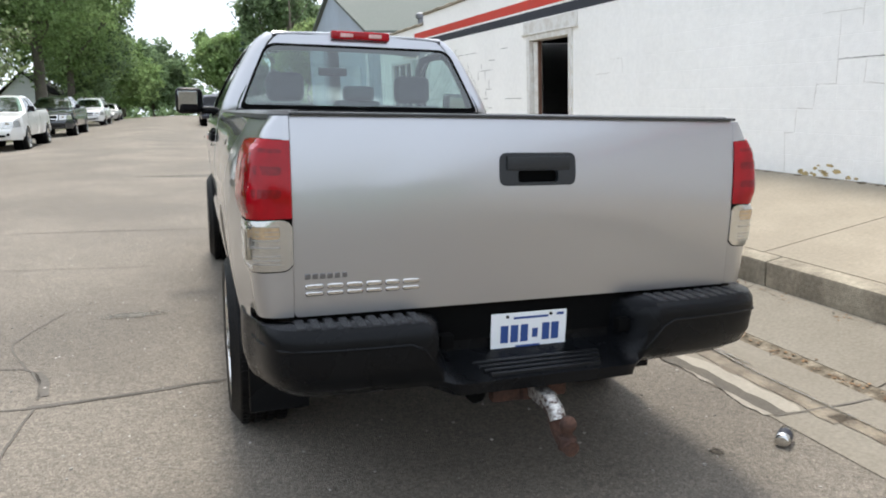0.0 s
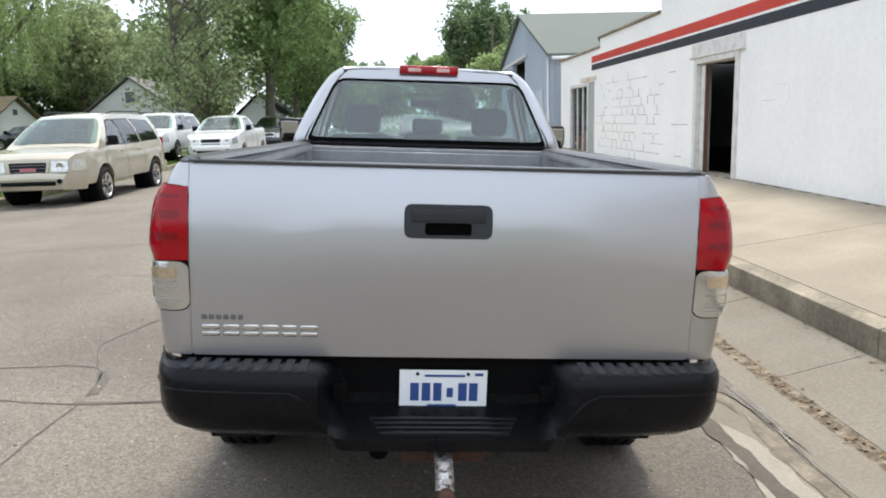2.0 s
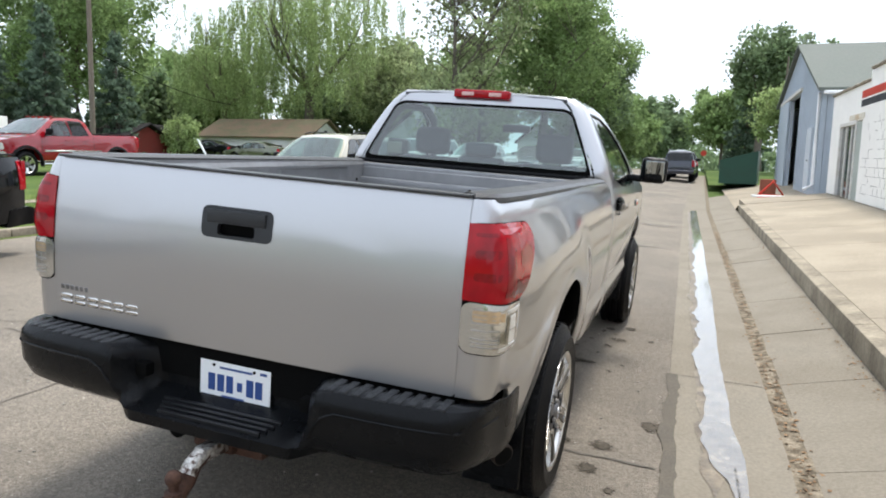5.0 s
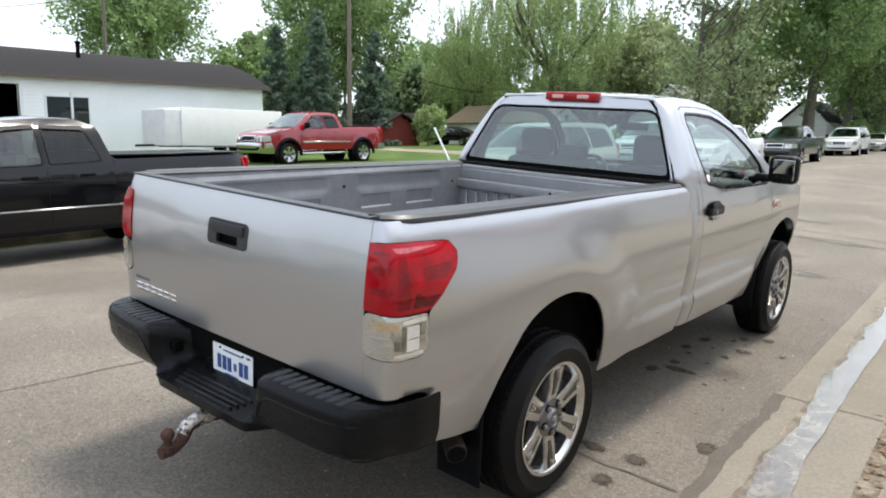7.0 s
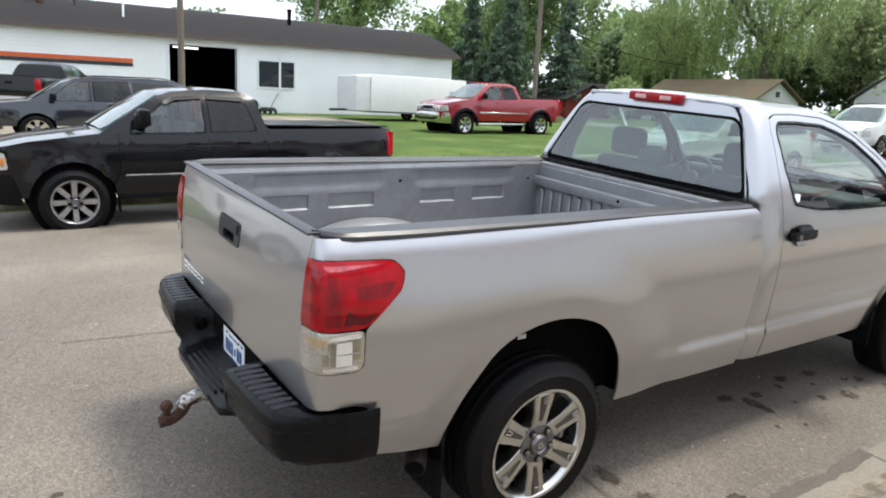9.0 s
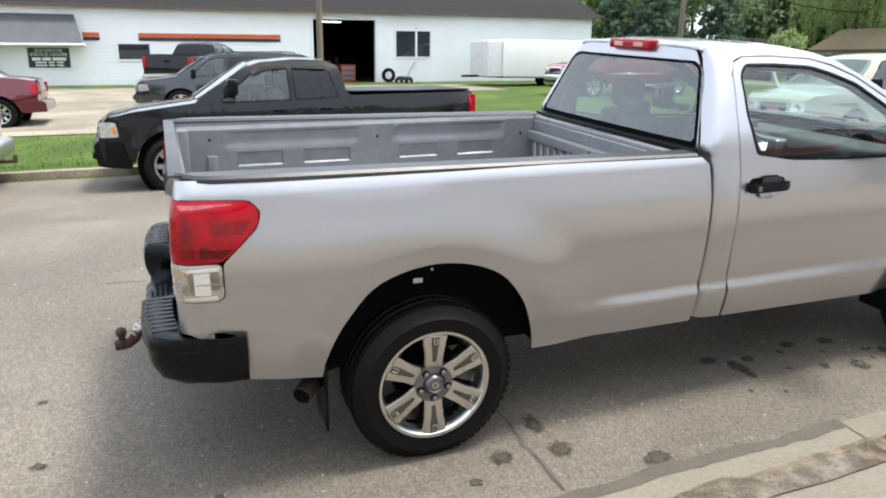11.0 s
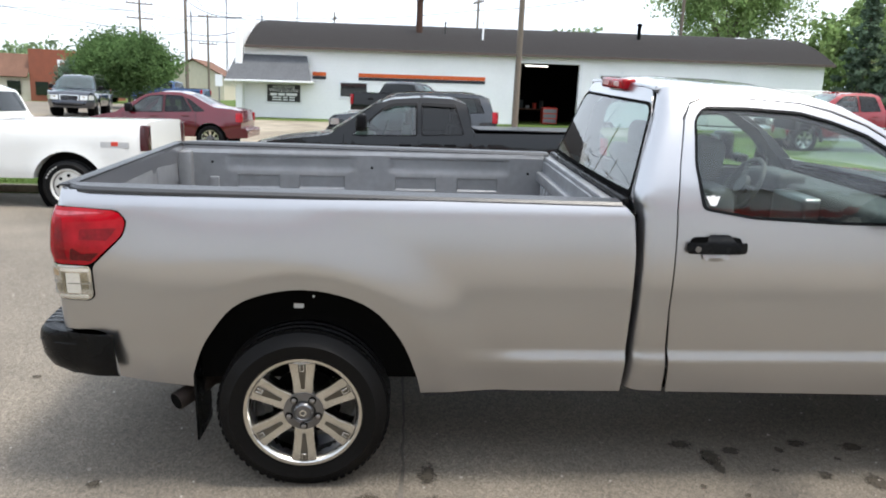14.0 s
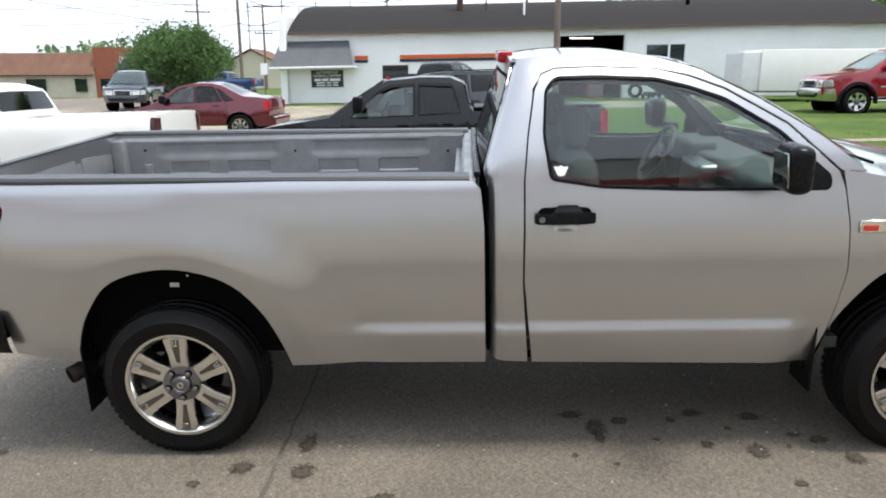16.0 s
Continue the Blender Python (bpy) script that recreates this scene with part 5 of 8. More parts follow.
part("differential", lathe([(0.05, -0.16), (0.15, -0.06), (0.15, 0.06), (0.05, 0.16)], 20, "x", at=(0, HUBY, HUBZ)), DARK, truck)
for sd in (1, -1):
    part("leaf_spring", tube([(sd * 0.62, 0.45, 0.58), (sd * 0.62, HUBY, 0.47), (sd * 0.62, 1.75, 0.60)], 0.03, 6), DARK, truck)
    part("shock", tube([(sd * 0.66, 1.32, 0.42), (sd * 0.60, 1.45, 0.80)], 0.03, 8), ALLOYD, truck)


POCKET = mat("pocket_alloy", (0.13, 0.122, 0.108), 0.4, 0.85, 0.2, 12, 200)
NUTM = mat("dull_nut_steel", (0.30, 0.29, 0.28), 0.3, 0.9, 0.2, 20, 100)


def wheel(parent, x, y, z, sd, R=0.411, r=0.276, w=0.27, spokes=6, rim_mat=CHROME, pocket=True, white=False, disc=False):
    """A road wheel: tyre, rim with spokes, hub, nuts and brake disc. sd: the side its face looks to."""
    h = w / 2
    root = part("wheel", lathe([(r - 0.004, -h + 0.03), (r + 0.01, -h + 0.005), (r + 0.07, -h - 0.006), (R - 0.05, -h + 0.008), (R - 0.012, -h + 0.03), (R, -h + 0.055), (R, -0.065), (R - 0.012, -0.06), (R - 0.012, -0.045), (R, -0.04), (R, -0.012), (R - 0.012, -0.008), (R - 0.012, 0.008), (R, 0.012), (R, 0.04), (R - 0.012, 0.045), (R - 0.012, 0.06), (R, 0.065), (R, h - 0.055), (R - 0.012, h - 0.03), (R - 0.05, h - 0.008), (r + 0.07, h + 0.006), (r + 0.01, h - 0.005), (r - 0.004, h - 0.03)], 56, "x", closed=True), RUBBER, parent, "black tyre on an alloy rim", 30)
    root.matrix_local = pose(x, y, z, 0, 0, 0 if sd > 0 else 180)
    # barrel and lip
    part("rim_lip", lathe([(r + 0.006, h - 0.012), (r + 0.004, h - 0.002), (r - 0.010, h - 0.004), (r - 0.026, h - 0.022), (r - 0.03, h - 0.12), (r - 0.02, h - 0.12)], 56, "x", closed=True), rim_mat, root)
    part("rim_barrel", lathe([(r - 0.022, -h + 0.04), (r - 0.022, h - 0.03), (r - 0.028, h - 0.03), (r - 0.028, -h + 0.04)], 40, "x", closed=True), ALLOYD, root)
    part("brake_disc", lathe([(0.17, h - 0.16), (0.17, h - 0.13), (0.06, h - 0.125)], 30, "x"), DARK, root)
    if disc:
        part("rim_face", lathe([(0.07, h - 0.035), (0.105, h - 0.02), (r - 0.075, h - 0.045), (r - 0.03, h - 0.05), (r - 0.03, h - 0.06), (0.07, h - 0.06)], 40, "x", closed=True), rim_mat, root)
        # black plugs paint the shade of the rim's holes
        for k in range(8):
            a = math.pi / 4 * k
            part("rim_hole", lathe([(0.024, h - 0.05), (0.024, h - 0.026)], 12, "x", at=(0, (r - 0.095) * math.cos(a), (r - 0.095) * math.sin(a))), DARK, root)
        spokes = 0
    for k in range(spokes):
        a = 2 * math.pi * k / spokes + math.pi / 2
        bm = bmesh.new()
        wi, wo = (0.045, 0.062) if spokes <= 6 else (0.03, 0.034)
        q = [(0.075, -wi), (0.16, -wi * 1.05), (r - 0.018, -wo), (r - 0.018, wo), (0.16, wi * 1.05), (0.075, wi)]
        top = [bm.verts.new((h - 0.032 + 0.024 * min(1, (u - 0.07) / 0.15), u, v)) for u, v in q]
        low = [bm.verts.new((h - 0.085, u * (1.0), v * 1.12)) for u, v in q]
        bm.faces.new(top)
        bm.faces.new(low[::-1])
        for i in range(6):
            bm.faces.new((top[i], low[i], low[(i + 1) % 6], top[(i + 1) % 6]))
        bmesh.ops.recalc_face_normals(bm, faces=bm.faces[:])
        bmesh.ops.bevel(bm, geom=[e for e in bm.edges if all(v in top for v in e.verts)], offset=0.005, segments=2, affect="EDGES")
        bmesh.ops.rotate(bm, cent=(0, 0, 0), matrix=Matrix.Rotation(a, 3, "X"), verts=bm.verts[:])
        sp = part("spoke", bm, rim_mat, root)
        if pocket:
            bm = bmesh.new()
            q = [(0.118, -0.008), (r - 0.06, -0.017), (r - 0.026, -0.018), (r - 0.026, 0.018), (r - 0.06, 0.017), (0.118, 0.008)]
            bm.faces.new([bm.verts.new((h - 0.0285 + 0.0245 * min(1, (u - 0.07) / 0.15), u, v)) for u, v in q])
            r2 = bmesh.ops.extrude_face_region(bm, geom=bm.faces[:])
            bmesh.ops.translate(bm, vec=(-0.006, 0, 0), verts=[g for g in r2["geom"] if isinstance(g, bmesh.types.BMVert)])
            bmesh.ops.recalc_face_normals(bm, faces=bm.faces[:])
            bmesh.ops.rotate(bm, cent=(0, 0, 0), matrix=Matrix.Rotation(a, 3, "X"), verts=bm.verts[:])
            part("spoke_pocket", bm, POCKET, root)
            for v0, v1, u0, u1 in ((-0.011, -0.006, r - 0.062, r - 0.03), (0.006, 0.011, r - 0.062, r - 0.03), (-0.006, 0.006, r - 0.062, r - 0.056)):
                bm = box(h - 0.01, h - 0.0005, u0, u1, v0, v1, 0.001, 1)
                bmesh.ops.rotate(bm, cent=(0, 0, 0), matrix=Matrix.Rotation(a, 3, "X"), verts=bm.verts[:])
                part("spoke_clip", bm, rim_mat, root)
    part("hub", lathe([(0.098, h - 0.06), (0.095, h - 0.024), (0.06, h - 0.018), (0.05, h - 0.026), (0.044, h - 0.008), (0.038, h - 0.004), (0.034, h - 0.009), (0.002, h - 0.006)], 30, "x"), ALLOYD, root)
    if pocket:
        part("cap_emblem", lathe([(0.017, h - 0.008), (0.016, h - 0.003), (0.010, h - 0.003), (0.009, h - 0.008)], 20, "x"), rim_mat, root)
    for k in range(5):
        a = 2 * math.pi * k / 5 - math.pi / 2
        # black disc paints the shade round each nut
        part("nut_recess", lathe([(0.0185, h - 0.03), (0.0185, h - 0.0165), (0.002, h - 0.0165)], 14, "x", at=(0, 0.073 * math.cos(a), 0.073 * math.sin(a))), DARK, root)
        part("nut", lathe([(0.0125, h - 0.03), (0.0125, h - 0.006), (0.008, h - 0.002), (0.001, h - 0.001)], 8, "x", at=(0, 0.073 * math.cos(a), 0.073 * math.sin(a))), NUTM if pocket else DARK, root)
    if white:
        for k in range(9):
            a = 0.5 + 0.16 * k + (2.0 if k > 4 else 0)
            bm = box(h + 0.003, h + 0.0085, -0.016, 0.016, r + 0.060, r + 0.082)
            bmesh.ops.rotate(bm, cent=(0, 0, 0), matrix=Matrix.Rotation(a, 3, "X"), verts=bm.verts[:])
            part("white_bar", bm, mat("dull_white_marking", (0.42, 0.41, 0.39), 0.8), root, smooth=0)
    return root


for sd in (1, -1):
    for y in (HUBY, FHUBY):
        w = wheel(truck, sd * 0.885, y, HUBZ, sd)
        bm = bmesh.new()
        for k in range(62):
            t = 2 * math.pi * k / 62
            for x0, x1, r0, r1, dt in ((0.066, 0.098, 0.408, 0.4125, 0), (-0.098, -0.066, 0.408, 0.4125, 0.05), (0.013, 0.039, 0.408, 0.4125, 0.03), (-0.039, -0.013, 0.408, 0.4125, 0.08)):
                q = [bm.verts.new((x, r * math.cos(t + dt + a), r * math.sin(t + dt + a))) for r in (r0, r1) for x, a in ((x0, -0.034), (x1, -0.030), (x1, 0.034), (x0, 0.030))]
                for f in ((4, 5, 6, 7), (0, 1, 5, 4), (1, 2, 6, 5), (2, 3, 7, 6), (3, 0, 4, 7)):
                    bm.faces.new([q[i] for i in f])
        bmesh.ops.recalc_face_normals(bm, faces=bm.faces[:])
        part("tread", bm, RUBBER, w, smooth=0)["kind"] = "stuff"
part("paper_tag", box(0.846, 0.849, HUBY - 0.055, HUBY - 0.008, 0.865, 0.888, 0.0008, 1), WHITEP, truck, "small white paper tag in the arch")
for y, z in ((HUBY - 0.08, 0.965), (HUBY + 0.04, 0.925)):
    part("plug", lathe([(0.006, 0), (0.006, 0.003)], 10, "x", at=(0.846, y, z)), WHITEP, truck)


# ---- parked vehicles ----
def from_line(p, loop):
    """Distance of a point from a closed outline."""
    best = 9.0
    for i in range(len(loop)):
        a, b = Vector(loop[i - 1]), Vector(loop[i])
        d = b - a
        t = min(1, max(0, (p - a).dot(d) / max(1e-9, d.length_squared)))
        best = min(best, (a + d * t - p).length)
    return best


def resize(poly, d):
    """Shift an outline's corners outwards by d (inwards where d is negative)."""
    c = sum((Vector(p) for p in poly), Vector((0, 0))) / len(poly)
    return [tuple(Vector(p) + (Vector(p) - c).normalized() * d) for p in poly]


def hull(outline, X, crown=0.035, step=0.16, n=6, holes=(), panes=()):
    """A car body from its side outline, its half width X(y, z) and a crowned skin across; holes are side windows, panes the slopes of the front and back glass."""
    lu, lv = [], []
    for (ya, za), (yb, zb) in panes:
        if abs(ya - yb) > abs(za - zb):
            lu += [ya, yb]
        else:
            lv += [za, zb]
    net = sheet(outline, holes, step, lu, lv)
    res = bmesh.new()
    side = {sd: {v: res.verts.new((sd * X(v.co.x, v.co.y), v.co.x, v.co.y)) for v in net.verts} for sd in (1, -1)}
    for f in net.faces:
        res.faces.new([side[1][v] for v in f.verts])
        res.faces.new([side[-1][v] for v in reversed(f.verts)])
    bedge = [e for e in net.edges if len(e.link_faces) == 1 and from_line((e.verts[0].co.xy + e.verts[1].co.xy) / 2, outline) < 0.012]
    nor = {}
    for e in bedge:
        f = e.link_faces[0]
        a, b = e.verts
        d = Vector((b.co.y - a.co.y, a.co.x - b.co.x))
        if d.dot(Vector(f.calc_center_median().xy) - Vector(a.co.xy)) > 0:
            d = -d
        for v in (a, b):
            nor[v] = nor.get(v, Vector((0, 0))) + d.normalized()
    rows = {}
    for v, d in nor.items():
        d = d.normalized()
        k = crown * smooth(0.5, 0.75, v.co.y) * (1 if d.y > -0.25 else 0)
        row = [side[-1][v]]
        for i in range(1, n):
            t = -1 + 2 * i / n
            x = X(v.co.x, v.co.y) * t
            row.append(res.verts.new((x, v.co.x + d.x * k * (1 - t * t), v.co.y + d.y * k * (1 - t * t))))
        row.append(side[1][v])
        rows[v] = row

    def under_glass(e):
        for (ya, za), (yb, zb) in panes:
            i = 0 if abs(ya - yb) > abs(za - zb) else 1
            lo, hi = sorted(((ya, za)[i], (yb, zb)[i]))
            d = Vector((yb - ya, zb - za)).normalized()
            if all(lo - 1e-3 < v.co[i] < hi + 1e-3 and abs((v.co.xy - Vector((ya, za))).cross(d)) < 0.10 for v in e.verts):
                return True
        return False

    for e in bedge:
        a, b = rows[e.verts[0]], rows[e.verts[1]]
        gap = bool(panes) and under_glass(e)
        for i in range(n):
            if not (gap and 0 < i < n - 1):
                res.faces.new((a[i], a[i + 1], b[i + 1], b[i]))
    net.free()
    bmesh.ops.recalc_face_normals(res, faces=res.faces[:])
    return res


PICKUP = dict(L=5.70, W=0.985, belt=1.30, tumble=0.46, hubs=(1.12, 4.72), R=0.40, low=0.52,
              top=((5.66, 0.50), (5.70, 0.78), (5.66, 1.02), (5.55, 1.12), (5.2, 1.20), (4.38, 1.30), (4.0, 1.56), (3.62, 1.79), (3.4, 1.86), (2.9, 1.90), (2.45, 1.885), (2.24, 1.80), (2.14, 1.40), (2.08, 1.36), (0.02, 1.375), (0.0, 0.85), (0.03, 0.55)),
              panes=(((3.02, 1.31), (4.02, 1.30), (3.55, 1.70), (3.40, 1.775), (3.02, 1.80)), ((2.28, 1.34), (2.94, 1.315), (2.94, 1.80), (2.42, 1.78))),
              screen=((4.34, 1.335), (3.56, 1.82)), back=((2.155, 1.46), (2.225, 1.77)), seams=((4.15, 0.6, 1.3), (2.98, 0.6, 1.85), (2.12, 0.56, 1.36)), handles=((3.1, 1.16), (2.4, 1.17)), mirror=(3.93, 1.36),
              head=(5.42, 5.67, 0.84, 1.06), tail=(0.0, 0.10, 0.95, 1.33), cover=((0.06, 1.385), (2.06, 1.37)))
SUV = dict(L=5.14, W=0.985, belt=1.18, tumble=0.34, hubs=(1.0, 4.0), R=0.39, low=0.48,
           top=((5.08, 0.46), (5.14, 0.72), (5.10, 1.0), (4.98, 1.09), (4.1, 1.20), (3.8, 1.40), (3.30, 1.74), (3.08, 1.84), (2.6, 1.89), (1.2, 1.90), (0.5, 1.86), (0.26, 1.76), (0.10, 1.15), (0.02, 1.0), (0.0, 0.62), (0.04, 0.52)),
           panes=(((2.72, 1.21), (3.70, 1.21), (3.22, 1.66), (3.08, 1.745), (2.72, 1.77)), ((1.72, 1.22), (2.64, 1.21), (2.64, 1.77), (1.78, 1.78)), ((0.42, 1.26), (1.62, 1.23), (1.66, 1.77), (0.58, 1.74))),
           screen=((4.02, 1.25), (3.26, 1.77)), back=((0.14, 1.26), (0.26, 1.74)), seams=((3.86, 0.6, 1.2), (2.68, 0.55, 1.82), (1.62, 0.7, 1.2)), handles=((2.85, 1.07), (1.85, 1.08)), mirror=(3.62, 1.25),
           head=(4.80, 5.09, 0.76, 0.98), tail=(0.02, 0.16, 0.92, 1.30), cover=None)
SEDAN = dict(L=4.80, W=0.905, belt=0.94, tumble=0.42, hubs=(0.90, 3.62), R=0.32, low=0.36,
             top=((4.72, 0.32), (4.80, 0.52), (4.76, 0.66), (4.55, 0.76), (3.62, 0.93), (3.2, 1.17), (2.78, 1.38), (2.3, 1.45), (1.8, 1.445), (1.45, 1.38), (0.80, 1.10), (0.30, 1.06), (0.04, 1.02), (0.0, 0.72), (0.03, 0.45)),
             panes=(((2.28, 0.96), (3.32, 0.95), (2.82, 1.28), (2.66, 1.34), (2.28, 1.37)), ((1.42, 0.985), (2.20, 0.965), (2.20, 1.37), (1.72, 1.35)), ((1.05, 1.0), (1.36, 0.99), (1.62, 1.31), (1.50, 1.27))),
             screen=((3.50, 0.98), (2.76, 1.36)), back=((0.92, 1.13), (1.50, 1.37)), seams=((3.4, 0.45, 0.95), (2.24, 0.42, 1.38), (1.3, 0.6, 0.97)), handles=((2.4, 0.86), (1.5, 0.88)), mirror=(3.2, 0.99),
             head=(4.45, 4.76, 0.56, 0.72), tail=(0.0, 0.16, 0.74, 0.96), cover=None)
CARGLASS = mat("dark_pane", (0.03, 0.042, 0.042), 0.03, 0, 0.06, 2, 8, coat=0.25, rvar=0)
AUTOGLASS = glass("clear_car_glass", (0.70, 0.84, 0.80), 0.86, 0.10)
TINTGLASS = glass("tinted_car_glass", (0.20, 0.24, 0.24), 0.7, 0.045)
CARTRIM = mat("car_black_trim", (0.006, 0.006, 0.007), 0.32, 0, 0.2, spec=0.12)
LAMPG = mat("car_lamp_clear", (0.60, 0.60, 0.57), 0.08, 0.5, 0.35, 20, 60, coat=1.0)


def paint(name, col, rough=0.22, metal=0.0, coat=0.8):
    return mat(name, col, rough, metal, 0.04, 1.0, 200, coat=coat, rvar=0.1)


def vehicle(name, label, category, spec, M, colour, group="parked vehicles", scale=1.0, dark_bumper=None, arch_r=None, rim=CHROME, spokes=6, white=False, tail_mat=None, nose="bar", front_bumper=None, step=0.16, visors=()):
    S = spec
    root = thing(name, label, category, M, group)
    R = S["R"]
    ar = arch_r or R + 0.075

    def X(y, z):
        x = S["W"] - 0.10 * smooth(0.75, 0.3, z) ** 2
        if z > S["belt"] - 0.06:
            x -= 0.02 * smooth(S["belt"] - 0.06, S["belt"], z) + max(0, z - S["belt"]) * S["tumble"] + 0.06 * smooth(S["belt"] + 0.38, S["belt"] + 0.62, z)
        x -= (0.27 if S["L"] > 5 else 0.30) * smooth(S["L"] - (0.6 if S["L"] > 5 else 0.75), S["L"] + 0.1, y) ** 2 + 0.10 * smooth(0.45, -0.05, y) ** 2
        x -= 0.022 * smooth(S["belt"] - 0.34, S["belt"] - 0.02, z) ** 2
        for h in S["hubs"]:
            x += 0.022 * math.exp(-((math.hypot(y - h, z - R) - ar) / 0.07) ** 2)
        return x

    line = []
    z0 = S["low"]
    line.append((S["top"][-1][0], S["top"][-1][1]))
    for h in S["hubs"]:
        a = math.asin(max(-0.9, min(0.9, (z0 - R) / ar)))
        for k in range(13):
            t = math.pi - a - (math.pi - 2 * a) * k / 12
            line.append((h + ar * math.cos(t), R + ar * math.sin(t)))
    line += list(S["top"][:-1])
    panes = [rnd(p, 0.04) for p in S["panes"]]
    body = part("body", hull(line, X, step=step, n=10, holes=panes, panes=(S["screen"], S["back"])), colour, root, smooth=38)
    flat = lambda sd: (lambda u, v: Vector((sd * X(u, v), u, v)))
    for sd in (1, -1):
        for k, p in enumerate(panes):
            wn_ = part("side_window", wrap(sheet(resize(p, 0.004), (), 0.2), flat(sd), 0.0, 0.002, sd), AUTOGLASS if k == 0 or S is SEDAN else TINTGLASS, root)
            wn_.visible_shadow = False
            part("window_seal", wrap(sheet(resize(p, 0.016), (resize(p, -0.012),), 0.2), flat(sd), 0.006, 0.005, sd), CARTRIM, root)
        for q in visors:
            part("window_visor", wrap(sheet(rnd(q, 0.012), (), 0.1), flat(sd), 0.003, lambda u, v: 0.012 + 0.25 * max(0, 1.80 - v), sd), CARTRIM, root, "dark plastic rain visor")
        for y, a, b in S["seams"]:
            part("door_seam", wrap(sheet([(y, a), (y + 0.009, a), (y + 0.009, b), (y, b)], (), 0.15), flat(sd), 0.002, 0.003, sd), CARTRIM, root)
        for y, z in S["handles"]:
            x = X(y, z)
            part("door_handle", box(min(sd * x, sd * (x + 0.03)), max(sd * x, sd * (x + 0.03)), y, y + 0.19, z - 0.018, z + 0.018, 0.012, 2), CARTRIM if dark_bumper else colour, root)
        y, z = S["mirror"]
        x = X(y, z)
        mr = part("mirror", box(min(sd * (x + 0.03), sd * (x + 0.24)), max(sd * (x + 0.03), sd * (x + 0.24)), y - 0.08, y + 0.06, z - 0.03, z + 0.17, 0.045, 3), CARTRIM, root)
        part("mirror_arm", box(min(sd * (x - 0.03), sd * (x + 0.08)), max(sd * (x - 0.03), sd * (x + 0.08)), y - 0.03, y + 0.04, z - 0.03, z + 0.03, 0.01, 1), CARTRIM, mr)
        y0, y1, a, b = S["head"]
        part("head_lamp", wrap(sheet(rnd([(y0, a + 0.02), (y1, a), (y1 - 0.02, b), (y0 + 0.03, b)], 0.03), (), 0.07), flat(sd), 0.03, 0.01, sd), LAMPG, root, "clear head lamp")
        y0, y1, a, b = S["tail"]
        part("tail_lamp", wrap(sheet(rnd([(y0, a), (y1, a), (y1, b), (y0 + 0.01, b)], 0.02), (), 0.05), flat(sd), 0.03, 0.01, sd), tail_mat or REDLENS, root, "tail lamp")
        xr = X(0.05, (a + b) / 2)
        part("tail_lamp_face", box(min(sd * (xr - 0.13), sd * (xr + 0.004)), max(sd * (xr - 0.13), sd * (xr + 0.004)), -0.022, 0.04, a, b, 0.012, 2), tail_mat or REDLENS, root)
        for h in S["hubs"]:
            wheel(root, sd * (S["W"] - 0.10), h, R, sd, R, R * 0.66, 0.24, spokes, rim, False, white, white)
            # near-black drum paints the shade inside the arch
            part("arch_liner", lathe([(ar - 0.01, -0.2 * sd), (ar - 0.01, 0.08 * sd)], 28, "x", at=(sd * (S["W"] - 0.2), h, R)), DARK, root)
    def pane(seg, w):
        (ya, za), (yb, zb) = seg
        d = Vector((0, -(zb - za), yb - ya)).normalized()
        if d.z < 0:
            d = -d
        def P(u, v):
            y, z = ya + (yb - ya) * v, za + (zb - za) * v
            return Vector((u * (X(y, z) - w), y, z)) + d * 0.035 * (1 - u * u)
        return P
    scr = wrap(sheet(rnd([(-1, 0), (1, 0), (1, 1), (-1, 1)], 0.12), (), 0.2), pane(S["screen"], 0.05), 0.004, 0.02, -1)
    part("windscreen", scr, AUTOGLASS, root).visible_shadow = False
    part("back_window", wrap(sheet(rnd([(-1, 0), (1, 0), (1, 1), (-1, 1)], 0.12), (), 0.2), pane(S["back"], 0.10), 0.004, 0.02, 1), TINTGLASS, root).visible_shadow = False
    # dash, steering wheel and seats behind the glass
    bz = S["belt"]
    ys, zs_ = S["screen"][0]
    part("dashboard", box(-S["W"] + 0.14, S["W"] - 0.14, ys - 0.62, ys - 0.12, bz - 0.35, min(bz + 0.02, zs_ - 0.04), 0.05, 2), DASH, root)
    part("steering_wheel", tube([(-0.38 + 0.19 * math.cos(q * 0.6283), ys - 0.80 - 0.07 * math.sin(q * 0.6283), bz + 0.04 + 0.19 * math.sin(q * 0.6283)) for q in range(11)], 0.016, 6), DASH, root)
    for k, p in enumerate(S["panes"][:2]):
        y = min(q[0] for q in p) + (0.06 if k == 0 else 0.02)
        for x0, x1 in ((-0.70, -0.16), (0.16, 0.70)):
            st = part("seat", box(x0, x1, y, y + 0.17, bz - 0.55, bz + 0.16, 0.06, 2), SEATM, root)
            part("headrest", box((x0 + x1) / 2 - 0.13, (x0 + x1) / 2 + 0.13, y + 0.02, y + 0.12, bz + 0.17, bz + 0.36, 0.045, 2), SEATM, st)
    bc = dark_bumper or colour
    L = S["L"]
    zt = S["head"][2] - 0.04
    part("front_bumper", hull(rnd([(L - 0.42, S["low"] - 0.10), (L + 0.05, S["low"] - 0.08), (L + 0.08, zt - 0.08), (L + 0.02, zt), (L - 0.3, zt)], 0.05), lambda y, z: X(min(y, L - 0.05), z) + 0.012 - 0.1 * smooth(L - 0.1, L + 0.1, y), 0.05, 0.12), front_bumper or bc, root)
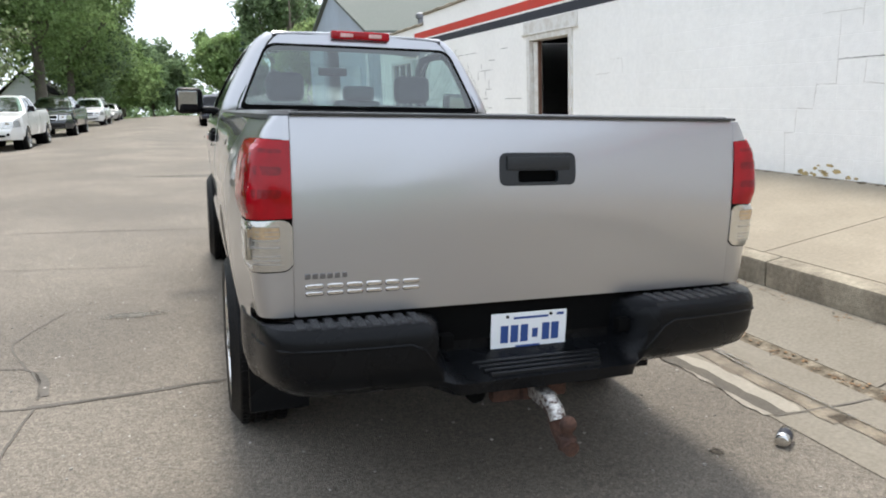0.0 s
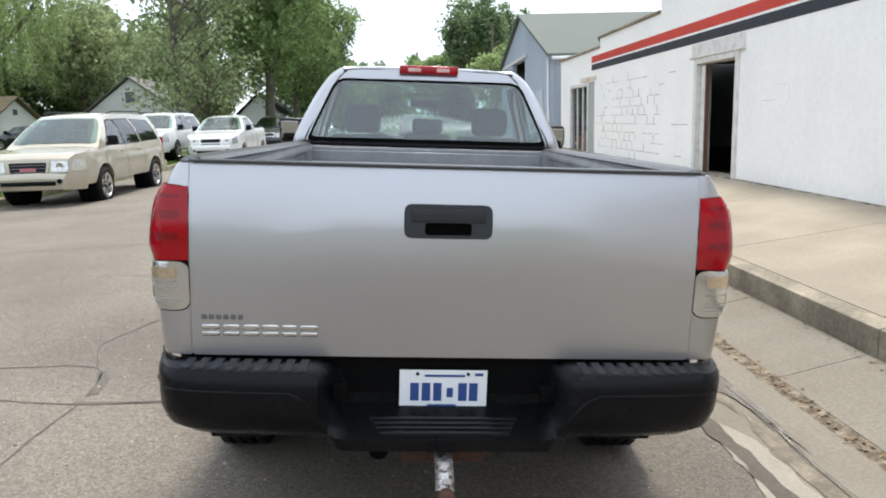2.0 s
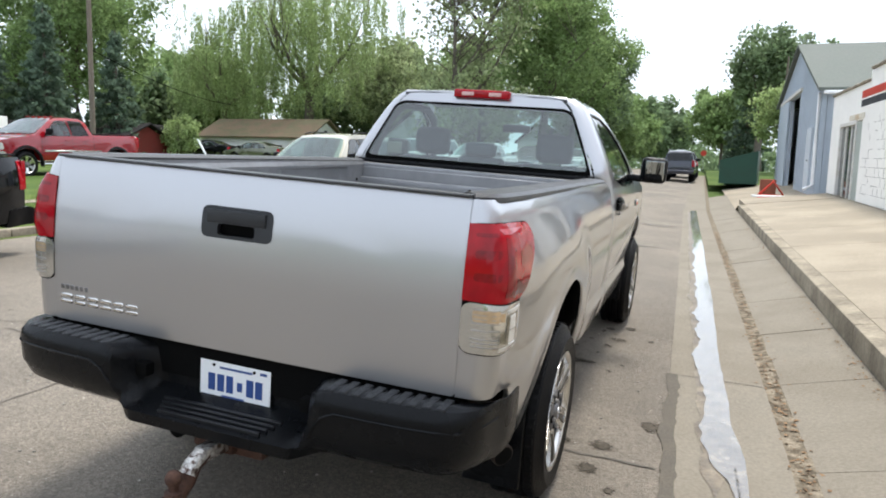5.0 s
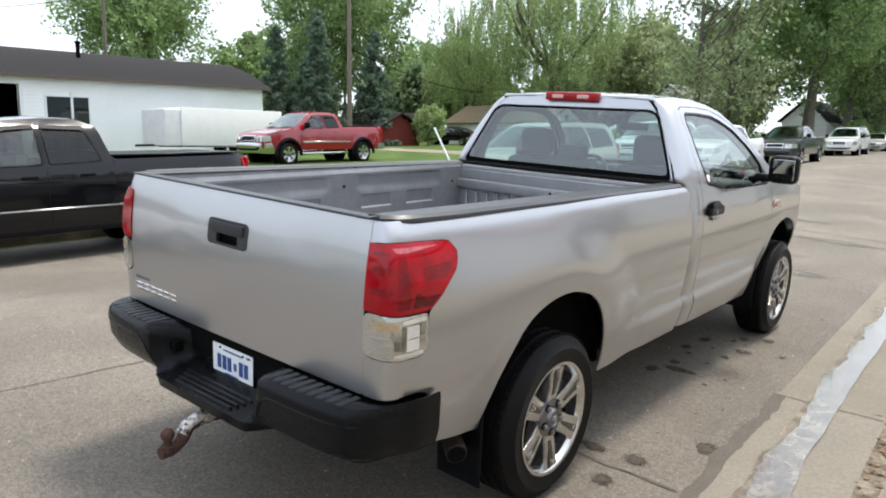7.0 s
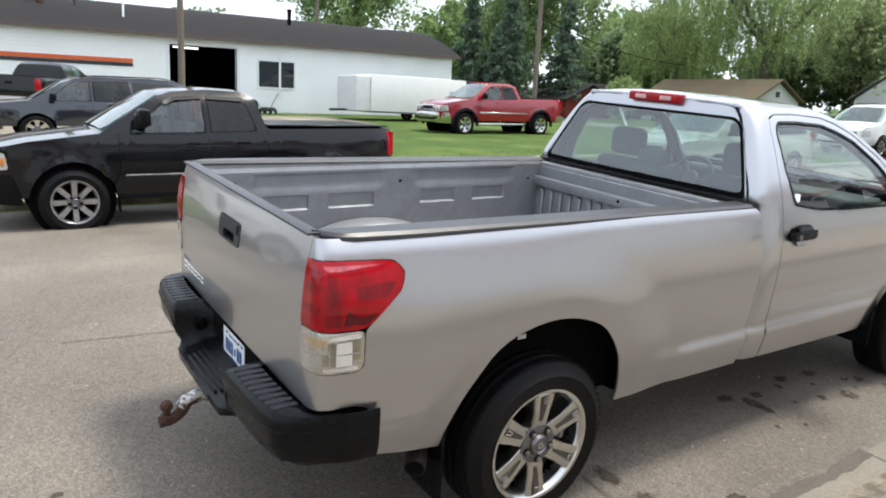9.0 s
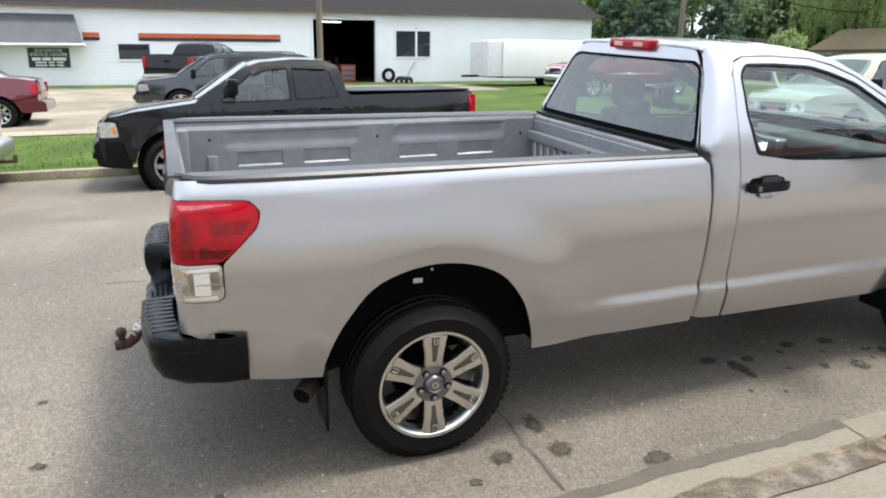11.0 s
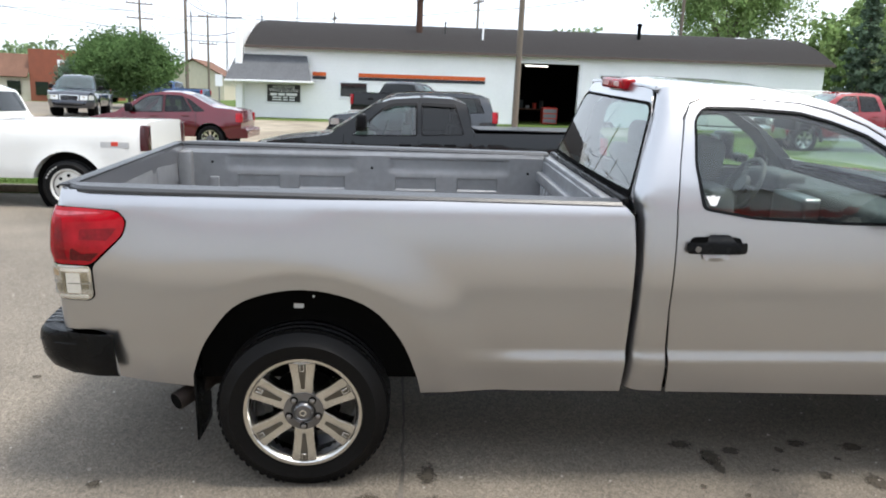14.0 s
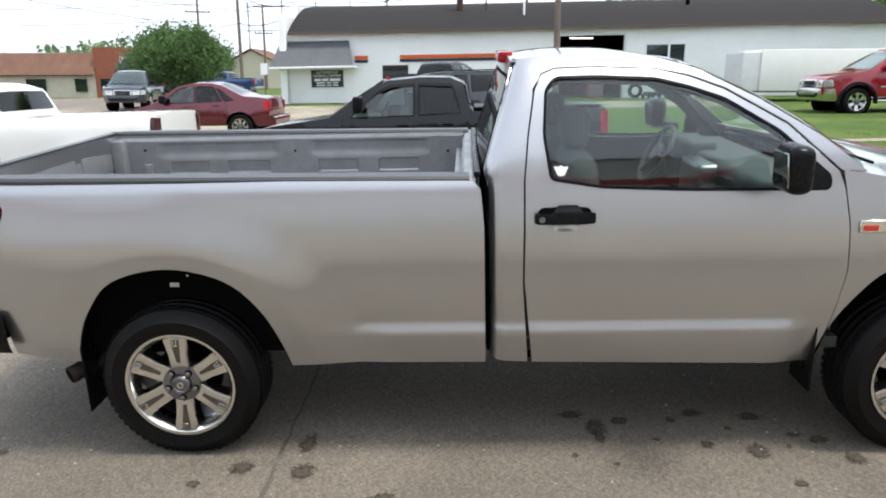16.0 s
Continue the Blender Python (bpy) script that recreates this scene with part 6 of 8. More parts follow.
    part("rear_bumper", hull(rnd([(-0.14, S["low"] - 0.02), (0.34, S["low"] - 0.04), (0.30, S["low"] + 0.20), (-0.06, S["low"] + 0.22), (-0.14, S["low"] + 0.18)], 0.03), lambda y, z: X(max(y, 0.02), z) + 0.01, 0.03, 0.12), bc if bc is not colour else (colour if S["L"] < 5.5 else mat("grey_chrome_bumper", (0.42, 0.41, 0.39), 0.3, 0.8, 0.15)), root)
    gl0, gl1 = S["head"][2], S["head"][3]
    lead = sorted((q for q in ((p[1], p[0]) for p in S["top"] if p[0] > L - 0.32)))
    xe = X(L - 0.02, gl0 + 0.1)

    def nose_pt(u, v):
        return Vector((u, float(np.interp(v, [q[0] for q in lead], [q[1] for q in lead])) + 0.036 * (1 - (u / xe) ** 2), v))

    gw = xe * (0.50 if nose != "cross" else 0.58)
    trim = CARTRIM if nose == "dark" else colour if nose in ("mesh", "cross") else CHROME
    gtop, gbot = gl1 - 0.03, gl0 - (0.10 if L > 5 else 0.02)
    gr = part("grille", wrap(sheet(rnd([(-gw * 0.86, gbot), (gw * 0.86, gbot), (gw, gtop), (-gw, gtop)], 0.04), (), 0.12), nose_pt, 0.03, 0.010, -1), CARTRIM, root, "dark grille")
    part("grille_surround", wrap(sheet(rnd([(-gw * 0.88 - 0.03, gbot - 0.03), (gw * 0.88 + 0.03, gbot - 0.03), (gw + 0.035, gtop + 0.03), (-gw - 0.035, gtop + 0.03)], 0.05), (rnd([(-gw * 0.85, gbot + 0.008), (gw * 0.85, gbot + 0.008), (gw - 0.01, gtop - 0.008), (-gw + 0.01, gtop - 0.008)], 0.04),), 0.12), nose_pt, 0.03, 0.022, -1), trim, gr)
    zm = (gbot + gtop) / 2
    if nose == "bar":
        part("grille_bar", wrap(sheet([(-gw, zm - 0.022), (gw, zm - 0.022), (gw, zm + 0.022), (-gw, zm + 0.022)], (), 0.1), nose_pt, 0.02, 0.026, -1), CHROME if colour is not WHT else WHT, gr)
    elif nose == "cross":
        for q in ([(-gw, zm - 0.03), (gw, zm - 0.03), (gw, zm + 0.03), (-gw, zm + 0.03)], [(-0.03, gbot), (0.03, gbot), (0.03, gtop), (-0.03, gtop)]):
            part("grille_bar", wrap(sheet(q, (), 0.1), nose_pt, 0.02, 0.026 if q[0][0] < -0.1 else 0.022, -1), colour, gr)
    else:
        if nose == "mesh":
            part("emblem", wrap(sheet(rnd([(-0.15, zm - 0.03), (0.15, zm - 0.03), (0.15, zm + 0.035), (-0.15, zm + 0.035)], 0.01), (), 0.1), nose_pt, 0.01, 0.02, -1), mat("pink_emblem", (0.42, 0.12, 0.13), 0.35), gr)
        for k in range(4):
            zz = gbot + (gtop - gbot) * (k + 0.7) / 4.6
            part("grille_bar", wrap(sheet([(-gw * 0.9, zz - 0.005), (gw * 0.9, zz - 0.005), (gw * 0.9, zz + 0.005), (-gw * 0.9, zz + 0.005)], (), 0.15), nose_pt, 0.008, 0.013, -1), CARTRIM if nose == "dark" else ALLOYD, gr)
    for sd in (1, -1):
        lo = [(sd * (gw + 0.055), gl0 - 0.01), (sd * xe, gl0), (sd * xe, gl1 - 0.02), (sd * (gw + 0.075), gl1 - 0.015)]
        lo = lo if sd > 0 else lo[::-1]
        hl = part("head_lamp_face", wrap(sheet(rnd(lo, 0.03), (), 0.08), nose_pt, 0.03, 0.012, -1), LAMPG, root, "clear head lamp")
        xm = gw + 0.055 + (xe - gw) * 0.45
        part("reflector", lathe([(0.058, 0.0), (0.066, 0.012), (0.03, 0.004)], 16, "y", at=(sd * xm, nose_pt(xm, (gl0 + gl1) / 2).y + 0.014, (gl0 + gl1) / 2)), CHROME, hl)
        part("fog_lamp", lathe([(0.05, 0.0), (0.046, 0.02)], 14, "y", at=(sd * xe * 0.80, L + 0.085, S["low"] + 0.10)), CARTRIM, root)
    part("lower_grille", box(-0.52, 0.52, L + 0.05, L + 0.118, S["low"] + 0.02, S["low"] + 0.10, 0.015, 1), CARTRIM, root)
    if S["cover"]:
        (ya, za), (yb, zb) = S["cover"]
        bm = box(-S["W"] + 0.14, S["W"] - 0.14, ya, yb, zb + 0.028, zb + 0.05, 0.01, 1)
        part("bed_cover", bm, CARTRIM, root, "black cover over the bed")
        part("tailgate_handle", box(-0.12, 0.12, -0.035, 0.0, 1.14, 1.22, 0.01, 1), CARTRIM, root)
    if S is SUV:
        for sd in (1, -1):
            part("roof_rail", tube([(sd * 0.68, 0.7, 1.905), (sd * 0.68, 1.0, 1.95), (sd * 0.68, 2.6, 1.945), (sd * 0.68, 2.9, 1.895)], 0.018, 6), CARTRIM, root)
    if scale != 1.0:
        root.scale = scale if hasattr(scale, "__len__") else (scale, scale, scale)
    return root


def parked(x, y_rear, heading=180, dz=0.0, yc=None):
    return pose(x, y_rear, ground_z(x, y_rear - 2.8 if yc is None else yc) + dz, math.degrees(-0.0192) if heading == 180 else 0, 0, heading)


BLK, WHT = mat("black_car_paint", (0.004, 0.0045, 0.0055), 0.10, 0, 0.04, 1, 200, coat=0.22, spec=0.3), paint("white_car_paint", (0.74, 0.74, 0.72), 0.25)
ram = vehicle("pickup_truck", "black quad cab pickup with bed cover", "truck", dict(PICKUP, R=0.425, mirror=(3.90, 1.40), low=0.50), parked(-7.56, 4.72), BLK, step=0.10, dark_bumper=CARTRIM, rim=mat("brushed_rim", (0.40, 0.40, 0.39), 0.3, 0.85, 0.2, 20, 90), spokes=8, arch_r=0.52, scale=0.975, nose="cross", visors=([(3.02, 1.755), (3.37, 1.73), (3.53, 1.66), (3.56, 1.70), (3.40, 1.782), (3.02, 1.808)], [(2.43, 1.732), (2.94, 1.755), (2.94, 1.808), (2.42, 1.788)]))
for sd in (1, -1):
    part("side_strip", box(min(sd * 0.975, sd * 0.993), max(sd * 0.975, sd * 0.993), 1.72, 4.1, 0.745, 0.765, 0.005, 1), CHROME, ram, "thin bright strip along the doors")
    part("sill_guard", box(min(sd * 0.86, sd * 0.945), max(sd * 0.86, sd * 0.945), 1.70, 4.16, 0.43, 0.51, 0.02, 2), CARTRIM, ram)
    part("mud_flap", box(min(sd * 0.78, sd * 0.97), max(sd * 0.78, sd * 0.97), 4.17, 4.185, 0.26, 0.56, 0.005, 1), CARTRIM, ram)
    part("tow_mirror", box(min(sd * 1.0, sd * 1.24), max(sd * 1.0, sd * 1.24), 3.79, 3.94, 1.40, 1.63, 0.05, 3), CARTRIM, ram, "tall black towing mirror")
    part("amber_lens", box(min(sd * 0.90, sd * 0.925), max(sd * 0.90, sd * 0.925), 5.40, 5.50, 0.90, 1.0, 0.008, 1), mat("amber_lens", (0.6, 0.2, 0.03), 0.2), ram)
def shorter(spec, k):
    """The same car with its length taken in, wheels as they were."""
    def q(v):
        if isinstance(v[0], tuple):
            return tuple(q(w) for w in v)
        return tuple(a * k if i == 0 or (len(v) == 4 and i == 1) else a for i, a in enumerate(v))
    out = {key: q(v) if isinstance(v, tuple) else v for key, v in spec.items()}
    out["hubs"], out["L"] = tuple(h * k for h in spec["hubs"]), spec["L"] * k
    return out


def longer(v, d, first=True):
    """The same pickup with a longer bed: all that lies ahead of the bed moves forward."""
    if isinstance(v, tuple) and v and isinstance(v[0], tuple):
        return tuple(longer(q, d) for q in v)
    if isinstance(v, tuple):
        return tuple(q + d if (i == 0 or (len(v) == 4 and i == 1)) and q > 1.6 else q for i, q in enumerate(v))
    return v


LONGBED = {k: longer(v, 0.42) for k, v in PICKUP.items()}
LONGBED["L"], LONGBED["hubs"], LONGBED["cover"] = 6.12, (1.16, 5.14), None
wp = vehicle("pickup_truck", "white four-wheel-drive pickup, mud-splashed behind the wheels", "truck", LONGBED, parked(-7.66, -2.28), WHT, step=0.11, rim=mat("bright_steel_rim", (0.66, 0.65, 0.62), 0.35, 0.25, 0.12, 9, 60), spokes=8, white=True, arch_r=0.53, tail_mat=mat("smoked_lamp", (0.05, 0.012, 0.014), 0.15, 0, 0.3, 9, 40))
for sd in (1, -1):
    mud = mat("dried_mud", (0.42, 0.35, 0.24), 0.95, 0, 0.3, 6, 40, 0.4, 60)
    part("mud_splash", box(min(sd * 0.95, sd * 0.987), max(sd * 0.95, sd * 0.987), 0.14, 0.60, 0.54, 0.66, 0.02, 2), mud, wp, "dried mud along the sill")
    mk = part("drive_badge", box(min(sd * 0.965, sd * 0.985), max(sd * 0.965, sd * 0.985), 0.24, 0.66, 0.99, 1.085, 0.004, 1), mat("grey_decal", (0.45, 0.45, 0.45), 0.5), wp)
    part("badge_mark", box(min(sd * 0.966, sd * 0.988), max(sd * 0.966, sd * 0.988), 0.40, 0.50, 1.02, 1.085, 0.003, 1), REDS, mk)
part("tow_ball", lathe([(0.03, 0.48), (0.03, 0.54), (0.015, 0.56)], 10, "z", at=(0, -0.28, 0)), RUST, wp)
part("tow_bar", box(-0.03, 0.03, -0.30, 0.0, 0.44, 0.49, 0.01, 1), RUST, wp)
vehicle("suv", "champagne full-size SUV at the kerb", "car", SUV, parked(-7.46, 17.02), step=0.11, colour=paint("champagne_paint", (0.47, 0.43, 0.335), 0.25, 0.3), nose="mesh")
vehicle("suv", "white SUV parked on the grass", "car", SUV, parked(-10.1, 30.2), WHT)
vehicle("pickup_truck", "white pickup with a chrome grille bar", "truck", PICKUP, parked(-7.4, 30.4), WHT)
vehicle("pickup_truck", "dark grey crew cab pickup", "truck", PICKUP, parked(-7.25, 40.4), paint("charcoal_paint", (0.035, 0.04, 0.045), 0.18, 0.3))
vehicle("suv", "white SUV far up the street", "car", SUV, parked(-7.5, 55.0), WHT)
vehicle("sedan", "silver sedan far up the street", "car", SEDAN, parked(-7.6, 66.5), paint("silver_paint", (0.45, 0.46, 0.47), 0.3, 0.6))
red = vehicle("pickup_truck", "red crew cab pickup parked on the lawn", "truck", PICKUP, parked(-20.3, 20.2, 180, 0.0, 17), paint("red_paint", (0.24, 0.004, 0.010), 0.2), arch_r=0.50, scale=1.07, front_bumper=CHROME)
for sd in (1, -1):
    for h in PICKUP["hubs"]:
        bm = bmesh.new()
        rr = [[bm.verts.new((sd * x, h + r * math.cos(t), 0.40 + r * math.sin(t))) for t in [math.pi * (k - 0.5) / 13 for k in range(15)]] for x, r in ((0.975, 0.60), (1.03, 0.585), (1.04, 0.52), (0.97, 0.49))]
        for p, q in zip(rr, rr[1:]):
            for k in range(14):
                bm.faces.new((p[k], p[k + 1], q[k + 1], q[k]))
        part("fender_flare", bm, CARTRIM, red, "black plastic wheel flare")
    part("side_strip", box(min(sd * 0.972, sd * 0.996), max(sd * 0.972, sd * 0.996), 1.80, 4.05, 0.80, 0.845, 0.006, 1), CHROME, red, "bright strip along the doors")
    part("step_bar", tube([(sd * 0.86, 1.75, 0.42), (sd * 0.92, 1.9, 0.41), (sd * 0.92, 4.0, 0.41), (sd * 0.86, 4.15, 0.42)], 0.045, 8), CHROME, red)
    part("round_decal", lathe([(0.07, 0.0), (0.07, 0.004)], 16, "x", at=(sd * 0.962, 1.78, 1.12)), WHITEP, red)
for x in (-0.5, -0.25, 0, 0.25, 0.5):
    part("roof_marker", box(x - 0.05, x + 0.05, 3.32, 3.42, 1.905, 1.93, 0.008, 1), REDLENS, red)
mar = vehicle("sedan", "maroon sedan on the gravel lot", "car", shorter(SEDAN, 0.85), parked(-14.95, -2.52), paint("maroon_paint", (0.105, 0.006, 0.014), 0.18, 0.2), rim=CHROME, spokes=8)
vehicle("suv", "dark navy SUV beside the lot", "car", SUV, pose(-31.4, -13.4, ground_z(-29, -13), 0, 0, -78), paint("navy_paint", (0.018, 0.022, 0.035), 0.15, 0.2), scale=0.93, nose="chrome")
vehicle("suv", "dark SUV parked across the lawn", "car", SUV, parked(-17.35, 4.3), paint("dusk_paint", (0.022, 0.026, 0.034), 0.12, 0.2), scale=(0.95, 0.95, 0.84))
vehicle("pickup_truck", "black pickup nosed in to the shop", "truck", PICKUP, pose(-23.2, 0.3, ground_z(-25, 1), 0, 0, 62), BLK)
vehicle("sedan", "sage green sedan beside the hut", "car", SEDAN, pose(-26.6, 42.0, ground_z(-28, 42), 0, 0, 92), paint("sage_paint", (0.16, 0.17, 0.12), 0.25, 0.4))
vehicle("sedan", "grey sedan beside the hut", "car", SEDAN, pose(-21.0, 42.5, ground_z(-23, 42), 0, 0, 80), paint("grey_paint", (0.10, 0.11, 0.11), 0.25, 0.4))
vehicle("sedan", "black sedan under the willow", "car", SEDAN, pose(-31.6, 43.0, ground_z(-33, 43), 0, 0, 96), BLK)
vehicle("suv", "dark blue SUV parked up the street", "car", SUV, pose(0.35, 41.5, ground_z(0.35, 44) , 1.1, 0, 0), paint("navy_paint", (0.018, 0.022, 0.035), 0.15, 0.2), scale=0.95, nose="dark")
vehicle("suv", "dark SUV behind the blue one", "car", SUV, pose(0.45, 49.0, ground_z(0.35, 50), 1.1, 0, 0), BLK, scale=0.95)
vehicle("pickup_truck", "blue pickup across the side street", "truck", PICKUP, pose(-47, -12.2, ground_z(-45, -13), 0, 0, 172), paint("blue_paint", (0.02, 0.06, 0.16), 0.2, 0.2), scale=0.9)
vehicle("sedan", "grey sedan across the side street", "car", SEDAN, pose(-52, -17.5, ground_z(-50, -18), 0, 0, 172), paint("grey_paint", (0.10, 0.11, 0.11), 0.25, 0.4))


# ---- openings of the block shop ----
def frame_parts(parent, y0, y1, z0, z1, w, material, x0, x1, name="frame"):
    part(name + "_jamb", shear(box(x0, x1, y0 - w, y0, z0, z1 + w, 0.008, 1)), material, parent)
    part(name + "_jamb", shear(box(x0, x1, y1, y1 + w, z0, z1 + w, 0.008, 1)), material, parent)
    part(name + "_head", shear(box(x0, x1, y0 + 0.001, y1 - 0.001, z1, z1 + w, 0.008, 1)), material, parent)


dw = part("open_doorway", shear(box(WX + 0.02, WX + 0.30, 8.60, 10.30, 0.60, 0.64)), KERBM, shop, "open doorway with a worn wooden frame")
frame_parts(dw, 8.70, 10.18, 0.64, 2.60, 0.12, WOODW, WX - 0.03, WX + 0.26)
part("lintel", shear(box(WX - 0.012, WX - 0.001, 8.42, 10.45, 2.74, 2.95, 0.004, 1)), WOODW, dw, "painted lintel board")
part("lintel_edge", shear(box(WX - 0.05, WX, 8.40, 10.47, 2.70, 2.735, 0.008, 1)), WOODW, dw)
part("door_leaf", shear(box(WX + 0.06, WX + 0.11, 9.98, 10.17, 0.66, 2.58, 0.006, 1)), WOODW, dw, "pale door leaf slid half open")
part("door_strip", shear(box(WX + 0.05, WX + 0.12, 9.95, 9.98, 0.66, 2.58, 0.004, 1)), BRICKB, dw)
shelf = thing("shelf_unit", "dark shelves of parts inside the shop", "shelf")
# added black sheet paints the deep shade seen through the doorway
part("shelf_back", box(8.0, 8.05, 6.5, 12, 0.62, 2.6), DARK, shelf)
for z in (0.9, 1.4, 1.9):
    part("shelf_board", box(7.5, 8.0, 6.5, 12, z, z + 0.04), BRICKB, shelf)
for k in range(14):
    z = (0.94, 1.44, 1.94)[k % 3]
    solid("parts_box", box(7.55, 7.55 + random.uniform(0.2, 0.4), 6.6 + k * 0.37, 6.6 + k * 0.37 + random.uniform(0.15, 0.3), z, z + random.uniform(0.12, 0.35), 0.01, 1), (DASH, ALLOYD, REDS, BRICKB, DASH)[k % 5], "dim box of parts on the shop shelf", "box", "boxes on the shelf")
red_can = solid("red_can", lathe([(0.11, 0.62), (0.11, 0.92), (0.05, 0.97), (0.05, 1.0)], 16, "z", at=(5.75, 8.95, 0)), REDS, "red can inside the doorway", "can")
w2 = part("shop_window", shear(box(WX + 0.10, WX + 0.13, 17.16, 20.04, 0.62, 0.72)), WOODW, shop, "tall sliding window in a white frame")
frame_parts(w2, 17.95, 19.95, 0.64, 2.58, 0.09, WOODW, WX - 0.01, WX + 0.2)
for y in (18.6, 19.28):
    part("mullion", shear(box(WX + 0.03, WX + 0.10, y - 0.03, y + 0.03, 0.70, 2.58, 0.005, 1)), WOODW, w2)
part("pane", shear(box(WX + 0.06, WX + 0.066, 17.96, 19.94, 0.70, 2.57)), CARGLASS, w2)
part("boarded_panel", shear(box(WX + 0.02, WX + 0.06, 17.17, 17.85, 0.62, 2.64, 0.004, 1)), mat("grey_green_board", (0.36, 0.40, 0.37), 0.8, 0, 0.15, 4, 40), shop, "grey-green boarded door")
part("rusty_lintel", shear(box(WX - 0.03, WX - 0.001, 16.95, 18.6, 2.70, 2.82, 0.006, 1)), mat("flaking_lintel", (0.74, 0.70, 0.61), 0.9, 0, 0.3, 6, 40, 0.3, tint=(0.48, 0.37, 0.24)), shop)
part("roof_vent", lathe([(0.09, 3.42), (0.09, 4.0), (0.15, 4.02), (0.15, 4.14), (0.05, 4.2)], 16, "z", at=(6.0, 19.6, 0.15)), ALLOYD, shop)
part("aerial", tube([(6.2, 13.9, 3.4), (6.2, 13.9, 5.6)], 0.012, 6), ALLOYD, shop)
part("flue", lathe([(0.12, 3.4), (0.12, 4.5), (0.2, 4.52), (0.2, 4.7), (0.06, 4.8)], 16, "z", at=(6.3, 10.9, 0.1)), ALLOYD, shop)
# opened mortar joints and flaked paint
rng = random.Random(5)
seen_j = set()
for k in range(240):
    y, z = rng.gauss(14.3, 1.5), rng.uniform(0.8, 2.6)
    if math.hypot((y - 14.3) / 2.6, (z - 1.55) / 1.0) > 1 and rng.random() > 0.25:
        continue
    row = round((z - 0.75) / 0.2)
    z = 0.75 + row * 0.2
    col = round(y / 0.4)
    y = col * 0.4 + (0.2 if row % 2 else 0)
    if rng.random() < 0.6:
        key, b = (row, col, 0), (y - 0.2 + rng.uniform(0, 0.1), y + 0.2 - rng.uniform(0, 0.1), z - 0.004, z + 0.004)
    else:
        key, b = (row, col, 1), (y - 0.005, y + 0.005, z + rng.uniform(0, 0.05), z + 0.2 - rng.uniform(0, 0.05))
    if key in seen_j or not 10.6 < y < 16.9:
        continue
    seen_j.add(key)
    part("mortar_crack", shear(box(WX - 0.0025, WX + 0.001, *b)), CRACKM, shop, smooth=0)
# stair-stepped cracks along the joints of the blocks
for k, (y0, z0, y1, z1) in enumerate(((3.52, 2.37, 3.05, 2.37), (3.05, 2.44, 3.05, 2.21), (3.30, 2.34, 3.31, 1.66), (3.30, 1.91, 2.79, 1.92), (2.98, 1.89, 2.99, 1.68), (2.99, 1.68, 2.77, 1.66), (3.55, 1.67, 3.32, 1.67),
                                      (3.55, 1.67, 3.57, 1.44), (3.79, 1.42, 3.57, 1.42), (3.79, 1.40, 3.80, 1.17), (3.94, 1.15, 3.80, 1.17), (3.93, 1.15, 3.91, 0.72), (7.44, 2.13, 7.13, 2.13), (7.13, 2.13, 7.10, 1.92), (7.85, 1.91, 7.44, 1.92))):
    n = max(3, int(math.hypot(y1 - y0, z1 - z0) / 0.03))
    ly, lz = (z1 - z0), -(y1 - y0)
    q = math.hypot(ly, lz)
    mid = [(y0 + (y1 - y0) * i / n + ly / q * rng.uniform(-0.004, 0.004), z0 + (z1 - z0) * i / n + lz / q * rng.uniform(-0.004, 0.004), (0.0042 if k == 3 else 0.0022) * rng.uniform(0.5, 1.3)) for i in range(n + 1)]
    bm = bmesh.new()
    pairs = [[bm.verts.new((WX - 0.0025, a + o * w * ly / q, b + o * w * lz / q)) for o in (-1, 1)] for a, b, w in mid]
    for p, r in zip(pairs, pairs[1:]):
        bm.faces.new((p[0], p[1], r[1], r[0]))
    part("mortar_crack", shear(bm), CRACKM if k == 3 else mat("fine_wall_crack", (0.50, 0.47, 0.41), 0.95, 0, 0.3, 12, 60), shop, smooth=0)
for k in range(16):
    y, z, a = rng.gauss(3.45, 0.22), 0.73 + abs(rng.gauss(0, 0.045)), rng.uniform(0.012, 0.042)
    ring = [(y + a * (1.2 if k % 3 else 2.0) * math.cos(t) * rng.uniform(0.6, 1.2), z + a * 0.7 * math.sin(t) * rng.uniform(0.6, 1.2)) for t in [6.283 * i / 11 for i in range(11)]]
    part("flaked_patch", shear(wrap(sheet(ring, (), 0), lambda u, v: Vector((WX - 0.002, u, v)), 0.002, 0, -1)), mat("ochre_flake", (0.45, 0.34, 0.16), 0.95, 0, 0.4, 14, 60), shop)
bm = bmesh.new()
for k in range(260):
    y = rng.uniform(-1, 21)
    r = rng.uniform(0.004, 0.017)
    box(WX - 0.05 - r, WX - 0.01 + r * rng.random(), y, y + r * 3, ground_z(5.08, y) - 0.003, ground_z(5.08, y) + r * 0.7, bm=bm)
solid("wall_foot_debris", bm, DIRT, "crumbs of paint and dirt along the wall", "debris", kind="stuff")

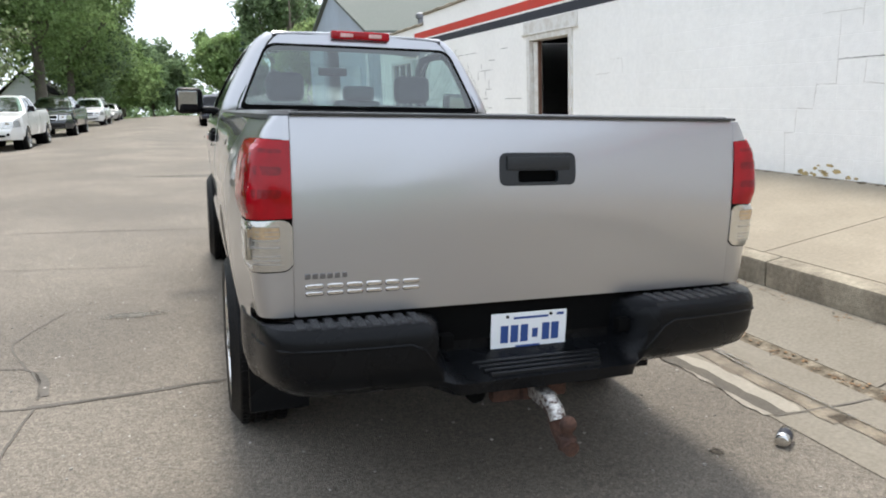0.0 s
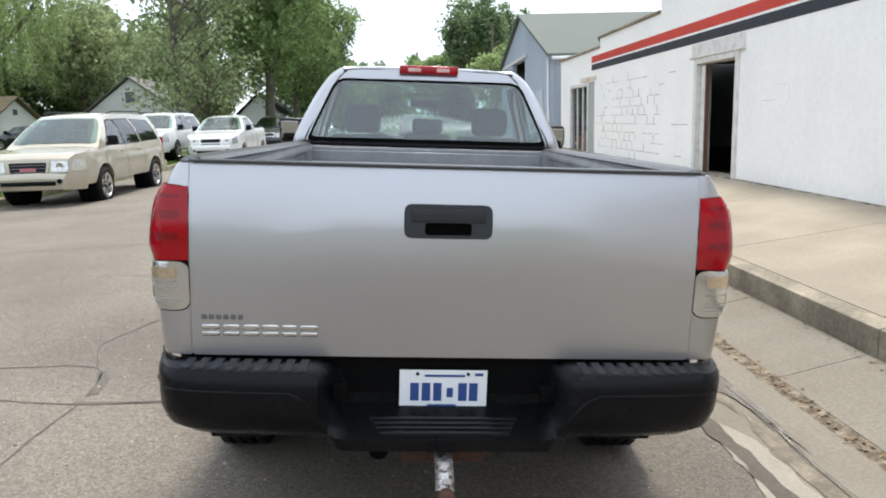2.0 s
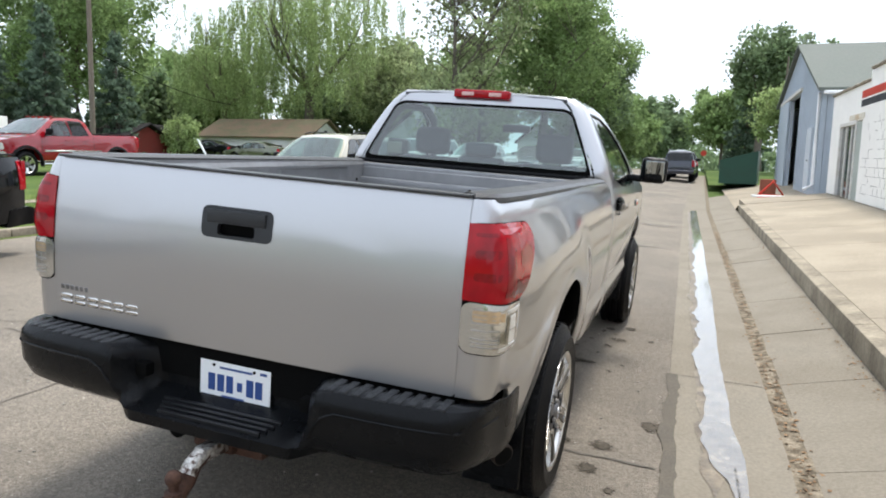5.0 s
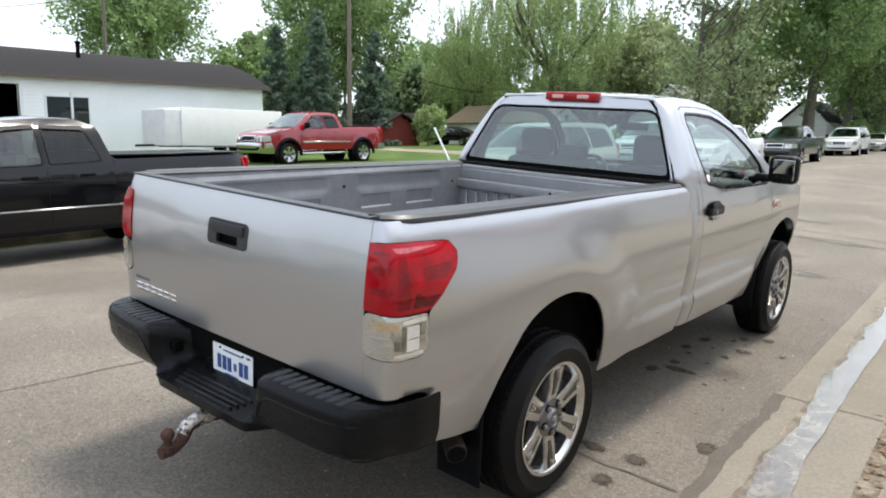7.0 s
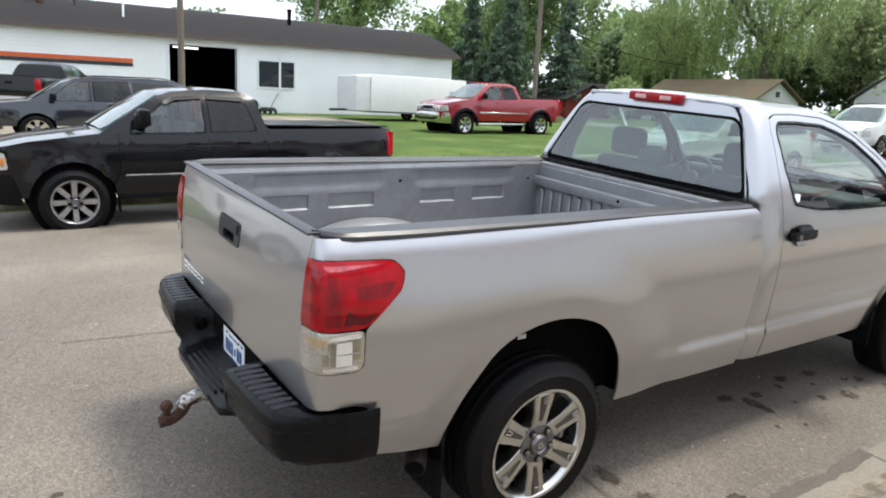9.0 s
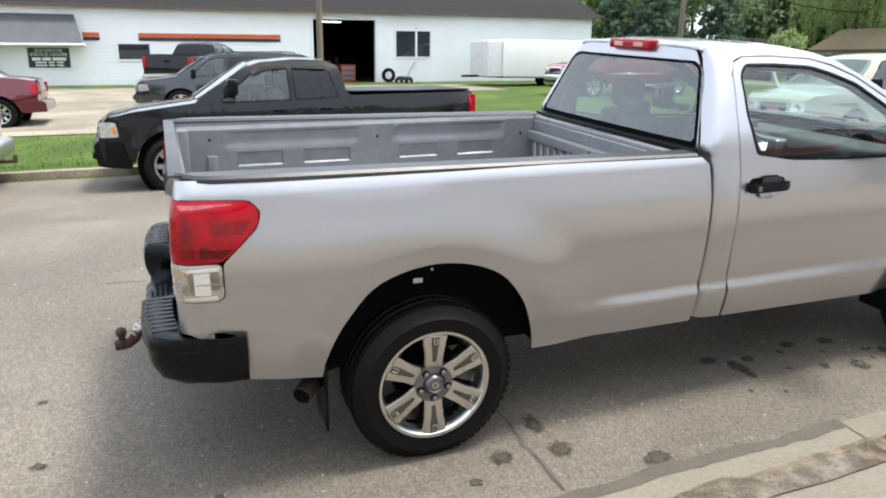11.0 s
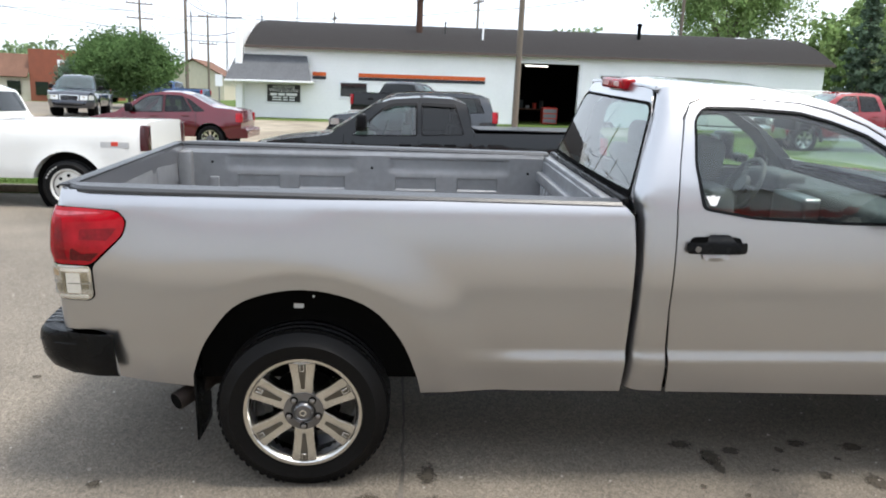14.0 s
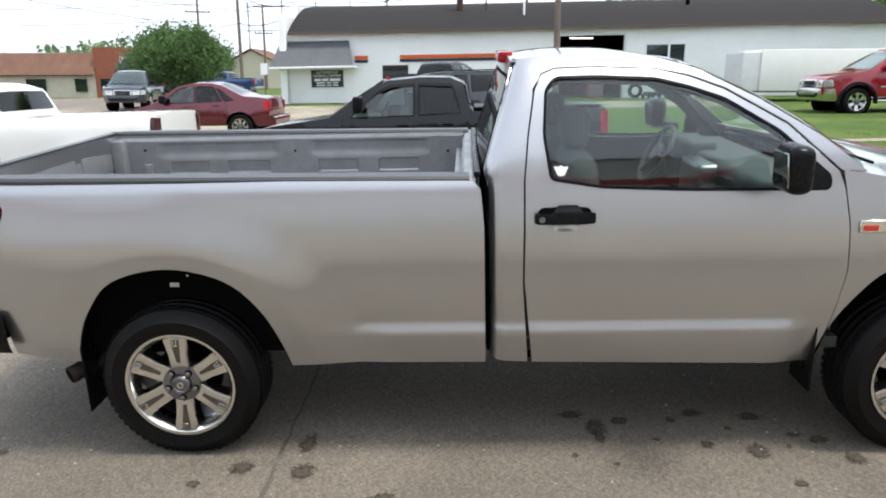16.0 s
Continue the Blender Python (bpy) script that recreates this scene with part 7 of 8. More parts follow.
# ---- pale blue shed beyond the shop ----
BX = 4.85
barn = thing("metal_shed", "pale blue-grey metal shed with a green-grey gable roof", "building")
bo = [(21.95, 0.5), (34.6, 0.5), (34.2, 4.5), (28.0, 6.15), (21.95, 4.05)]
bd = [(27.1, 0.9), (30.2, 0.9), (30.2, 4.42), (27.1, 4.36)]
part("wall_front", wall_with(bo, (bd,), BX, BX + 0.15), BARNB, barn)
part("wall_side", box(BX + 0.16, 20, 21.95, 22.1, 0.5, 4.02), BARNB, barn)
part("wall_side", box(BX + 0.16, 20, 34.3, 34.45, 0.5, 4.4), BARNB, barn)
part("wall_back", box(20, 20.1, 21.95, 34.4, 0.5, 4.4), BARNB, barn)
for a, b in (((21.65, 3.93), (28.0, 6.20)), ((34.6, 4.40), (28.0, 6.20))):
    bm = bmesh.new()
    vs = [bm.verts.new(p) for p in ((BX - 0.15, a[0], a[1]), (20.2, a[0], a[1]), (20.2, b[0], b[1]), (BX - 0.15, b[0], b[1]))]
    bm.faces.new(vs)
    r = bmesh.ops.extrude_face_region(bm, geom=bm.faces[:])
    bmesh.ops.translate(bm, vec=(0, 0, 0.10), verts=[g for g in r["geom"] if isinstance(g, bmesh.types.BMVert)])
    bmesh.ops.recalc_face_normals(bm, faces=bm.faces[:])
    part("roof", bm, ROOFG, barn)
# added black sheet paints the shade inside the open shed
part("interior_back", box(9.9, 10, 22.2, 34.2, 0.5, 4.2), DARK, barn)
part("door_track", box(BX - 0.08, BX - 0.005, 26.5, 33.5, 4.42, 4.54), WOODW, barn)
part("sliding_door", box(BX - 0.07, BX - 0.02, 30.25, 33.2, 0.95, 4.40, 0.01, 1), BARNB, barn)
sd_ = part("small_door", box(BX - 0.05, BX - 0.004, 23.2, 24.3, 0.95, 2.95, 0.01, 1), mat("pale_door", (0.52, 0.57, 0.62), 0.6), barn, "pale side door")
part("door_knob", lathe([(0.03, -0.05), (0.03, 0.0)], 10, "x", at=(BX - 0.06, 23.35, 1.9)), CHROME, sd_)
part("downpipe", tube([(BX - 0.06, 22.0, 3.9), (BX - 0.06, 22.02, 1.15), (BX - 0.3, 22.0, 1.0)], 0.05, 8), SIDING, barn)
part("gutter_rail", box(BX, 20, 21.58, 21.7, 3.84, 3.94, 0.02, 1), SIDING, barn)
for k in range(38):
    y = 22.1 + k * 0.33
    top = lerp_table((21.95, 28.0, 34.2), (4.0, 6.05, 4.45), y)
    if 27.0 < y < 30.3:
        lo = 4.56
    elif 30.2 < y < 33.3 or 23.1 < y < 24.4:
        lo = 4.56 if y > 30 else 3.0
    else:
        lo = 0.95
    if top > lo + 0.1:
        part("wall_rib", box(BX - 0.014, BX - 0.001, y - 0.02, y + 0.02, lo, top), BARNB, barn)
heap = thing("scrap_heap", "small red and white scrap by the shed", "scrap")
gs = lerp_table((2.8, 5.6), (0.0, 0.53), 4.0) + rise(23) - 0.02
part("red_frame", tube([(3.5, 24.5, gs + 0.05), (3.9, 24.0, gs + 0.55), (4.3, 24.5, gs + 0.05), (3.5, 24.5, gs + 0.05)], 0.05, 6), REDS, heap)
part("red_frame", tube([(3.3, 22.0, gs + 0.04), (4.6, 22.2, gs + 0.08)], 0.04, 6), REDS, heap)
part("white_board", box(3.2, 4.2, 22.6, 23.3, gs + 0.05, gs + 0.10, 0.01, 1), WHITEP, heap)
part("bin", box(3.6, 4.1, 25.2, 25.7, gs, gs + 0.6, 0.03, 2), BRICKM, heap)
dump = thing("dumpster", "green steel dumpster with a sloped lid", "dumpster", pose(2.6, 35.0, 0.15 + rise(35.5) - 0.02, 0, 0, -6))
gdm = mat("dumpster_green", (0.009, 0.055, 0.033), 0.5, 0.1, 0.2, 3, 30)
part("bin", wrap(sheet([(0, 0.12), (1.6, 0.12), (1.6, 1.62), (0, 1.18)], (), 0), lambda u, v: Vector((u, 0, v)), -2.2, 0, 1), gdm, dump)
for k in range(5):
    part("rib", box(0.1 + k * 0.36, 0.16 + k * 0.36, -0.05, -0.001, 0.14, 1.15), gdm, dump)
part("lid", wrap(sheet([(-0.06, -0.05), (1.7, -0.05), (1.7, 2.25), (-0.06, 2.25)], (), 0), lambda u, v: Vector((u, v, 1.20 + 0.275 * u)), 0.04, 0.05, 1), DASH, dump)
part("skid", box(0.1, 1.5, 0.1, 0.3, 0, 0.12), DARK, dump)
part("notice", box(1.0, 1.25, -0.012, -0.004, 1.05, 1.2), mat("yellow_notice", (0.7, 0.55, 0.05), 0.5), dump)
stop = thing("road_sign", "small red octagonal sign on a post", "sign", pose(1.75, 93, ground_z(2.2, 93)))
part("post", tube([(0, 0, 0), (0, 0, 2.6)], 0.03, 6), ALLOYD, stop)
part("plate", lathe([(0.38, -0.04), (0.38, -0.02)], 8, "y", at=(0, 0, 2.4)), REDS, stop)
can = thing("drink_can", "crushed silver drink can lying on the asphalt", "can", pose(1.345, 0.068, ground_z(1.345, 0.068) + 0.034, 0, 0, 35))
bm = lathe([(0.02, -0.062), (0.027, -0.06), (0.033, -0.052), (0.033, 0.05), (0.026, 0.06), (0.024, 0.058)], 24, "x")
for v in bm.verts:
    v.co.z *= 1 - 0.25 * max(0, 1 - abs(v.co.x) / 0.04)
part("can_body", bm, CHROME, can)
part("can_label", lathe([(0.0335, -0.03), (0.0335, 0.02)], 24, "x"), NAVYS, can)

# ---- long white service shop across the lot ----
FX = -32.0


def fsh(bm):
    for v in bm.verts:
        v.co.z += 0.014 * (v.co.y - 5)
    return bm


fshop = thing("service_shop", "long white lap-sided service shop with a dark low roof", "building")
bm = bmesh.new()
gd = [(7.2, 0.72), (10.35, 0.72), (10.35, 3.86), (7.2, 3.86)]
part("wall_front", fsh(wall_with([(-6.3, 0.4), (23.1, 0.4), (23.1, 4.36), (-6.3, 4.36)], (gd,), FX, FX - 0.2)), SIDING, fshop, smooth=0)
n = 23
for k in range(n):
    z0 = 0.72 + k * 0.158
    for y0, y1 in ((-6.3, 7.12), (10.43, 23.1)) if z0 < 3.9 else ((-6.3, 23.1),):
        bm = bmesh.new()
        v = [bm.verts.new(p) for p in ((FX + 0.026, y0, z0), (FX + 0.026, y1, z0), (FX + 0.014, y1, z0 + 0.134), (FX + 0.014, y0, z0 + 0.134), (FX + 0.001, y0, z0), (FX + 0.001, y1, z0))]
        bm.faces.new((v[0], v[1], v[2], v[3]))
        bm.faces.new((v[4], v[5], v[1], v[0]))
        part("siding_board", fsh(bm), SIDING, fshop, smooth=0)
part("wall_end", fsh(box(FX - 12, FX - 0.21, 22.9, 23.1, 0.4, 4.36)), SIDING, fshop)
part("wall_end", fsh(box(FX - 12, FX - 0.21, -6.3, -6.1, 0.4, 4.36)), SIDING, fshop)
part("wall_back", fsh(box(FX - 12.2, FX - 12, -6.3, 23.1, 0.4, 4.36)), SIDING, fshop)
part("shop_floor", fsh(box(FX - 12, FX - 0.2, -6, 22.8, 0.5, 0.72)), GUTTER, fshop)
# added black sheet paints the shade at the back of the bay
part("dark_partition", fsh(box(FX - 7.1, FX - 7, -6, 22.8, 0.72, 4.3)), DARK, fshop)
prof = [(FX + 0.45, 4.26), (FX - 0.6, 4.75), (FX - 1.8, 5.25), (FX - 3.5, 5.75), (FX - 6, 6.05), (FX - 8.5, 5.75), (FX - 10.2, 5.25), (FX - 11.4, 4.75), (FX - 12.6, 4.26)]
bm = bmesh.new()
ra = [bm.verts.new((x, -6.2, z)) for x, z in prof]
rb = [bm.verts.new((x, 23.4, z)) for x, z in prof]
for i in range(len(prof) - 1):
    bm.faces.new((ra[i], ra[i + 1], rb[i + 1], rb[i]))
bm.faces.new(ra)
bm.faces.new(rb[::-1])
bm.faces.new((ra[0], rb[0], rb[-1], ra[-1]))
bmesh.ops.recalc_face_normals(bm, faces=bm.faces[:])
part("roof", fsh(bm), ROOFD, fshop, "dark curved shingle roof")
part("eave_board", fsh(box(FX + 0.42, FX + 0.47, -6.2, 23.4, 4.14, 4.27)), mat("eave_brown", (0.10, 0.075, 0.065), 0.8), fshop)
part("parapet", fsh(box(FX - 2.2, FX + 0.5, -6.65, -6.3, 0.5, 5.1, 0.03, 1)), SIDING, fshop, "white stepped end parapet")
part("parapet", fsh(box(FX - 9.5, FX - 2.3, -6.65, -6.3, 0.5, 5.75, 0.03, 1)), SIDING, fshop)
for y0, y1 in ((-2.98, -2.32), (-0.72, 5.6)):
    part("orange_band", fsh(box(FX + 0.052, FX + 0.065, y0, y1, 2.92, 3.10)), ORANGE, fshop)
    part("black_band", fsh(box(FX + 0.052, FX + 0.065, y0, y1, 2.76, 2.90)), NAVYS, fshop)
aw = part("awning", fsh(wrap(sheet([(0, 0), (4.1, 0), (3.75, 1), (0.35, 1)], (), 0), lambda u, v: Vector((FX + 1.15 - 1.05 * v, -7.0 + u, 2.62 + 1.22 * v)), 0.06, 0, 1)), mat("grey_shingle_awning", (0.10, 0.105, 0.115), 0.95, 0, 0.2, 2, 16), fshop, "grey shingled awning")
part("awning_edge", fsh(box(FX + 0.04, FX + 1.2, -7.02, -2.88, 2.52, 2.61, 0.01, 1)), SIDING, aw)
sg = part("sign_board", fsh(box(FX + 0.06, FX + 0.08, -5.2, -3.58, 1.60, 2.44, 0.01, 1)), mat("sign_black", (0.012, 0.012, 0.014), 0.5), fshop, "black sign with white writing")
part("sign_frame", fsh(box(FX + 0.045, FX + 0.07, -5.27, -3.51, 1.54, 2.50, 0.01, 1)), WHITEP, sg)


def lettering(txt, size, loc, rot, material, parent, name="lettering"):
    cu = bpy.data.curves.new(name, "FONT")
    cu.body, cu.size, cu.align_x, cu.align_y, cu.extrude = txt, size, "CENTER", "CENTER", 0.003
    tmp = bpy.data.objects.new("tmp", cu)
    scene.collection.objects.link(tmp)
    bpy.context.view_layer.update()
    me = bpy.data.meshes.new_from_object(tmp.evaluated_get(bpy.context.evaluated_depsgraph_get()))
    bpy.data.objects.remove(tmp)
    me.materials.append(material)
    ob = new(name, me)
    ob.parent = parent
    ob.matrix_local = pose(*loc, *rot)
    return ob


zs = 0.014 * (-4.4 - 5)
lettering("AUTOMOTIVE", 0.17, (FX + 0.084, -4.39, 2.32 + zs), (90, 0, 90), WHITEP, sg)
lettering("SERVICE CENTER", 0.19, (FX + 0.084, -4.39, 2.15 + zs), (90, 0, 90), WHITEP, sg)
for a, b in ((-5.05, -4.72), (-4.66, -4.33), (-4.27, -3.73)):
    part("bar", fsh(box(FX + 0.08, FX + 0.086, a, b, 1.90, 2.03)), WHITEP, sg, smooth=0)
for z in (1.82, 1.70):
    for a, b in ((-4.95, -4.5), (-4.42, -4.2), (-4.12, -3.85)):
        part("bar", fsh(box(FX + 0.08, FX + 0.086, a, b, z - 0.03, z + 0.03)), WHITEP, sg, smooth=0)
for y0, y1, z0, z1 in ((-1.6, -0.3, 1.95, 2.62), (11.45, 13.3, 2.1, 3.36)):
    wd = part("window", fsh(box(FX + 0.045, FX + 0.06, y0, y1, z0, z1)), DGLASS, fshop, "dark window in a white frame")
    for b in ((y0 - 0.08, y0, z0 - 0.08, z1 + 0.08), (y1, y1 + 0.08, z0 - 0.08, z1 + 0.08), (y0, y1, z0 - 0.08, z0), (y0, y1, z1, z1 + 0.08)):
        part("window_frame", fsh(box(FX + 0.02, FX + 0.075, *b)), WHITEP, wd)
part("window_post", fsh(box(FX + 0.06, FX + 0.12, 12.48, 12.58, 1.5, 3.6)), WHITEP, fshop)
for b in ((7.06, 7.2, 0.7, 3.98), (10.35, 10.49, 0.7, 3.98), (7.2, 10.35, 3.86, 3.98)):
    part("door_frame", fsh(box(FX - 0.1, FX + 0.06, *b)), WHITEP, fshop)
lamp_in = part("strip_light", box(FX - 3.0, FX - 2.9, 8.1, 9.3, 3.92, 3.97), mat("strip_tube", (1.0, 0.98, 0.9), 0.5, emit=3.0), fshop, "lit fluorescent strip inside")
cart = thing("tool_cart", "red tool cart inside the shop door", "cart", pose(FX - 2.2, 9.4, 0.76))
part("cabinet", box(-0.3, 0.3, -0.4, 0.4, 0.1, 1.0, 0.02, 1), REDS, cart)
for k in range(3):
    part("drawer", box(0.30, 0.315, -0.36, 0.36, 0.2 + 0.26 * k, 0.40 + 0.26 * k, 0.005, 1), ALLOYD, cart)
bench = thing("workbench", "dim cluttered bench inside the shop", "bench", pose(FX - 5.5, 8.6, 0.74))
part("bench_top", box(-0.3, 0.3, -1.3, 1.3, 0.85, 0.92), BRICKB, bench)
for a in (-1.2, 1.2):
    part("leg", box(-0.25, 0.25, a - 0.05, a + 0.05, 0, 0.85), DARK, bench)
for k in range(6):
    part("clutter", box(-0.2, 0.1, -1.1 + 0.4 * k, -0.9 + 0.4 * k, 0.92, 1.1 + 0.15 * (k % 3), 0.02, 1), (ALLOYD, REDS, DASH)[k % 3], bench)
mow = thing("mower", "push mower beside the shop wall", "mower", pose(FX + 0.9, 11.6, ground_z(FX + 1, 11.6) + 0.01, 0, 0, 40))
part("deck", box(-0.28, 0.28, -0.3, 0.3, 0.12, 0.32, 0.06, 2), DASH, mow)
part("handle", tube([(0, 0.28, 0.28), (0, 1.0, 1.0)], 0.02, 6), ALLOYD, mow)
for a, b in ((-0.3, -0.25), (0.3, -0.25), (-0.3, 0.25), (0.3, 0.25)):
    part("mower_wheel", lathe([(0.11, -0.025), (0.11, 0.025)], 12, "x", at=(a, b, 0.11)), RUBBER, mow)
solid("old_tyre", lathe([(0.2, -0.09), (0.34, -0.1), (0.36, 0), (0.34, 0.1), (0.2, 0.09)], 24, "x", at=(FX + 0.5, 10.9, ground_z(FX, 10.9) + 0.36), closed=True), RUBBER, "old tyre leaning by the shop door", "tyre")
for y, x, h, r, m in ((2.25, FX - 2.2, 1.6, 0.17, RUST), (3.6, FX - 2.0, 0.45, 0.04, ALLOYD), (5.5, FX - 1.2, 0.5, 0.05, SIDING), (14.0, FX - 2.4, 0.9, 0.10, DARK), (20.3, FX - 4, 0.6, 0.28, SIDING)):
    part("roof_pipe", lathe([(r, 4.6), (r, 5.3 + h), (r * 1.35, 5.32 + h), (r * 1.35, 5.42 + h), (r * 0.5, 5.46 + h)], 14, "z", at=(x, y, 0)), m, fshop)
tr = thing("cargo_trailer", "white enclosed cargo trailer on the lawn", "trailer", pose(-26.5, 14.9, ground_z(-26.6, 17.5), 0, 0, 0))
part("box", box(-2.2, 0, 0, 5.4, 0.42, 2.12, 0.04, 2), mat("white_trailer_skin", (0.78, 0.77, 0.75), 0.4, 0, 0.04), tr)
part("front_panel", box(-2.1, -0.06, -0.75, -0.001, 0.42, 2.02, 0.05, 3), mat("pale_trailer_front", (0.62, 0.63, 0.64), 0.4), tr)
part("skirt", box(-2.15, 0.012, 0.0, 5.4, 0.36, 0.44), ALLOYD, tr)
part("tongue", tube([(-1.1, -0.4, 0.45), (-1.1, -1.6, 0.42)], 0.05, 6), DARK, tr)
for y in (3.2, 4.05):
    wheel(tr, -0.12, y, 0.33, 1, 0.33, 0.21, 0.2, 6, ALLOYD, False)
    wheel(tr, -2.08, y, 0.33, -1, 0.33, 0.21, 0.2, 6, ALLOYD, False)

# ---- brick station, hut, houses, sheds ----
bk = thing("brick_shop", "low brick shop with a brown mansard and tan wall", "building")
gz0 = ground_z(-50, -25)
part("brick_wall", box(-60, -50, -25.6, -22.6, 0.0, 4.25), BRICKM, bk)
part("tan_wall", box(-60, -50.1, -40, -25.61, 0.0, 2.3), TANW, bk)
part("mansard", wrap(sheet([(-40, 0), (-25.62, 0), (-25.62, 1), (-40, 1)], (), 0), lambda u, v: Vector((-49.6 - 1.2 * v, u, 2.25 + 1.65 * v)), 0.1, 0, 1), BRICKB, bk)
part("flat_roof", box(-60, -50.9, -40, -25.62, 3.8, 3.9), BRICKB, bk)
for y0, y1 in ((-27.2, -26.3), (-25.2, -24.3), (-31, -29.5)):
    part("window", box(-50.05, -49.95, y0, y1, 1.0, 1.95), DGLASS, bk)
sgb = part("roof_sign", box(-50.0, -49.7, -23.45, -22.2, 2.5, 3.55, 0.04, 1), WHITEP, bk, "white box sign with red marks")
part("sign_mark", box(-49.70, -49.685, -23.25, -22.4, 3.15, 3.38), BRICKM, sgb)
part("sign_mark", box(-49.70, -49.685, -23.05, -22.6, 2.72, 3.0), REDS, sgb)


def gable_house(name, label, x0, x1, y0, y1, zb, zw, zr, wall, roof, along="x", category="house"):
    h = thing(name, label, category)
    part("wall", box(x0, x1, y0, y1, zb, zw), wall, h)
    o = 0.35
    bm = bmesh.new()
    if along == "x":
        ym = (y0 + y1) / 2
        pr = [(y0 - o, zw - 0.1), (ym, zr), (y1 + o, zw - 0.1)]
        a, b = [[bm.verts.new((x, y, z)) for y, z in pr] for x in (x0 - o, x1 + o)]
        gb = [[(x, y0, zw), (x, y1, zw), (x, ym, zr - 0.12)] for x in (x0 + 0.01, x1 - 0.01)]
    else:
        xm = (x0 + x1) / 2
        pr = [(x0 - o, zw - 0.1), (xm, zr), (x1 + o, zw - 0.1)]
        a, b = [[bm.verts.new((x, y, z)) for x, z in pr] for y in (y0 - o, y1 + o)]
        gb = [[(x0, y, zw), (x1, y, zw), (xm, y, zr - 0.12)] for y in (y0 + 0.01, y1 - 0.01)]
    bm.faces.new((a[0], a[1], b[1], b[0]))
    bm.faces.new((a[1], a[2], b[2], b[1]))
    r = bmesh.ops.extrude_face_region(bm, geom=bm.faces[:])
    bmesh.ops.translate(bm, vec=(0, 0, 0.12), verts=[g for g in r["geom"] if isinstance(g, bmesh.types.BMVert)])
    bmesh.ops.recalc_face_normals(bm, faces=bm.faces[:])
    part("roof", bm, roof, h, smooth=0)
    for tri in gb:
        bm = bmesh.new()
        bm.faces.new([bm.verts.new(p) for p in tri])
        part("gable", bm, wall, h)
    return h


MOSSY = mat("mossy_brown_roof", (0.125, 0.085, 0.05), 0.95, 0, 0.3, 1, 14, tint=(0.08, 0.075, 0.04))
HW = mat("white_clapboard", (0.66, 0.66, 0.66), 0.75, 0, 0.1, 0.8, 10, stretch=(0.3, 0.3, 6))
hut = gable_house("hut", "small white hut with a mossy brown roof", -38.0, -27.8, 47, 53, 0.8, 3.25, 4.75, HW, MOSSY)
for x in (-36.0, -30.4):
    wnd = part("window", box(x - 0.4, x + 0.4, 46.94, 46.99, 1.75, 2.6), DGLASS, hut)
    part("window_frame", box(x - 0.5, x + 0.5, 46.96, 46.998, 1.65, 2.7), WOODW, wnd)
part("garage_door", box(-27.795, -27.76, 48.2, 51.8, 0.95, 2.75), WOODW, hut)
part("gable_vent", box(-27.80, -27.755, 49.75, 50.25, 3.55, 3.95), DGLASS, hut)
h2 = gable_house("house", "grey-white clapboard house with a steep gable", -27.1, -19.7, 60, 69, 0.9, 3.9, 6.8, HW, mat("grey_roof", (0.16, 0.155, 0.15), 0.9, 0, 0.2, 1, 12), "y")
wnd = part("window", box(-23.8, -23.0, 59.9, 59.97, 4.7, 5.6), DGLASS, h2)
part("window_frame", box(-23.95, -22.85, 59.93, 59.99, 4.55, 5.75), WOODW, wnd)
# flat black panel paints the shade of a carport opening
part("dark_carport", box(-22.4, -20.4, 59.9, 59.96, 0.95, 3.0), DARK, h2)
gable_house("house", "pale house among the street trees", -17.5, -13.5, 74, 84, 1.0, 4.0, 6.0, HW, ROOFD, "y")
gable_house("shed", "dark red garden shed", -38.2, -34.0, 34.4, 38.8, 0.8, 2.55, 3.6, mat("barn_red", (0.17, 0.025, 0.018), 0.85, 0, 0.15, 2, 20), ROOFD, "x", "shed")
gable_house("shed", "grey shed beside the red one", -42, -37.0, 29.0, 33.4, 0.8, 2.5, 3.4, mat("shed_grey", (0.16, 0.16, 0.15), 0.9), ROOFD, "y", "shed")
gable_house("shed", "dark red barn-shaped garden shed", -51, -45.6, 49.5, 54, 0.8, 3.0, 4.4, mat("barn_red", (0.17, 0.025, 0.018), 0.85, 0, 0.15, 2, 20), ROOFD, "y", "shed")
gable_house("house", "tan far house with a brown roof", -96, -88, -28.5, -21, 0.6, 3.6, 5.6, TANW, BRICKB)

# ---- poles, wires, posts ----
def pole(x, y, h, arm=1.2, lean=0.0, r=0.14, label="weathered wooden utility pole", down=(0.0,), turn=20):
    z = ground_z(x, y) - 0.1
    p = thing("utility_pole", label, "pole", pose(x, y, z, lean, 0, turn), "utility poles")
    part("shaft", tube([(0, 0, 0), (0, 0, h * 0.5), (0, 0, h)], [r, r * 0.85, r * 0.7], 10), POLEW, p)
    for q in (h - 0.9 - d for d in down if arm):
        part("cross_arm", box(-arm, arm, -0.06, 0.06, q, q + 0.12), POLEW, p)
        for k in (-0.9, -0.45, 0.45, 0.9):
            part("insulator", lathe([(0.05, q + 0.12), (0.03, q + 0.3)], 8, "z", at=(k * arm, 0, 0)), ALLOYD, p)
    return p


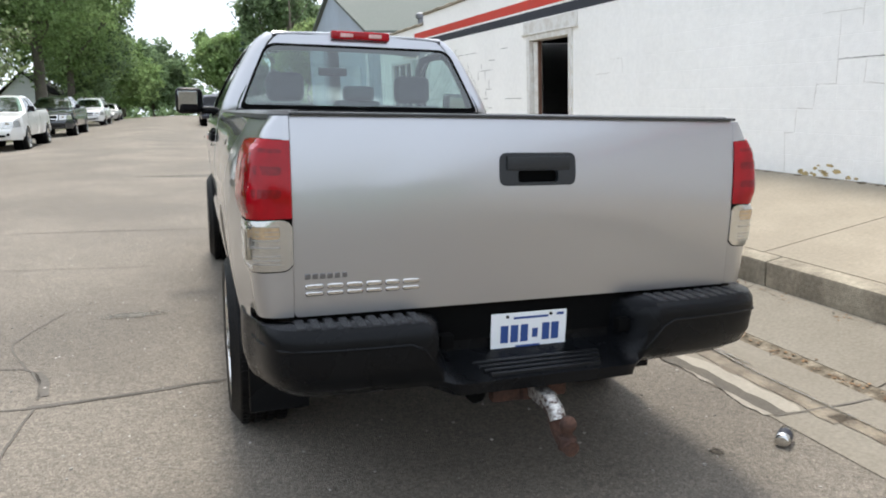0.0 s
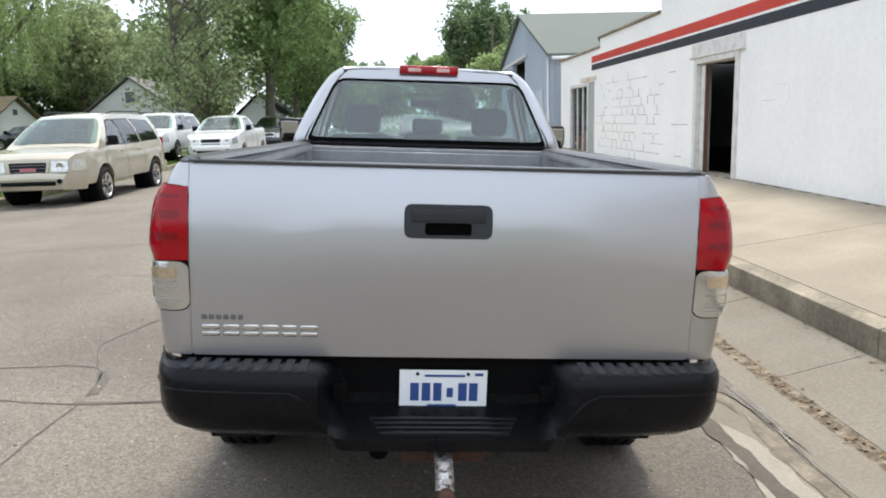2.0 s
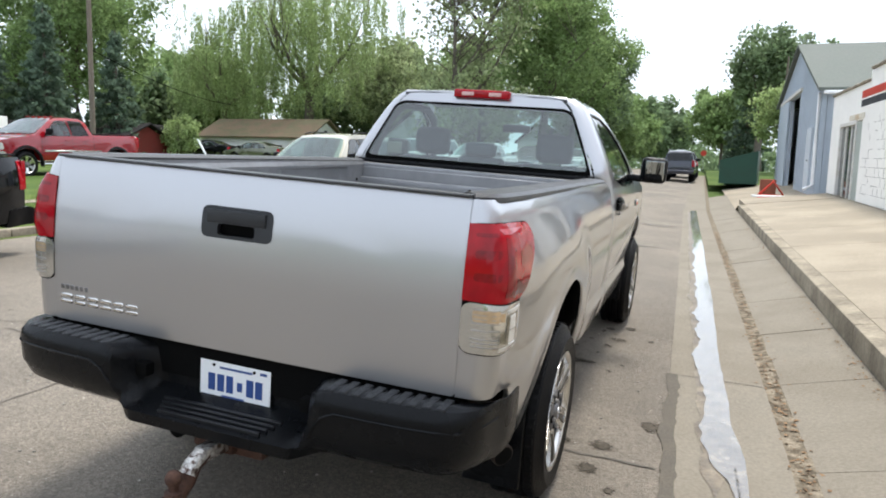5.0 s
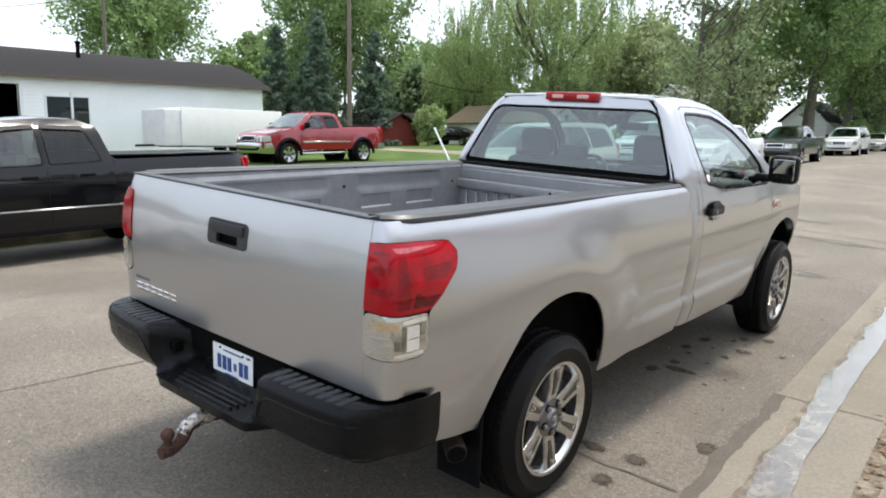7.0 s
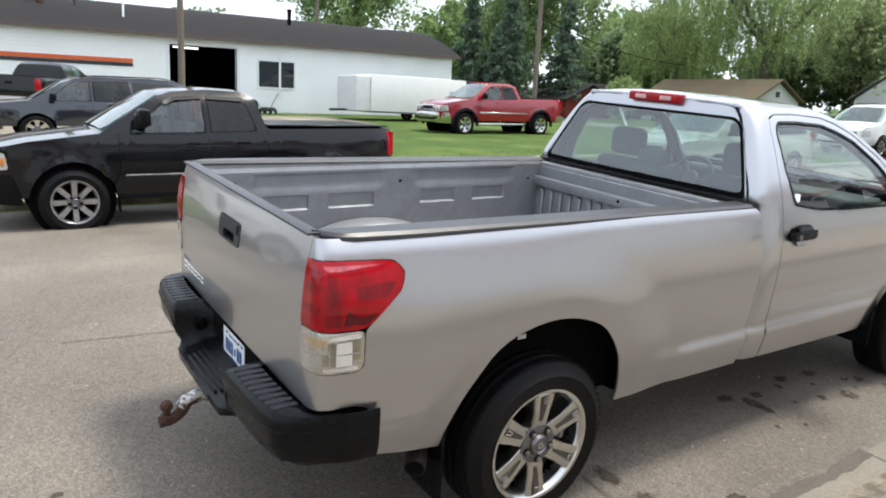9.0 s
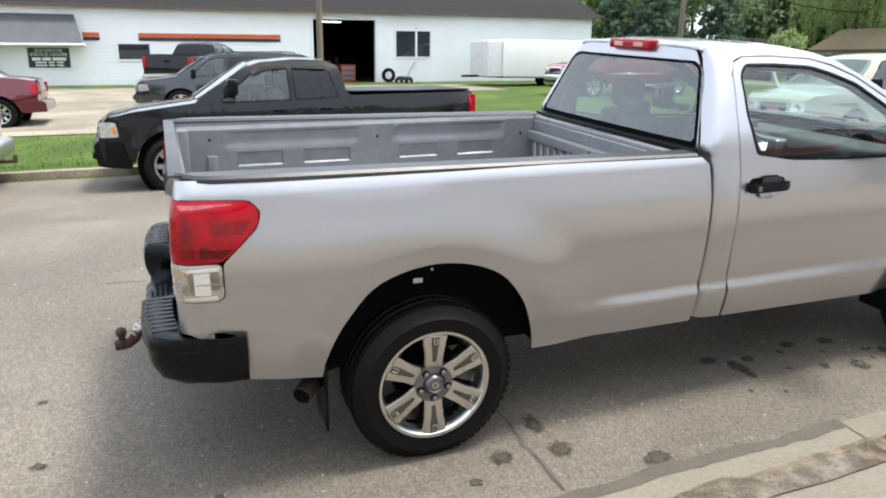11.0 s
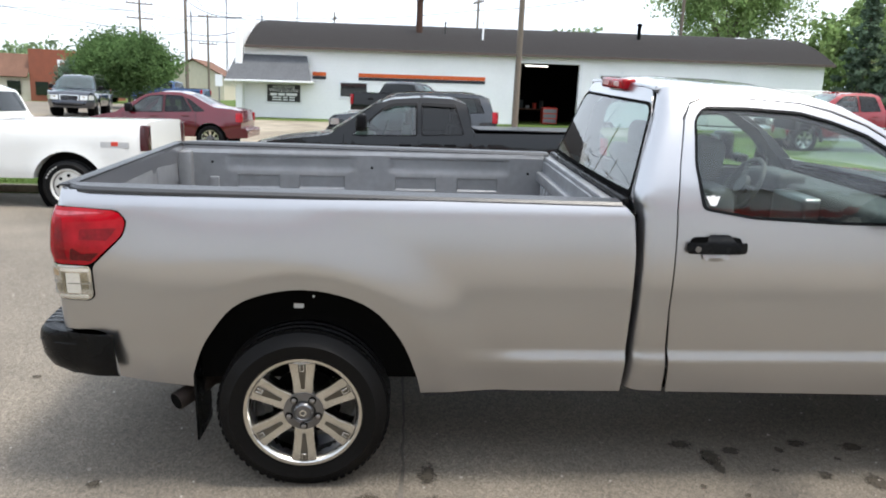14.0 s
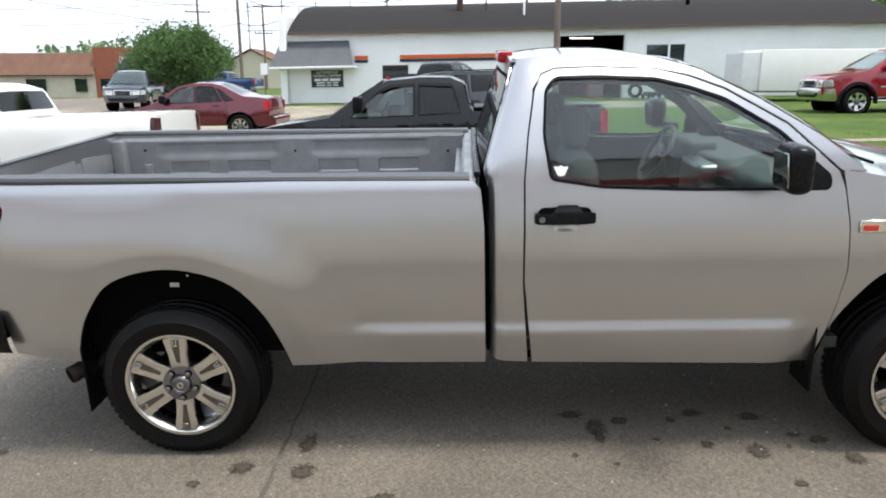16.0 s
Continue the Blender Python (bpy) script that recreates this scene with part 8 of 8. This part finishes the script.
pole(-26.9, 25.2, 11.5)
pole(-26.4, 6.35, 10.8)
pole(-45.5, 20.5, 11.5, 0.9)
pole(-53.2, -15.3, 11, 0)
pole(-71, -25, 11.5, 1.25, down=(1.2, 2.6), turn=110)
pole(-78, -20.2, 9.4, 1.0, down=(-0.6, 2.3), turn=105)
pole(-95, -8, 12)
pole(-62, 8, 10.5, 1.0)
pole(7.0, 57, 8.5, 0, 2.5, 0.1, "thin leaning grey pole")
pole(-40, -40, 12)
def wire(a, b, sag, label="thin black overhead wire"):
    pts = []
    for k in range(13):
        t = k / 12
        p = Vector(a).lerp(Vector(b), t)
        pts.append((p.x, p.y, p.z - sag * 4 * t * (1 - t)))
    solid("overhead_wire", tube(pts, 0.024, 5), DARK, label, "wire", "overhead wires")
wire((-26.9, 25.2, 11.2), (-26.4, 6.35, 10.8), 0.5)
wire((-26.9, 25.2, 6.6), (-38, 52, 6.2), 0.5)
wire((-26.4, 6.35, 10.4), (-40, -40, 11.6), 1.2)
wire((-53.2, -15.3, 9.2), (-40, -40, 9.0), 0.6)
wire((-53.2, -15.3, 8.6), (-32, -6.4, 5.4), 0.4)
wire((-71, -25, 9.2), (-40, -40, 11.2), 0.8)
wire((-71, -25, 7.4), (-40, -40, 10.2), 0.7)
wire((-71, -25, 7.8), (-78, -90, 8.6), 0.6)
wire((-71, -25, 9.4), (-78, -90, 10.4), 0.6)
wire((-71, -25, 7.4), (-53.2, -15.3, 6.2), 0.3)
wire((-53.2, -15.3, 6.2), (-33, -6.6, 4.9), 0.3)
wire((-78, -20.2, 9.2), (-71, -25, 9.3), 0.15)
wire((-78, -20, 10.6), (-53.2, -15.3, 10.2), 0.6)
wire((-45.5, 20.5, 10.8), (-62, 8, 10), 0.5)
wire((-62, 8, 10), (-78, -20, 10.4), 0.8)
sub = thing("substation_frame", "pale steel lattice frames of a substation", "pylon", pose(-92, -22, 0.6))
for k in range(4):
    y = -4 + 4.5 * k
    for dx in (-0.6, 0.6):
        part("leg", tube([(dx, y + dx * 0.5, 0), (dx * 0.4, y, 11 + (k % 2) * 2)], 0.05, 5), ALLOYD, sub)
    for z in (2, 4, 6, 8, 10):
        part("brace", tube([(-0.6 + 0.04 * z, y, z), (0.6 - 0.04 * z, y, z + 1.8)], 0.03, 4), ALLOYD, sub)
for z in (7.5, 10.5):
    part("beam", tube([(0, -4.5, z), (0, 10, z)], 0.06, 5), ALLOYD, sub)
lp = thing("leaning_post", "leaning white plastic pipe in the lawn", "post", pose(-18.1, 23.3, ground_z(-18.1, 23.3) - 0.03, 0, -32, 0))
part("pipe", tube([(0, 0, 0), (0, 0, 1.75)], 0.045, 8), WHITEP, lp)
for x, y, h in ((-31, -7.3, 2.0),):
    ps = thing("road_sign", "small white notice on a post", "sign", pose(x, y, ground_z(x, y)))
    part("post", tube([(0, 0, 0), (0, 0, h)], 0.03, 6), ALLOYD, ps)
    part("plate", box(0.03, 0.05, -0.17, 0.17, h - 0.55, h), WHITEP, ps)


# ---- trees ----
def leaf_mesh(name, centres, size, rng, per=26, spread=0.55, droop=0.0, flat=0.0):
    """Many small leaf blades in loose clumps round the given centres."""
    c = np.array([p[:3] for p in centres])
    rad = np.array([p[3] if len(p) > 3 else spread for p in centres])
    n = len(c) * per
    idx = np.repeat(np.arange(len(c)), per)
    off = rng.normal(0, 1, (n, 3))
    off /= np.maximum(1e-6, np.linalg.norm(off, axis=1))[:, None]
    off *= (rng.random(n) ** 0.45 * rad[idx])[:, None]
    if flat:
        off[:, 2] *= flat
    if droop:
        off[:, 2] = off[:, 2] * 0.5 - rng.random(n) * droop
        off[:, :2] *= 0.30
    p = c[idx] + off
    a = rng.normal(0, 1, (n, 3))
    if droop:
        a[:, 2] -= 2.0
    a /= np.linalg.norm(a, axis=1)[:, None]
    b = np.cross(a, rng.normal(0, 1, (n, 3)))
    b /= np.maximum(1e-6, np.linalg.norm(b, axis=1))[:, None]
    s = 0.72 * size * (0.6 + 0.8 * rng.random(n))[:, None]
    w = 0.30 if droop else 0.62
    v = np.stack([p - a * s, p + b * s * w, p + a * s, p - b * s * w], 1).reshape(-1, 3)
    f = np.arange(n * 4).reshape(-1, 4)
    me = bpy.data.meshes.new(name)
    me.from_pydata(v.tolist(), [], f.tolist())
    return me


def branches(bm, base, direction, length, r, depth, rnd_, tips, bend=0.25, upward=0.15):
    pts, rad = [base], [r]
    d = direction.normalized()
    for k in range(4):
        d = (d + Vector((rnd_.uniform(-bend, bend), rnd_.uniform(-bend, bend), rnd_.uniform(-bend, bend) + upward))).normalized()
        pts.append(pts[-1] + d * length / 4)
        rad.append(r * (1 - 0.17 * (k + 1)))
    tube(pts, rad, 6 if depth > 1 else 5, bm)
    tips.append(pts[-1])
    if depth > 0:
        for k in range(rnd_.choice((3, 3, 4))):
            i = rnd_.choice((2, 3, 4, 4))
            a = rnd_.uniform(0, 6.28)
            side = Vector((math.cos(a), math.sin(a), rnd_.uniform(0.1, 0.8)))
            branches(bm, pts[i], (d * 0.6 + side).normalized(), length * rnd_.uniform(0.5, 0.72), rad[i] * 0.6, depth - 1, rnd_, tips, bend, upward)
    else:
        tips.append(pts[2])


def tree(x, y, h, r, leaf, label, seed, kind="broad", trunk=None, size=0.22, dens=1.0, low=0.25, name="tree", clump=0.9):
    rnd_, rng = random.Random(seed), np.random.default_rng(seed)
    root = thing(name, label, "tree", pose(x, y, ground_z(x, y) - 0.1), "trees")
    tr_ = trunk or h * 0.022
    bm = bmesh.new()
    tips = []
    if kind == "conifer":
        tube([(0, 0, 0), (0, 0, h * 0.5), (0, 0, h)], [tr_, tr_ * 0.6, 0.03], 7, bm)
        cs = []
        z = h * low
        while z < h * 0.99:
            R = r * (1 - (z - h * low) / (h * (1 - low))) + 0.15
            m = max(5, int(R * 7 * dens))
            for k in range(m):
                a = rnd_.uniform(0, 6.28)
                q = rnd_.random() ** 0.5 * R * rnd_.uniform(0.75, 1.12)
                cs.append((q * math.cos(a), q * math.sin(a), z - 0.22 * q + rnd_.uniform(-0.15, 0.15), 0.38))
                if k % 3 == 0:
                    tube([(0, 0, z), (q * math.cos(a), q * math.sin(a), z - 0.2 * q)], [0.04, 0.012], 4, bm)
            z += h * 0.045
        me = leaf_mesh("crown", cs, size, rng, 28, flat=0.6)
    else:
        th = h * (0.30 if kind != "sparse" else 0.45)
        pts = [(0, 0, 0), (rnd_.uniform(-0.2, 0.2), rnd_.uniform(-0.2, 0.2), th * 0.5), (rnd_.uniform(-0.3, 0.3), rnd_.uniform(-0.3, 0.3), th)]
        tube(pts, [tr_ * 1.25, tr_ * 0.95, tr_ * 0.8], 10, bm)
        top = Vector(pts[-1])
        for k in range(5 if kind != "sparse" else 6):
            a = 6.283 * k / 5 + rnd_.uniform(-0.4, 0.4)
            el = rnd_.uniform(0.5, 1.5)
            start = top if kind != "sparse" else Vector((0, 0, th * (0.7 + 0.3 * k / 5) * 1.0 + h * 0.06 * k))
            branches(bm, start, Vector((math.cos(a), math.sin(a), el)), h * 0.34, tr_ * 0.5, 2, rnd_, tips)
        branches(bm, top, Vector((0, 0, 1)), h * 0.42, tr_ * 0.65, 2, rnd_, tips)
        cs = []
        cz = h * (low + 1) / 2
        vz = h * (1 - low) / 2
        m = int(170 * dens)
        for k in range(m):
            d = Vector((rnd_.gauss(0, 1), rnd_.gauss(0, 1), rnd_.gauss(0, 1))).normalized()
            q = rnd_.random() ** 0.42
            bump = 0.80 + 0.34 * noise.noise(d * 1.7 + Vector((seed, 0, 0))) + 0.20 * noise.noise(d * 4.1 + Vector((0, seed, 0)))
            cs.append((d.x * r * q * bump, d.y * r * q * bump, cz + d.z * vz * q * bump, clump * rnd_.uniform(0.6, 1.25)))
        if kind == "sparse":
            cs = [(t.x, t.y, t.z, clump * 0.9) for t in tips for _ in range(3)]
            for k in range(64):
                a, q, z = rnd_.uniform(0, 6.28), r * rnd_.uniform(0.25, 1.0), h * rnd_.uniform(0.14, 0.75)
                end = (q * math.cos(a), q * math.sin(a), z)
                tube([(0, 0, z - 0.45 * q), (end[0] * 0.5, end[1] * 0.5, z - 0.12 * q), end], [0.045, 0.028, 0.01], 4, bm)
                cs += [(*end, clump * 0.7), (end[0] * 0.7, end[1] * 0.7, z - 0.05 * q, clump * 0.5)]
        elif kind == "willow":
            cs = [(c[0], c[1], c[2] + 0.6, c[3]) for c in cs]
        else:
            cs += [(t.x, t.y, t.z, clump * 0.7) for t in tips if t.z < h * 0.95][: int(60 * dens)]
        me = leaf_mesh("crown", cs, size, rng, int(46 if kind == "broad" else 90 if kind == "willow" else 26), droop=h * 0.16 if kind == "willow" else 0.0)
    part("trunk", bm, BARK, root, smooth=60)
    me.materials.append(leaf)
    cr = new("crown", me)
    cr.parent = root
    return root


M0 = "leafy green maple beside the street"
W0 = "tall weeping willow with hanging yellow-green foliage"
tree(-33.5, 57, 22, 10.0, LEAF[1], W0, 1, "willow", size=0.20, dens=3.2, low=0.16, clump=1.1)
tree(-25.5, 76, 12, 5.5, LEAF[4], M0, 2, size=0.24, dens=1.2, low=0.2, clump=1.0)
tree(-43.0, 57, 16, 7.5, LEAF[1], W0, 3, "willow", size=0.20, dens=2.2, low=0.10, clump=1.0)
tree(-28.5, 63, 12, 4.8, LEAF[4], M0, 41, size=0.22, dens=1.2, low=0.16, clump=0.9)
tree(-38.0, 68, 9, 7, LEAF[2], "leafy green tree beyond the houses", 42, size=0.32, dens=1.5, low=0.02, clump=1.1)
tree(-30.0, 71, 8.5, 6, LEAF[2], "leafy green tree beyond the houses", 43, size=0.32, dens=1.3, low=0.02, clump=1.1)
tree(-13.4, 41, 19, 4.5, LEAF[4], "tall half-bare tree with thin leaves", 4, "sparse", trunk=0.14, size=0.19, clump=1.3)
tree(-11.4, 58, 19, 6.4, LEAF[0], M0, 5, size=0.20, dens=3.3, low=0.14, clump=1.05)
tree(-12.9, 44.5, 17, 4.0, LEAF[4], "tall half-bare tree with thin leaves", 6, "sparse", trunk=0.20, size=0.19, clump=1.3)
tree(-10.9, 70, 16, 5.4, LEAF[0], M0, 7, size=0.21, dens=2.6, low=0.15, clump=1.05)
tree(-10.8, 78, 14.5, 5.4, LEAF[2], M0, 8, size=0.24, dens=2.6, low=0.03, clump=1.1)
tree(-11.0, 94, 12.5, 5.4, LEAF[0], M0, 9, size=0.34, dens=1.8, low=0.02, clump=1.2)
tree(-10.5, 115, 12, 6, LEAF[0], M0, 10, size=0.4, dens=1.8, low=0.01, clump=1.3)
tree(-7.5, 140, 14, 9, LEAF[2], M0, 11, size=0.5, dens=1.8, low=0.01, clump=1.4)
tree(-15.6, 55, 6.5, 2.6, LEAF[4], M0, 12, size=0.2, dens=0.9, low=0.2)
C0 = "dark green pine beyond the sheds"
tree(5.8, 60, 13, 3.0, LEAF[2], C0, 13, size=0.22, dens=0.9, low=0.25, clump=0.8)
tree(8.6, 66, 11.5, 3.2, LEAF[2], C0, 14, size=0.26, dens=1.0, low=0.2)
tree(6.0, 82, 11.5, 2.6, LEAF[3], "blue-green spruce beside the street", 15, "conifer", size=0.30, low=0.06)
tree(3.9, 95, 11, 5, LEAF[0], "round tree far up the street", 16, size=0.34, dens=1.1, low=0.12, clump=1.1)
tree(6, 120, 13, 6, LEAF[2], "round tree far up the street", 17, size=0.45, dens=1.1, low=0.1, clump=1.3)
tree(6.6, 46, 6.5, 2.6, LEAF[1], "bright green young tree beside the shed", 18, size=0.16, dens=1.0, low=0.15, clump=0.6)
tree(-45.0, 41, 17.5, 7.6, LEAF[0], "tall leafy tree behind the lawn", 19, size=0.20, dens=3.0, low=0.16, clump=1.0)
tree(-52.0, 43, 11, 4.0, LEAF[2], "tall leafy tree behind the lawn", 20, size=0.20, dens=1.7, low=0.12, clump=1.1)
for k, (x, y, h) in enumerate(((-37.2, 31.5, 9.2), (-39.6, 33.5, 10.2), (-35.8, 35.8, 8.6), (-42.5, 32, 9.0))):
    tree(x, y, h, 2.3, LEAF[3], "dark blue-green spruce behind the lawn", 30 + k, "conifer", size=0.22, low=0.05)
tree(-66, 33, 19, 9.5, LEAF[0], "large round-crowned tree behind the long shop", 21, size=0.23, dens=2.8, low=0.22, clump=1.2)
tree(-57, 46, 8, 4, LEAF[4], "leafy tree behind the long shop", 22, size=0.28, dens=1.0, low=0.1)
tree(-39.0, -14.6, 4.45, 3.2, foliage("deep_green_leaf", (0.115, 0.19, 0.075)), "dense round street tree beside the side street", 23, size=0.12, dens=4.0, low=0.16, clump=0.75)
tree(-40.5, -18.0, 3.0, 1.3, LEAF[3], "small blue-green tree beside the side street", 24, size=0.11, dens=1.6, low=0.1, clump=0.5)
tree(-33, 38.6, 3.2, 1.4, LEAF[1], "yellow-green bush beside the red shed", 25, size=0.12, dens=0.7, low=0.02, clump=0.45)
tree(-9.9, 68, 2.4, 1.3, LEAF[0], "clipped bush beside the street", 26, size=0.14, dens=0.6, low=0.0, clump=0.45, name="bush")
for k, (x, y, h, r, l) in enumerate(((-49, 64, 10, 6, 0), (-56, 60, 9, 6, 2), (-60, 70, 15, 8, 0), (-36, 78, 16, 8, 4), (-27, 84, 16, 8, 0), (-72, 50, 13, 8, 0), (-75, 20, 9, 5, 2), (-66, -6, 4, 2.5, 2), (-88, -30, 5, 3, 2), (-84, 40, 12, 8, 2))):
    tree(x, y, h, r, LEAF[l], "leafy green tree beyond the houses", 50 + k, size=0.4, dens=1.0, low=0.08, clump=1.4)
rng = np.random.default_rng(77)
cs = []
for k in range(5200):
    a = rng.uniform(0, 2 * math.pi)
    d = rng.uniform(170, 260)
    hgt = 6 + 2.5 * math.sin(a * 9) + 2 * math.sin(a * 23 + 1)
    cs.append((d * math.cos(a), d * math.sin(a), 0.5 + rng.random() * max(3, hgt), 2.2))
me = leaf_mesh("far_woods", cs, 1.0, rng, 22)
me.materials.append(LEAF[2])
tagged(new("far_woods", me), "far line of green woods", "woods", kind="stuff")

# ---- grass blades on the lawn by the kerb, leaves and grit in the gutter ----
rng = np.random.default_rng(3)
n = 26000
x = -8.8 - rng.random(n) ** 1.6 * 4.2
y = rng.uniform(-6, 26, n)
z = np.array([ground_z(a, b) for a, b in zip(x, y)]) - 0.01
hgt = 0.035 + 0.05 * rng.random(n) ** 2
a = rng.uniform(0, 6.28, n)
lean = rng.normal(0, 0.03, (n, 2))
w = 0.006
v = np.stack([np.stack([x - w * np.cos(a), y - w * np.sin(a), z], 1), np.stack([x + w * np.cos(a), y + w * np.sin(a), z], 1), np.stack([x + lean[:, 0], y + lean[:, 1], z + hgt], 1)], 1).reshape(-1, 3)
me = bpy.data.meshes.new("grass")
me.from_pydata(v.tolist(), [], np.arange(n * 3).reshape(-1, 3).tolist())
me.materials.append(mat("grass_blade", (0.068, 0.126, 0.020), 0.8, 0, 0.2, isl=0.4, spec=0.2))
tagged(new("grass", me), "short green grass blades along the kerb", "grass", kind="stuff")
rnd_ = random.Random(9)
bm = bmesh.new()
for k in range(1500):
    yy = rnd_.uniform(-1.5, 14)
    xx = rnd_.choice((rnd_.gauss(2.195, 0.03), rnd_.gauss(2.195, 0.03), rnd_.gauss(2.21, 0.05), rnd_.gauss(2.77, 0.03)))
    s = rnd_.uniform(0.004, 0.014)
    q = ground_z(min(xx, 2.82), yy) + 0.006
    t = rnd_.uniform(0, 3.14)
    vs = [bm.verts.new((xx + s * math.cos(t + i * 1.57) * (1.5 if i % 2 else 0.8), yy + s * math.sin(t + i * 1.57) * (1.5 if i % 2 else 0.8), q + s * rnd_.uniform(0, 0.7))) for i in range(4)]
    bm.faces.new(vs)
solid("leaf_litter", skew(bm), mat("dead_leaf", (0.17, 0.10, 0.05), 0.9, 0, 0.3, isl=0.5), "dead leaves and grit along the kerb joint", "litter", kind="stuff", smooth=0)
bm = bmesh.new()
for k in range(900):
    xx, yy = rnd_.uniform(-4, 1.5), rnd_.uniform(-2.2, 6)
    s = rnd_.uniform(0.002, 0.006)
    q = ground_z(xx, yy)
    box(xx - s, xx + s, yy - s, yy + s * rnd_.uniform(0.6, 1.4), q - s * 0.3, q + s, bm=bm)
solid("road_grit", bm, mat("pale_grit", (0.30, 0.28, 0.25), 0.95, 0, 0.3, isl=0.5), "pale grit scattered on the asphalt", "grit", kind="stuff", smooth=0)
